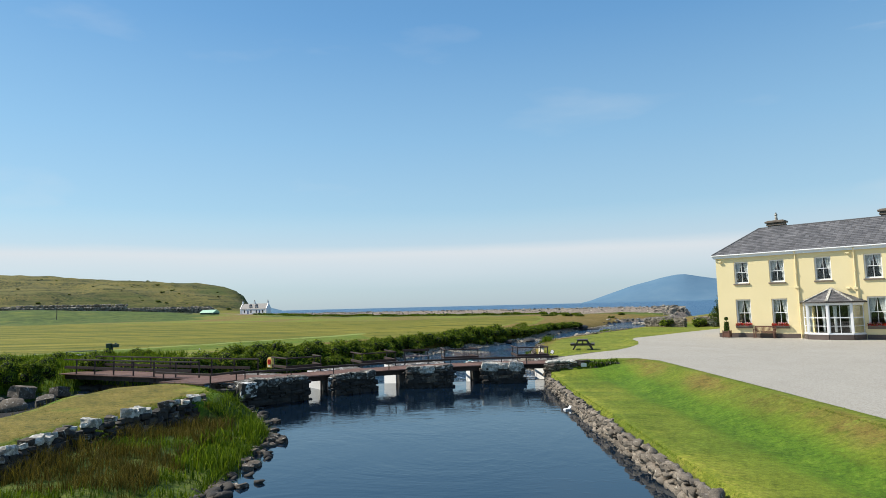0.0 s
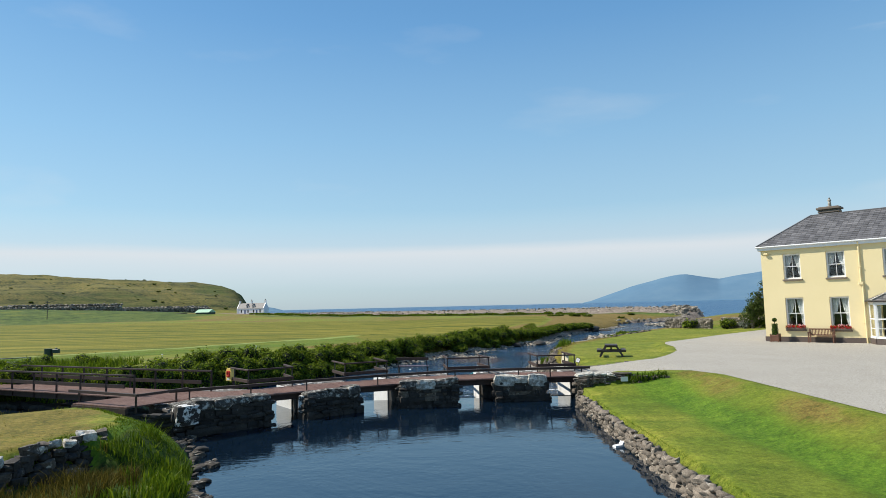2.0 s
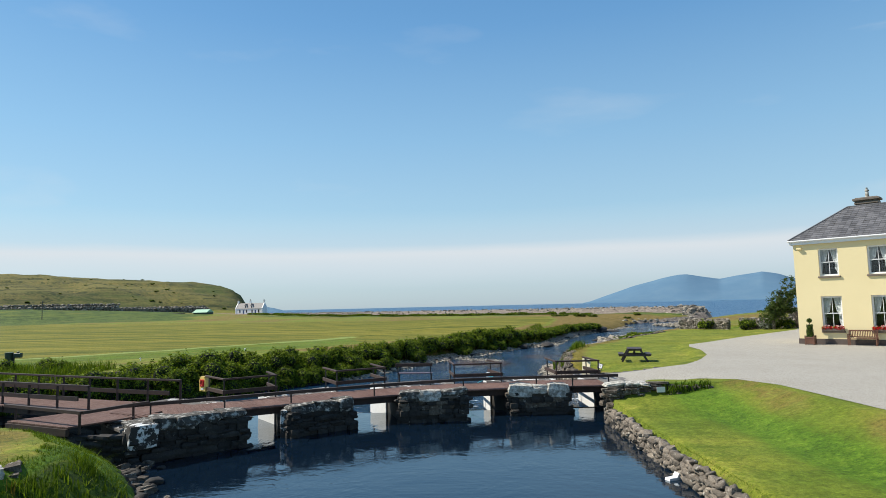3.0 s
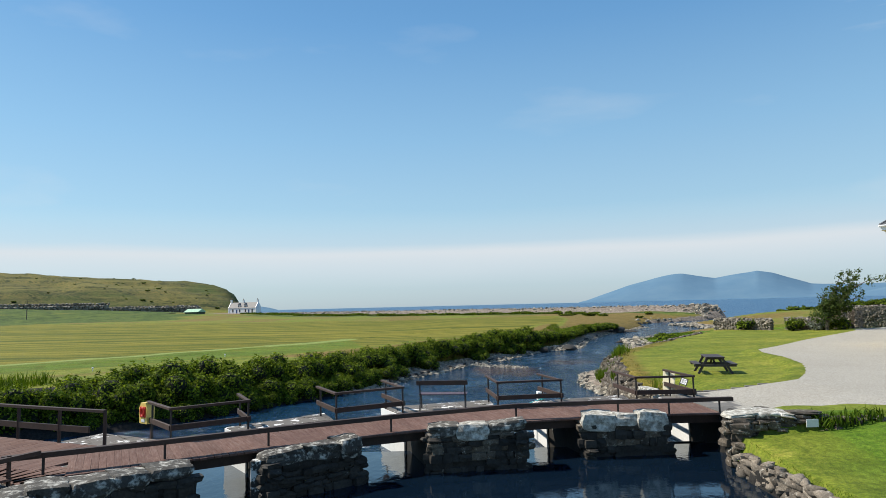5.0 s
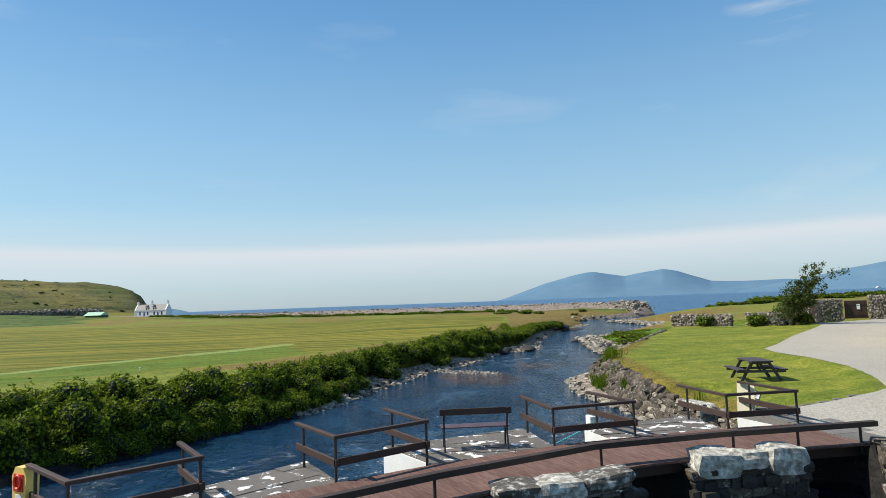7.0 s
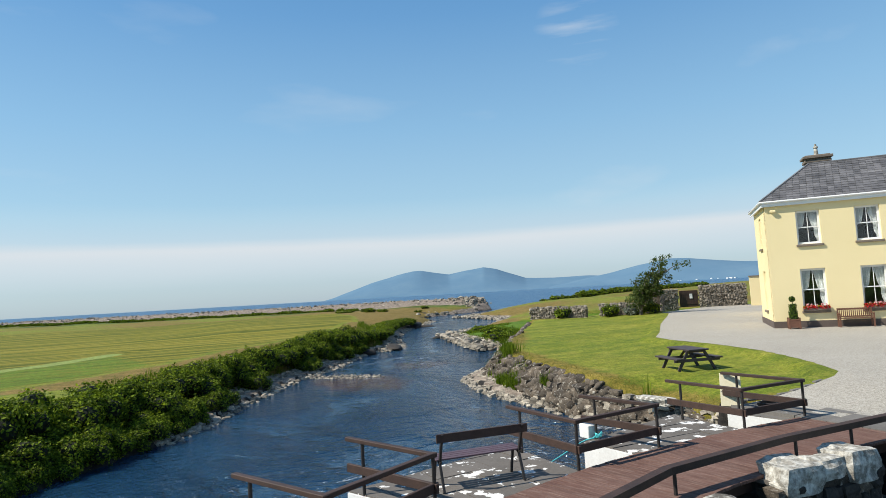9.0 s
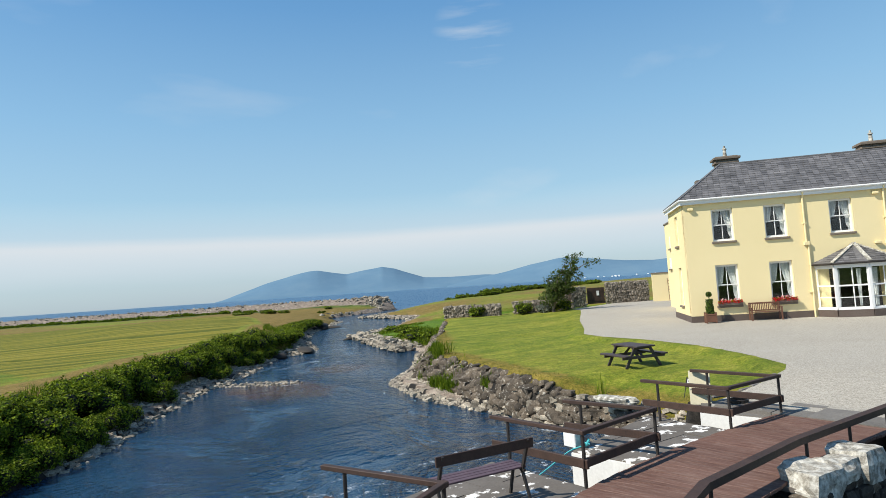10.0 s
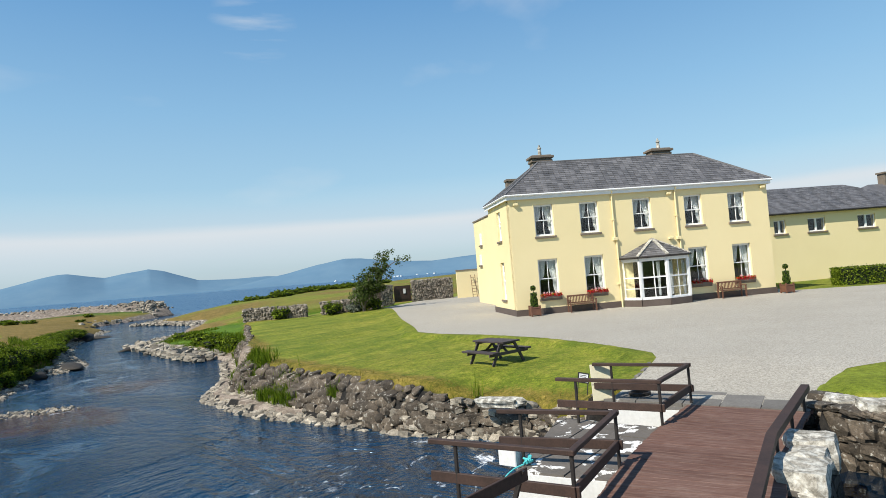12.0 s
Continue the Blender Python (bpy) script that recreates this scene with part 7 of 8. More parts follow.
strand = shrub(660, 2.6, 1.6, 0.5, 420, 0.3, "low green strand plants along the storm beach", "plant", FRESH, "strand plants")
for k in range(95):
    t = (k + rr.random()) / 95
    x = -82 + 118 * t
    y = float(np.interp(x, [-108, -55, -15, 25, 48], [322, 250, 213, 183, 166])) - rr.uniform(9, 15)
    m = Matrix.LocRotScale((x, y, height(x, y) - 0.08), Euler((0, 0, rr.uniform(0, 6.28))), None)
    ob = strand if k == 0 else copy_thing(strand, m)
    ob.matrix_basis = m
    q_ = rr.uniform(0.5, 1.1)
    ob.scale = (q_, q_, rr.uniform(0.5, 1.3))


def blades(name, spots, material, label, category, width, lean=0.35, parent=None):
    """Bent grass or rush blades as one joined mesh. spots: x, y, z, height."""
    rr_ = random.Random(len(spots) + 3)
    vs, fs = [], []
    for x, y, z, h in spots:
        a = rr_.uniform(0, 6.283)
        l_ = rr_.gauss(0, lean) * h
        dx, dy = math.cos(a) * l_, math.sin(a) * l_
        b = rr_.uniform(0, 6.283)
        wx_, wy_ = math.cos(b) * width / 2, math.sin(b) * width / 2
        k = len(vs)
        vs += [(x - wx_, y - wy_, z), (x + wx_, y + wy_, z), (x + wx_ * 0.8 + dx * 0.35, y + wy_ * 0.8 + dy * 0.35, z + h * 0.6), (x - wx_ * 0.8 + dx * 0.35, y - wy_ * 0.8 + dy * 0.35, z + h * 0.6), (x + dx, y + dy, z + h * rr_.uniform(0.85, 1.0))]
        fs += [(k, k + 1, k + 2, k + 3), (k + 3, k + 2, k + 4)]
    ob = new(name, mesh_of(name, vs, fs, material))
    if parent:
        ob.parent = parent
        ob["kind"] = "stuff"
        return ob
    return tagged(ob, label, category, kind="stuff")


def sampled(n_, x0, x1, y0, y1, keep, h0, h1, seed):
    """Places on the ground where keep(x, y, dw, dm) holds."""
    q_ = np.random.RandomState(seed)
    x, y = q_.uniform(x0, x1, n_), q_.uniform(y0, y1, n_)
    dw, dm = sd_poly(x, y, WATER), sd_poly(x, y, MOUND)
    k = keep(x, y, dw, dm)
    x, y = x[k], y[k]
    z, _ = land(x, y)
    hh = q_.uniform(h0, h1, len(x)) * (0.75 + 0.35 * lumps(x, y, 2.0, 5))
    return list(zip(x.tolist(), y.tolist(), (z - 0.03).tolist(), np.maximum(hh, h0 * 0.5).tolist()))


reed_zone = lambda x, y, dw, dm: (dw > 0.2) & (dm > 0.55) & (dw < 5.6) & (x < -4) & (y < 23.2 + 0.8 * lumps(x, y, 1.5, 28))
rush_zone = lambda x, y, dw, dm: reed_zone(x, y, dw, dm) & (dw > 1.3 + 0.3 * lumps(x, y, 1.4, 26)) & (y > 11.5) & (y < 21.4) & (lumps(x, y, 3.2, 22) > -0.45)
open_zone = lambda x, y, dw, dm: (y < 13.5) & (lumps(x, y, 2.4, 27) > -0.1)
blades("rushes", sampled(40000, -11, -4.5, 7, 24.5, lambda x, y, dw, dm: reed_zone(x, y, dw, dm) & ~rush_zone(x, y, dw, dm) & ~open_zone(x, y, dw, dm) & (lumps(x, y, 1.4, 21) > -0.2), 0.12, 0.46, 31), FRESH, "lush green grass on the pool bank", "grass", 0.02, 0.6)
blades("rushes", sampled(14000, -11, -4.5, 7, 24, lambda x, y, dw, dm: reed_zone(x, y, dw, dm) & ~rush_zone(x, y, dw, dm) & (lumps(x, y, 3.0, 25) > 0.1), 0.15, 0.4, 41), BLADE, "dark green rushes on the pool bank", "rushes", 0.018, 0.5)
blades("rushes", sampled(52000, -11, -5.0, 7, 25, lambda x, y, dw, dm: rush_zone(x, y, dw, dm) & (lumps(x, y, 1.1, 23) > -0.25), 0.24, 0.6, 32), DRYBLADE, "brown seeding rushes below the stone wall", "rushes", 0.014, 0.45)
blades("dry_grass", sampled(16000, -11, -5.5, 7, 16, lambda x, y, dw, dm: reed_zone(x, y, dw, dm) & open_zone(x, y, dw, dm), 0.03, 0.1, 42), STRAW, "short yellowing grass between the rushes", "grass", 0.012, 0.6)
blades("mound_grass", sampled(30000, -12, -7.0, 20.8, 27, lambda x, y, dw, dm: (dm > -0.1) & (dw > 0.25) & (x > -12.3) & (lumps(x, y, 0.9, 29) > -0.35), 0.03, 0.13, 43), FRESH, "short green grass on the shoulder of the mound", "grass", 0.014, 0.7)
blades("iris_leaves", sampled(5000, -9, -4.8, 15, 22.5, lambda x, y, dw, dm: (dw > 0.25) & (dw < 1.6) & (lumps(x, y, 2.2, 24) > -0.05), 0.35, 0.65, 33), FRESH, "broad green iris leaves at the water", "iris", 0.036, 0.35)
blades("dry_grass", sampled(34000, -22, -8, 6, 27.5, lambda x, y, dw, dm: (dm < 0.15), 0.02, 0.08, 34), STRAW, "short dry yellow grass on the mound", "grass", 0.012, 0.7)
blades("dry_grass", sampled(5000, -22, -10.5, 6, 27.5, lambda x, y, dw, dm: (dm < 0.3) & (dm > -0.35), 0.10, 0.28, 35), STRAW, "golden grass stalks along the far edge of the mound", "grass", 0.010, 0.5)
blades("lawn_grass", sampled(70000, 5.1, 10.7, 9, 32, lambda x, y, dw, dm: dw > 0.25, 0.02, 0.05, 36), FRESH, "short mown grass on the bank", "grass", 0.010, 0.7)
blades("spit_grass", sampled(42000, 12, 24, 58, 84, lambda x, y, dw, dm: (dw > 0.9) & (dw < 5.0) & (sd_poly(x, y, LAWN) > 0.1) & (lumps(x, y, 4, 51) > -0.3), 0.12, 0.34, 40), FRESH, "rank green grass on the river spit", "grass", 0.03)
blades("lush_grass", sampled(34000, -30, -17.5, 24, 43, lambda x, y, dw, dm: (dw > 0.2) & ((x < -19) | (y > 30)), 0.25, 0.75, 37), FRESH, "tall bright green grass beyond the walkway", "grass", 0.03)
blades("bank_grass", sampled(16000, 5.5, 17, 37, 62, lambda x, y, dw, dm: (dw > np.interp(y, BANK_Y, BANK_W) - 0.05) & (dw < np.interp(y, BANK_Y, BANK_W) + 0.6), 0.05, 0.15, 38), STRAW, "dry grass fringe along the lawn edge", "grass", 0.014, 0.5)
blades("hedge_bank_grass", sampled(170000, -8, 22, 47, 100, lambda x, y, dw, dm: (dw > 1.15 + 0.35 * lumps(x, y, 1.3, 93)) & (dw < 3.6) & (x - 0.42 * y < -18.5) & (lumps(x, y, 2.5, 91) > -0.4), 0.16, 0.52, 92), FRESH, "rank green grass between the hedge and the shingle", "grass", 0.025, 0.6)
for k, (x, y, w, n_) in enumerate(((8.05, 52.1, 0.3, 520), (6.95, 49.9, 0.28, 520), (6.7, 48.9, 0.22, 420), (6.45, 48.2, 0.14, 200), (6.3, 46.2, 0.14, 260), (8.7, 53.4, 0.3, 520), (9.4, 55.2, 0.45, 700), (11.6, 58.9, 0.5, 700), (14.4, 62.6, 0.6, 700), (16.6, 66.4, 0.7, 800), (18.6, 70.0, 0.8, 800), (6.4, 40.9, 0.15, 100))):
    sp = []
    for _ in range(n_):
        px_, py_ = x + rr.gauss(0, w), y + rr.gauss(0, w)
        if float(sd_poly(np.array([px_]), np.array([py_]), WATER)[0]) > 0.45 and (py_ < 54 or float(sd_poly(np.array([px_]), np.array([py_]), LAWN)[0]) > 0.15):
            sp.append((px_, py_, height(px_, py_) + 0.02, rr.uniform(0.25, 0.6)))
    blades("river_grass", sp, FRESH, "bright green grass tuft among the bank boulders", "grass", 0.022)
sp = []
for _ in range(260):
    t = rr.random()
    sp.append((7.15 + 1.6 * t, 31.62 + rr.uniform(-0.12, 0.3), -0.42 + 0.12 * t + rr.uniform(0, 0.2), rr.uniform(0.14, 0.34)))
blades("wall_plants", sp, BLADE, "strap-leaved plants growing in the abutment wall", "plants", 0.035, 0.6)


# the wind-bent tree by the lawn
def limb(bm_, pts, r0, r1):
    for k in range(len(pts) - 1):
        f0, f1 = k / (len(pts) - 1), (k + 1) / (len(pts) - 1)
        rod(bm_, pts[k], pts[k + 1], r0 + (r1 - r0) * f0, r0 + (r1 - r0) * f1, 6)


tree = thing("tree", "wind-bent small tree with open leafy crown beside the lawn", "tree", pose(30.3, 68.3, -0.1))
rr = random.Random(41)
bm = bmesh.new()
clumps = []
# bare crown leans to the lee side, away from the sea wind
lee = Vector((0.80, -0.58, 0))
for k in range(11):
    a = rr.uniform(-1.9, 1.9)
    rot = Matrix.Rotation(a, 3, "Z") @ lee
    reach = 0.7 + 1.3 * max(0, math.cos(a)) + rr.uniform(0, 0.4)
    hgt = rr.uniform(2.6, 4.4) if abs(a) < 1.3 else rr.uniform(1.5, 3.2)
    pts = [Vector((rr.uniform(-0.1, 0.1), rr.uniform(-0.1, 0.1), 0.2))]
    for j in range(1, 6):
        f = j / 5
        pts.append(Vector((rot.x * reach * f ** 1.4, rot.y * reach * f ** 1.4, 0.2 + hgt * f ** 0.85)) + Vector((rr.gauss(0, 0.09), rr.gauss(0, 0.09), rr.gauss(0, 0.06))))
    limb(bm, pts, 0.075, 0.018)
    for p_ in pts[2:]:
        clumps.append((p_, 0.5))
    for j in range(6):
        o = rr.choice(pts[2:])
        tip = o + Vector((rr.gauss(0, 0.3), rr.gauss(0, 0.3), rr.uniform(0.05, 0.5))) + lee * rr.uniform(0, 0.5)
        limb(bm, [o, o.lerp(tip, 0.5) + Vector((0, 0, 0.06)), tip], 0.016, 0.006)
        clumps.append((tip, 0.32))
# one long arm on the lee side
arm = [Vector((0, 0, 0.3)), Vector((0.5, -0.35, 1.6)), Vector((1.1, -0.8, 2.7)), Vector((1.7, -1.25, 3.5)), Vector((2.5, -1.8, 4.0)), Vector((3.2, -2.3, 4.15))]
limb(bm, arm, 0.07, 0.015)
for p_ in arm[2:]:
    clumps += [(p_ + Vector((rr.gauss(0, 0.15), rr.gauss(0, 0.15), rr.gauss(0, 0.15))), 0.42) for _ in range(2)]
limb(bm, [Vector((0, 0, -0.2)), Vector((0.05, 0, 0.3)), Vector((0.15, -0.1, 1.0))], 0.16, 0.1)
part("trunk", bm, BARK, tree)
sp = []
for c, q_ in clumps:
    dens = 60 if c.z < 2.6 else 30
    for _ in range(dens):
        d_ = Vector((rr.gauss(0, 1), rr.gauss(0, 1), rr.gauss(0, 0.8))).normalized()
        sp.append((c + d_ * q_ * rr.uniform(0.2, 1.0), d_))
for _ in range(900):
    d_ = Vector((rr.gauss(0, 1), rr.gauss(0, 1), rr.gauss(0.2, 0.8))).normalized()
    sp.append((Vector((0, 0, 1.2)) + Vector((d_.x * 1.25, d_.y * 1.25, d_.z * 0.9)) * rr.uniform(0.6, 1.0), d_))
cr = new("crown", mesh_of("crown", *leaf_cloud(sp, 43, 0.13), LEAF2))
cr.parent = tree
cr["kind"] = "stuff"

for k, (x, y, z, rx, ry, h, lab, mat_) in enumerate(((28.9, 70.6, -0.15, 0.9, 0.7, 0.95, "rounded green garden shrub in front of the wall", LEAF), (30.0, 69.2, -0.15, 0.7, 0.6, 0.6, "silver-grey garden shrub beneath the tree", None), (31.2, 68.3, -0.1, 0.9, 0.7, 0.9, "dark green garden shrub beneath the tree", LEAF), (26.6, 74.2, -0.15, 1.1, 0.6, 0.8, "green climbing shrub against the low wall", LEAF))):
    s_ = shrub(700 + k, rx, ry, h, 1000, 0.11, lab, material=mat_ or leaf_material("silver_leaf", (0.16, 0.18, 0.15), (0.34, 0.37, 0.33)), group="garden shrubs")
    s_.matrix_basis = pose(x, y, z)

# clipped hedge beside the side wing
hedge = thing("clipped_hedge", "neatly clipped dark green hedge on the grass by the wing", "hedge", pose(36.4, 35.4, 0.0, 0, 0, -62))
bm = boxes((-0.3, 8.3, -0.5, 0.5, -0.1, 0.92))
part("inner_mass", bm, FOLIAGE_SHADE, hedge)
sp = []
for _ in range(5200):
    x, y, z = rr.uniform(-0.35, 8.35), rr.uniform(-0.55, 0.55), rr.uniform(0, 1.0)
    f = rr.randrange(3)
    n_ = Vector((0, 0, 1)) if f == 0 else Vector((0, -1, 0)) if f == 1 else Vector((-1, 0, 0))
    if f == 0:
        z = 0.97 + rr.gauss(0, 0.03)
    elif f == 1:
        y = -0.55 + rr.gauss(0, 0.03)
    else:
        x = -0.35 + rr.gauss(0, 0.03)
    sp.append((Vector((x, y, z)), n_))
hv = new("leaves", mesh_of("leaves", *leaf_cloud(sp, 47, 0.085), LEAF))
hv.parent = hedge
hv["kind"] = "stuff"

# ---- furniture and small things ----
def picnic_table():
    t = thing("picnic_table", "dark-stained wooden picnic table with attached benches on the lawn", "picnic table")
    for k in range(5):
        y = -0.36 + k * 0.145
        part("tabletop_board", boxes((-0.86, 0.86, y, y + 0.135, 0.71, 0.765), bevel=0.006), PURPLEWOOD, t)
    for s in (-1, 1):
        for k in range(2):
            y = s * (0.62 + 0.14 * k)
            part("seat_board", boxes((-0.88, 0.88, y - 0.065, y + 0.065, 0.41, 0.465), bevel=0.006), PURPLEWOOD, t)
    for x in (-0.62, 0.62):
        for s in (-1, 1):
            bm_ = bmesh.new()
            beam(bm_, (x, s * 0.66, 0.0), (x, s * 0.27, 0.72), 0.05, 0.10, 0.005)
            part("leg", bm_, PURPLEWOOD, t)
        part("seat_bearer", boxes((x - 0.075, x - 0.028, -0.82, 0.82, 0.32, 0.42)), PURPLEWOOD, t)
        part("top_bearer", boxes((x + 0.028, x + 0.075, -0.36, 0.36, 0.63, 0.72)), PURPLEWOOD, t)
        bm_ = bmesh.new()
        beam(bm_, (x * 0.95, 0, 0.38), (x * 0.2, 0, 0.70), 0.08, 0.04)
        part("brace", bm_, PURPLEWOOD, t)
    return t


PURPLEWOOD = surface("weathered_dark_wood", (0.030, 0.022, 0.022), (0.075, 0.058, 0.060), 3.0, 40.0, 0.65, 0.3, 0.005)
table = picnic_table()
table.matrix_basis = pose(9.3, 42.05, height(9.3, 42.05), 0, 0, 76) @ Matrix.Diagonal((0.78, 0.95, 0.88, 1))


def park_bench():
    """Slatted seat and one wide back rail on iron ends."""
    t = thing("park_bench", "slender iron bench with purple-brown slats on the flagged pier", "bench")
    for x in (-0.66, 0.66):
        bm_ = bmesh.new()
        beam(bm_, (x, -0.22, 0.0), (x, -0.05, 0.42), 0.035, 0.035)
        beam(bm_, (x, 0.28, 0.0), (x, 0.16, 0.42), 0.035, 0.035)
        beam(bm_, (x, -0.05, 0.38), (x, -0.24, 0.86), 0.035, 0.045)
        beam(bm_, (x, -0.12, 0.41), (x, 0.30, 0.43), 0.035, 0.03)
        part("end_frame", bm_, IRON, t, "black iron end frame")
    for k in range(4):
        y = -0.08 + 0.1 * k
        part("seat_slat", boxes((-0.72, 0.72, y, y + 0.085, 0.435, 0.46), bevel=0.004), PURPLE, t)
    bm_ = bmesh.new()
    beam(bm_, (-0.75, -0.225, 0.80), (0.75, -0.225, 0.80), 0.03, 0.13, 0.004)
    part("back_rail", bm_, TIMBER, t)
    return t


pb = park_bench()
pb.matrix_basis = pose(-1.57, 35.5, -0.33, 0, 0, -5)


def garden_bench():
    t = thing("garden_bench", "brown slatted wooden garden bench against the house wall", "bench", group="benches by the house")
    for x in (-0.68, 0.68):
        part("leg", boxes((x - 0.03, x + 0.03, -0.48, -0.42, 0, 0.62)), BENCHWOOD, t)
        part("leg", boxes((x - 0.03, x + 0.03, -0.07, -0.01, 0, 0.88)), BENCHWOOD, t)
        part("armrest", boxes((x - 0.035, x + 0.035, -0.5, -0.02, 0.62, 0.65), bevel=0.005), BENCHWOOD, t)
    for k in range(5):
        y = -0.46 + 0.088 * k
        part("seat_slat", boxes((-0.70, 0.70, y, y + 0.07, 0.40, 0.425)), BENCHWOOD, t)
    part("top_rail", boxes((-0.70, 0.70, -0.06, -0.02, 0.80, 0.88), bevel=0.01), BENCHWOOD, t)
    part("lower_rail", boxes((-0.65, 0.65, -0.055, -0.025, 0.46, 0.51)), BENCHWOOD, t)
    for k in range(16):
        x = -0.61 + k * 0.081
        part("back_slat", boxes((x - 0.018, x + 0.018, -0.05, -0.03, 0.51, 0.80)), BENCHWOOD, t)
    return t


gb = garden_bench()
gb.matrix_basis = HOUSE @ pose(3.6, -0.18, 0)
copy_thing(gb, HOUSE @ pose(12.0, -0.18, 0))


def topiary(seed):
    t = thing("topiary", "clipped box topiary topped with a ball in a wooden tub", "potted plant", group="topiary by the house")
    part("tub", boxes((-0.24, 0.24, -0.24, 0.24, 0.06, 0.46), (-0.26, 0.26, -0.26, 0.26, 0.40, 0.44), bevel=0.012), BENCHWOOD, t)
    for x in (-0.22, 0.22):
        for y in (-0.22, 0.22):
            part("tub_leg", boxes((x - 0.035, x + 0.035, y - 0.035, y + 0.035, 0, 0.54)), BENCHWOOD, t)
    rr_ = random.Random(seed)
    sp_ = []
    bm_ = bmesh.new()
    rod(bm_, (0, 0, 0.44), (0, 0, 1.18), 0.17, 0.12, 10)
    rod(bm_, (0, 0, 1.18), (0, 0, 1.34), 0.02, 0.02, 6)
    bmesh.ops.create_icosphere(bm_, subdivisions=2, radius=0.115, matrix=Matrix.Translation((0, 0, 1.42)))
    part("inner_mass", bm_, FOLIAGE_SHADE, t)
    for _ in range(800):
        a = rr_.uniform(0, 6.283)
        if rr_.random() < 0.75:
            z = rr_.uniform(0.46, 1.2)
            q_ = 0.20 - 0.05 * (z - 0.46) / 0.74 + 0.012 * math.sin(z * 18)
            n_ = Vector((math.cos(a), math.sin(a), 0.1))
            sp_.append((Vector((n_.x * q_, n_.y * q_, z)), n_))
        else:
            n_ = Vector((rr_.gauss(0, 1), rr_.gauss(0, 1), rr_.gauss(0, 1))).normalized()
            sp_.append((Vector((0, 0, 1.42)) + n_ * 0.135, n_))
    lv = new("leaves", mesh_of("leaves", *leaf_cloud(sp_, seed, 0.05), TOPIARY))
    lv.parent = t
    lv["kind"] = "stuff"
    return t


TOPIARY = leaf_material("box_leaf", (0.05, 0.095, 0.012), (0.13, 0.19, 0.03))
tp = topiary(3)
tp.matrix_basis = HOUSE @ pose(1.0, -0.62, 0)
copy_thing(tp, HOUSE @ pose(15.0, -0.75, 0))


def flower_box(w, seed):
    t = thing("window_box", "window box packed with red and pink geraniums", "flower box", group="window boxes")
    part("trough", boxes((0, w, -0.20, -0.02, 0, 0.15), bevel=0.01), SILL, t)
    rr_ = random.Random(seed)
    for nm, mat_, n_, sz in (("leaves", LEAF, 160, 0.05), ("bloom_mass", FLOWER, 420, 0.055), ("pale_bloom_mass", FLOWERW, 110, 0.05)):
        cl = [rr_.uniform(0.05, w - 0.05) for _ in range(6)]
        sp_ = []
        for _ in range(n_):
            x = rr_.uniform(0.0, w) if nm != "pale_bloom_mass" else rr_.choice(cl) + rr_.gauss(0, 0.03)
            z = {"leaves": 0.17, "bloom_mass": 0.15, "pale_bloom_mass": 0.24}[nm] + rr_.uniform(-0.06, 0.1)
            sp_.append((Vector((x, -0.13 + rr_.uniform(-0.12, 0.08), z)), Vector((rr_.gauss(0, 0.5), -0.6, 0.6)).normalized()))
        lv = new(nm, mesh_of(nm, *leaf_cloud(sp_, seed, sz), mat_))
        lv.parent = t
        lv["kind"] = "stuff"
    return t


for k, (x, z, w, h) in enumerate(WL):
    fb = flower_box(w + 0.06, 60 + k)
    fb.matrix_basis = HOUSE @ pose(x - 0.03, -0.002, z + 0.0)

# lifebuoy box on the guard rail
lb = thing("lifebuoy_box", "cream-yellow lifebuoy housing with red ring inside", "lifebuoy", pose(-9.12, 33.05, -0.08, 0, 0, -35))
bm = bmesh.new()
pr = [(-0.17, 0.0), (0.17, 0.0), (0.19, 0.38), (0.10, 0.52), (-0.10, 0.52), (-0.19, 0.38)]
fr = [bm.verts.new((x, -0.1, z)) for x, z in pr]
bk = [bm.verts.new((x, 0.1, z)) for x, z in pr]
bm.faces.new(bk)
bm.faces.new(fr[::-1])
for i in range(6):
    bm.faces.new((fr[i], fr[(i + 1) % 6], bk[(i + 1) % 6], bk[i]))
bmesh.ops.recalc_face_normals(bm, faces=bm.faces[:])
part("housing", bm, BUOYBOX, lb)
part("opening", boxes((-0.12, 0.12, -0.115, -0.101, 0.16, 0.42)), RED, lb, "red lifebuoy showing in the opening")
bm = bmesh.new()
for k in range(20):
    a, b = k / 20 * 6.283, (k + 1) / 20 * 6.283
    rod(bm, (math.cos(a) * 0.085, -0.125, 0.30 + math.sin(a) * 0.10), (math.cos(b) * 0.085, -0.125, 0.30 + math.sin(b) * 0.10), 0.022, seg=6)
part("ring", bm, RED, lb)
part("label_panel", boxes((-0.08, 0.08, -0.108, -0.1005, 0.04, 0.11)), WHITE, lb)
part("post", boxes((-0.03, 0.03, 0.101, 0.15, -0.5, 0.4)), TIMBER, lb)

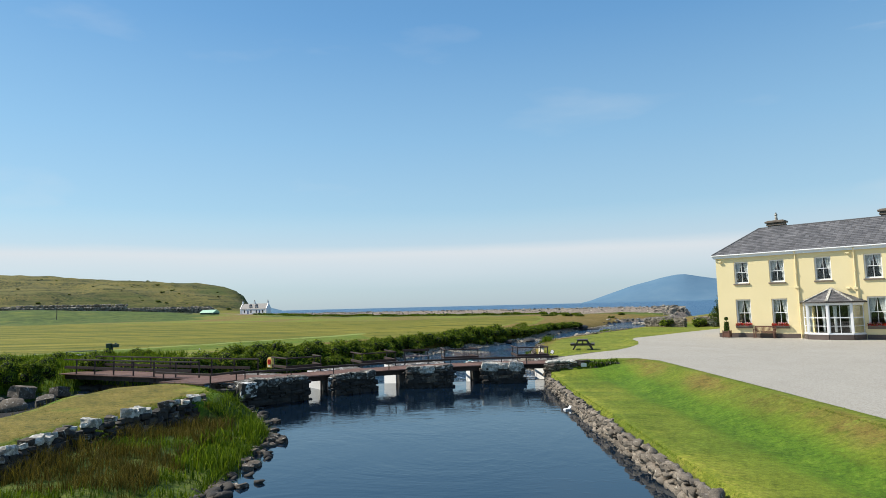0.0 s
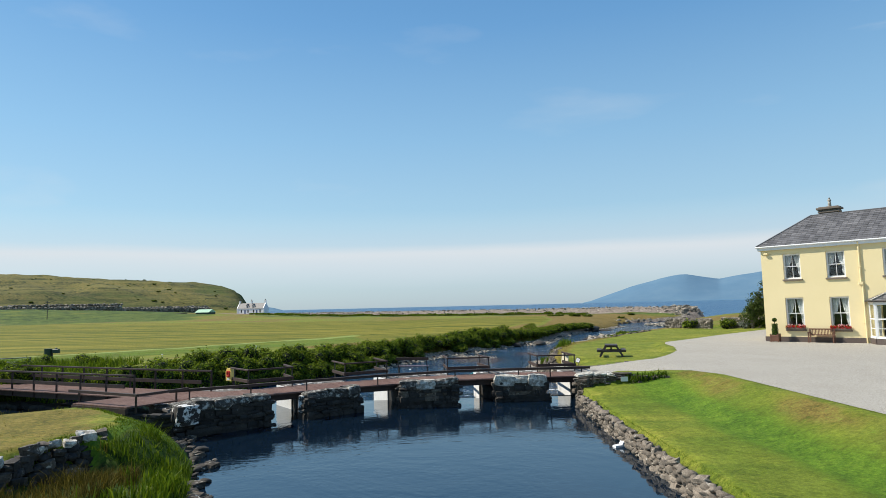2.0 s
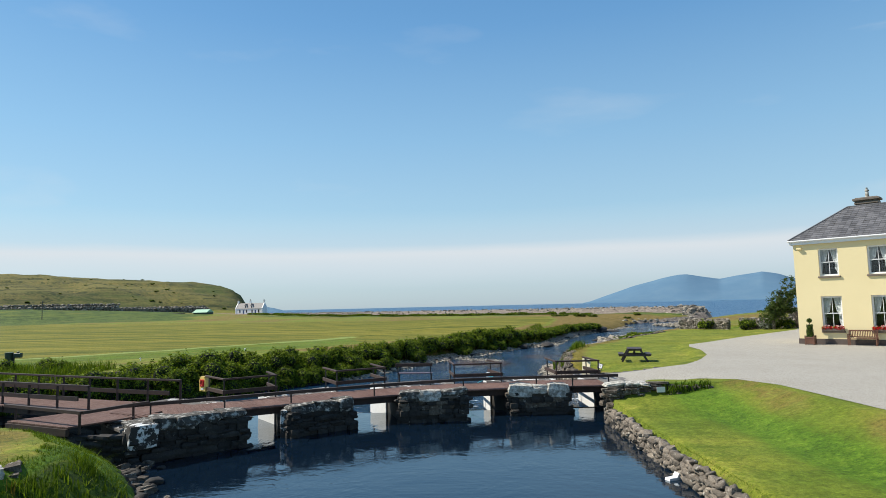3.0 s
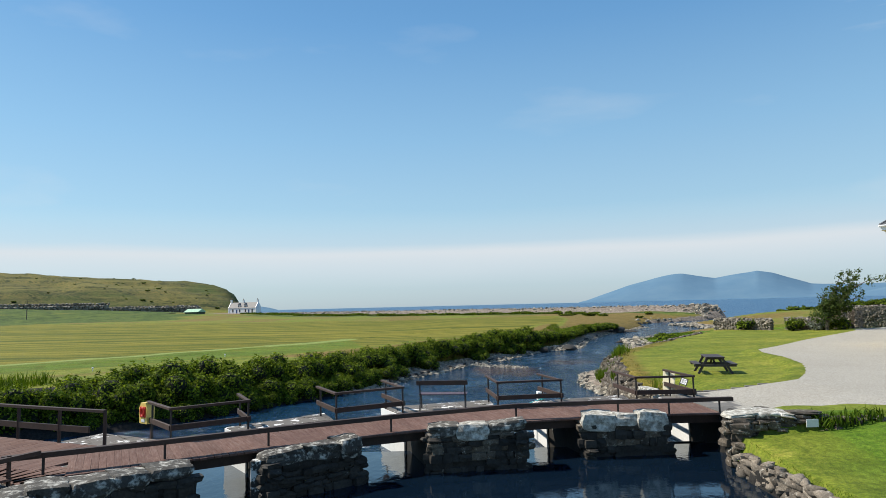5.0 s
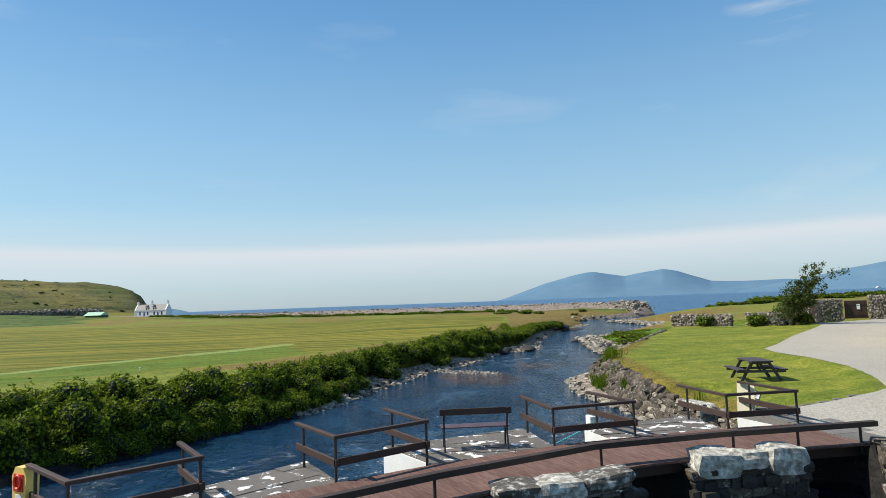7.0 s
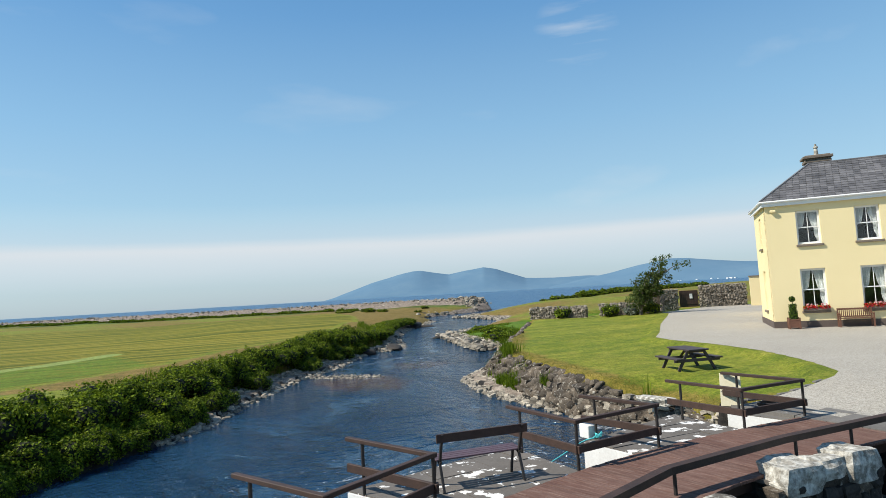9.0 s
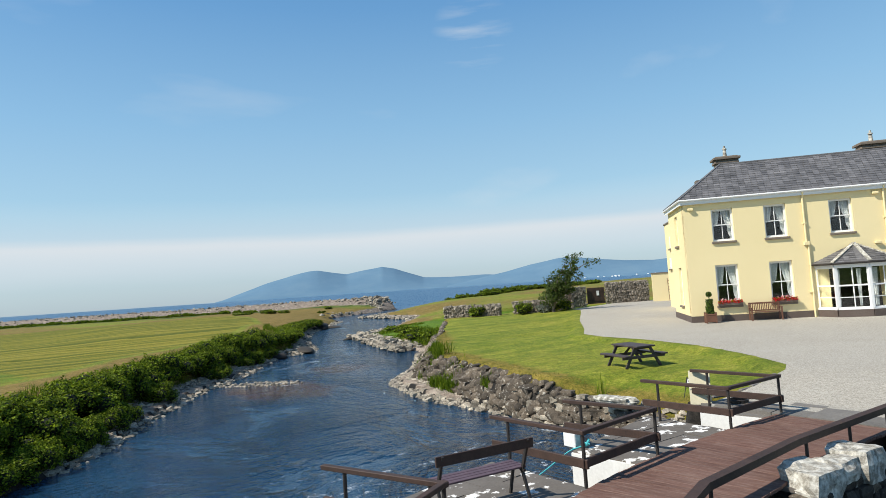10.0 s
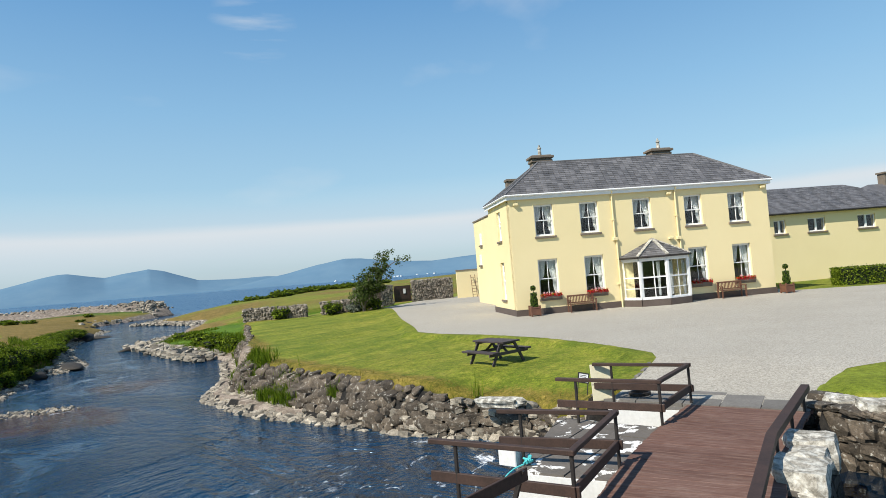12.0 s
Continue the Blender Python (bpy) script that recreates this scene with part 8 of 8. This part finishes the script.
# leaning boards behind the last guard rail
bd = thing("leaning_board", "cream painted board leaning behind the guard rail", "board", pose(5.72, 37.2, -0.3, -6, 0, -55))
part("panel", boxes((-0.22, 0.22, -0.015, 0.015, 0, 0.74), bevel=0.005), CREAMBOARD, bd)
part("batten", boxes((-0.22, 0.22, -0.03, -0.016, 0.34, 0.39)), CREAMBOARD, bd)
es = thing("small_sign", "small framed notice on thin metal legs", "sign", pose(6.4, 38.0, -0.36, -18, 14, -50) @ Matrix.Scale(0.85, 4))
part("frame", boxes((-0.15, 0.15, -0.012, 0.012, 0.30, 0.33), (-0.15, 0.15, -0.012, 0.012, 0.54, 0.57), (-0.15, -0.12, -0.012, 0.012, 0.33, 0.54), (0.12, 0.15, -0.012, 0.012, 0.33, 0.54)), IRON, es)
part("sheet", boxes((-0.12, 0.12, -0.006, 0.006, 0.33, 0.54)), WHITE, es)
for k, z in enumerate((0.49, 0.45, 0.41, 0.37)):
    part("text_bar", boxes((-0.09, 0.09 - 0.03 * (k % 2), -0.009, -0.0065, z, z + 0.015)), IRON, es)
for x in (-0.13, 0.13):
    part("leg", boxes((x - 0.01, x + 0.01, -0.01, 0.01, 0, 0.30)), IRON, es)
ws = tagged(piece("white_slab", CAPS[1], None, Matrix.LocRotScale((5.98, 39.95, -0.56), Euler((0, 0.03, 1.6)), (1.15, 0.36, 0.2))), "long white-painted stone lying on the bank wall", "stone")
kb = thing("kerb", "low stone kerb between the lawn and the gravel", "kerb")
kl = smooth_line([(5.6, 37.75, 0), (6.9, 37.3, 0), (8.6, 37.3, 0), (9.5, 37.5, 0)], 0.45)
for i in range(len(kl) - 1):
    bm = bmesh.new()
    a, b = kl[i], kl[i + 1]
    beam(bm, (a.x, a.y, height(a.x, a.y) + 0.0), a.lerp(b, 0.97) + Vector((0, 0, height(a.x, a.y) + 0.0)), 0.10, 0.05, 0.012)
    part("kerbstone", bm, SLABPLAIN, kb)
slabs = thing("landing_slabs", "grey stone landing slabs at the gravel end of the bridge", "paving")
paving(slabs, [(5.75, 33.52), (6.9, 33.52), (6.85, 36.9), (5.7, 37.2)], DECK_Z + 0.02, 0.08, 1.0, 0.8, 0.1, 800, SLABPLAIN)
bowl = thing("mooring_coil", "dark coil of hose lying on the flagstones", "hose", pose(6.15, 36.6, -0.262))
bm = bmesh.new()
for k in range(48):
    a, b = k / 16 * 6.283, (k + 1) / 16 * 6.283
    z = 0.03 + k * 0.0012
    rod(bm, (math.cos(a) * 0.2, math.sin(a) * 0.2, z), (math.cos(b) * 0.2, math.sin(b) * 0.2, z), 0.022, seg=6)
part("hose", bm, IRON, bowl)

rope = thing("rope", "turquoise rope knotted at the pier edge and trailing into the river", "rope")
bm = bmesh.new()
pts = smooth_line([(1.55, 36.6, -0.28), (1.3, 36.78, -0.36), (0.7, 36.85, -0.62), (-0.2, 37.0, -1.0), (-1.6, 37.5, -1.48)], 0.12)
for a, b in zip(pts, pts[1:]):
    rod(bm, a, b, 0.012, seg=6)
rr = random.Random(12)
kn = [Vector((1.55 + rr.gauss(0, 0.05), 36.6 + rr.gauss(0, 0.05), -0.28 + rr.uniform(0, 0.08))) for _ in range(16)]
for a, b in zip(kn, kn[1:]):
    rod(bm, a, b, 0.016, seg=6)
part("cord", bm, TURQ, rope)

blk = thing("concrete_block", "pale grey concrete block at the corner of the pier", "block")
part("block", boxes((1.42, 1.62, 36.75, 37.05, -0.34, -0.08), bevel=0.012), WHITEWASH, blk)
# Plain wedge-ended shape standing in for an unidentified white object.
fl = thing("foam_block", "small white angular object against the pool wall", "litter", pose(4.72, 24.4, -1.2, 0, 0, 20))
bm = bmesh.new()
vv = [bm.verts.new((x, y, z)) for y in (-0.08, 0.08) for x, z in ((-0.17, -0.03), (0.17, -0.03), (0.17, 0.08), (0.11, 0.15), (0.05, 0.06), (-0.15, 0.05))]
bm.faces.new(vv[5::-1])
bm.faces.new(vv[6:])
for i in range(6):
    j = (i + 1) % 6
    bm.faces.new((vv[i], vv[j], vv[6 + j], vv[6 + i]))
bmesh.ops.recalc_face_normals(bm, faces=bm.faces[:])
part("block", bm, WHITE, fl)

# tee with bin, ball washer and rail frame
tb = thing("litter_bin", "dark green litter bin and ball washer on a post", "bin", pose(-22.1, 41.4, 0))
bm = bmesh.new()
rod(bm, (0, 0, 0.5), (0, 0, 0.98), 0.17, 0.2, 12)
part("bin", bm, GREENPLASTIC, tb)
part("post", boxes((0.2, 0.26, -0.03, 0.03, -0.1, 0.95)), IRON, tb)
part("ball_washer", boxes((0.27, 0.62, -0.1, 0.1, 0.72, 0.95), (0.38, 0.5, -0.06, 0.06, 0.951, 1.02), bevel=0.02), GREENPLASTIC, tb)
tf = thing("tee_rail", "low metal rail frame beside the tee", "rail", pose(-23.6, 40.6, 0, 0, 0, -12))
bm = bmesh.new()
rod(bm, (-1.0, 0, 0.52), (1.3, 0, 0.60), 0.03)
rod(bm, (-1.0, 0, 0.30), (1.3, 0, 0.36), 0.025)
part("bar", bm, GREENPLASTIC, tf)
for x in (-0.95, 1.25):
    part("leg", boxes((x - 0.03, x + 0.03, -0.03, 0.03, -0.1, 0.55)), GREENPLASTIC, tf)
part("seat", boxes((-0.9, 0.0, 0.05, 0.3, 0.28, 0.34)), WHITE, tf)
for k, (x, y) in enumerate(((-24.5, 42.6), (-21.5, 44.8), (-18.5, 47.5), (-26.8, 44.0), (-30, 46), (-14.5, 54.5))):
    bm = bmesh.new()
    bmesh.ops.create_icosphere(bm, subdivisions=2, radius=0.05, matrix=Matrix.Translation((0, 0, 0.08)))
    rod(bm, (0, 0, -0.08), (0, 0, 0.02), 0.02, seg=6)
    mk = part("tee_marker", bm, WHITE)
    mk.matrix_basis = pose(x, y, 0.02)
    tagged(mk, "small round white tee marker on the grass", "tee marker", "tee markers")

# yard gate, notice and ladder
gt = thing("yard_gate", "dark brown boarded gate in the rubble wall", "gate", pose(38.75, 72.5, 0, 0, 0, -32))
for k in range(12):
    part("board", boxes((0.03 + k * 0.142, 0.165 + k * 0.142, -0.02, 0.02, 0.05, 1.62)), TIMBER, gt)
for z in (0.3, 1.25):
    part("ledge", boxes((0.03, 1.73, -0.05, -0.021, z, z + 0.13)), TIMBER, gt)
part("notice", boxes((0.95, 1.2, -0.065, -0.051, 0.85, 1.3)), WHITE, gt, "white notice board")
part("text_bar", boxes((0.99, 1.16, -0.07, -0.0655, 1.16, 1.2)), IRON, gt)
g2 = thing("yard_gate", "narrow dark gate opening between rubble walls", "gate", pose(34.5, 71.0, 0, 0, 0, 70))
part("board", boxes((0, 0.9, -0.02, 0.02, 0.05, 1.2)), TIMBER, g2)
ld = thing("ladder", "light wooden ladder leaning on the yard wall", "ladder", HOUSE @ pose(3.3, 27.3, 0, -14, 0, 0))
for y in (-0.2, 0.2):
    part("stile", boxes((y - 0.02, y + 0.02, -0.03, 0.03, 0, 2.2)), BENCHWOOD, ld)
for k in range(7):
    part("rung", boxes((-0.18, 0.18, -0.015, 0.015, 0.25 + 0.28 * k, 0.28 + 0.28 * k)), BENCHWOOD, ld)

# cottage by the sea
cot = thing("cottage", "whitewashed seaside cottage with slate roof, dormers and gable chimneys", "house", pose(-104.4, 321.5, 1.0, 0, 0, -26) @ Matrix.Diagonal((0.78, 0.50, 0.86, 1)))
part("wall", boxes((0, 22, 0, 6.5, -1, 3.4)), WHITE, cot)
bm = bmesh.new()
vv = [bm.verts.new(v) for v in ((-0.1, -0.4, 3.3), (22.1, -0.4, 3.3), (22.1, 6.9, 3.3), (-0.1, 6.9, 3.3), (-0.1, 3.25, 6.4), (22.1, 3.25, 6.4))]
for f in ((0, 1, 5, 4), (2, 3, 4, 5), (3, 2, 1, 0)):
    bm.faces.new([vv[k] for k in f])
part("roof", bm, SLATE, cot)
for x in (-0.25, 21.65):
    bm = bmesh.new()
    vv = [bm.verts.new((x + o, y, z)) for o in (0, 0.6) for y, z in ((-0.3, -1), (6.8, -1), (6.8, 3.5), (3.25, 6.8), (-0.3, 3.5))]
    bm.faces.new(vv[4::-1])
    bm.faces.new(vv[5:])
    for i in range(5):
        j = (i + 1) % 5
        bm.faces.new((vv[i], vv[j], vv[5 + j], vv[5 + i]))
    bmesh.ops.recalc_face_normals(bm, faces=bm.faces[:])
    part("gable", bm, WHITE, cot)
for x in (-0.2, 9.8, 21.1):
    c_ = part("chimney", boxes((x, x + 1.1, 2.75, 3.75, 5.8, 7.6), (x - 0.08, x + 1.18, 2.67, 3.83, 7.601, 7.8)), WHITE, cot)
    part("chimney_pot", boxes((x + 0.3, x + 0.7, 3.0, 3.4, 7.801, 8.5)), SILL, c_)
for x in (7.4, 12.4):
    d_ = part("dormer", boxes((x, x + 1.8, 0.1, 2.2, 3.2, 5.0)), WHITE, cot)
    part("pane", boxes((x + 0.4, x + 1.4, 0.05, 0.099, 3.6, 4.7)), IRON, d_)
    bm = bmesh.new()
    vv = [bm.verts.new(v) for v in ((x - 0.15, -0.05, 4.95), (x + 1.95, -0.05, 4.95), (x + 0.9, -0.05, 6.0), (x - 0.15, 3.2, 4.95), (x + 1.95, 3.2, 4.95), (x + 0.9, 3.2, 6.0))]
    for f in ((0, 1, 2), (1, 4, 5, 2), (0, 2, 5, 3), (3, 5, 4), (0, 3, 4, 1)):
        bm.faces.new([vv[k] for k in f])
    part("dormer_roof", bm, SLATE, d_)
for x, w, z0, z1, nm in ((3.0, 1.0, 0.9, 2.6, "window"), (6.0, 1.1, 0.0, 2.4, "door"), (8.6, 1.0, 0.9, 2.6, "window"), (13.2, 1.0, 0.9, 2.6, "window"), (15.8, 1.1, 0.0, 2.4, "door"), (18.6, 1.0, 0.9, 2.6, "window")):
    part(nm, boxes((x, x + w, -0.05, 0.02, z0, z1)), IRON if nm == "window" else DARKBLUE, cot)
hut = thing("hut", "small dark hut with a pale green roof beyond the fairway", "shed", pose(-110.5, 284, 0.6, 0, 0, -22))
part("wall", boxes((0, 7.4, 0, 4, -0.5, 1.9)), GREENPLASTIC, hut)
bm = bmesh.new()
vv = [bm.verts.new(v) for v in ((-0.3, -0.4, 1.85), (7.7, -0.4, 1.85), (7.7, 4.4, 1.85), (-0.3, 4.4, 1.85), (-0.3, 2.0, 3.2), (7.7, 2.0, 3.2))]
for f in ((0, 1, 5, 4), (2, 3, 4, 5), (0, 4, 3), (1, 2, 5), (3, 2, 1, 0)):
    bm.faces.new([vv[k] for k in f])
part("roof", bm, MINT, hut, "pale green sheet roof")
sh = thing("low_shed", "low dark shed beside the green-roofed hut", "shed", pose(-122, 288, 0.8, 0, 0, -22))
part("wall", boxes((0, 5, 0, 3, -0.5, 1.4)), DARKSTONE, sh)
part("roof", boxes((-0.2, 5.2, -0.2, 3.2, 1.401, 1.55)), SLATE, sh)
up = thing("utility_pole", "wooden utility pole on the far grassland", "pole", pose(-146, 236, 0))
bm = bmesh.new()
rod(bm, (0, 0, -0.5), (0, 0, 8.0), 0.16, 0.11)
part("shaft", bm, BARK, up)
part("crossarm", boxes((-0.8, 0.8, -0.06, 0.06, 7.4, 7.55)), BARK, up)
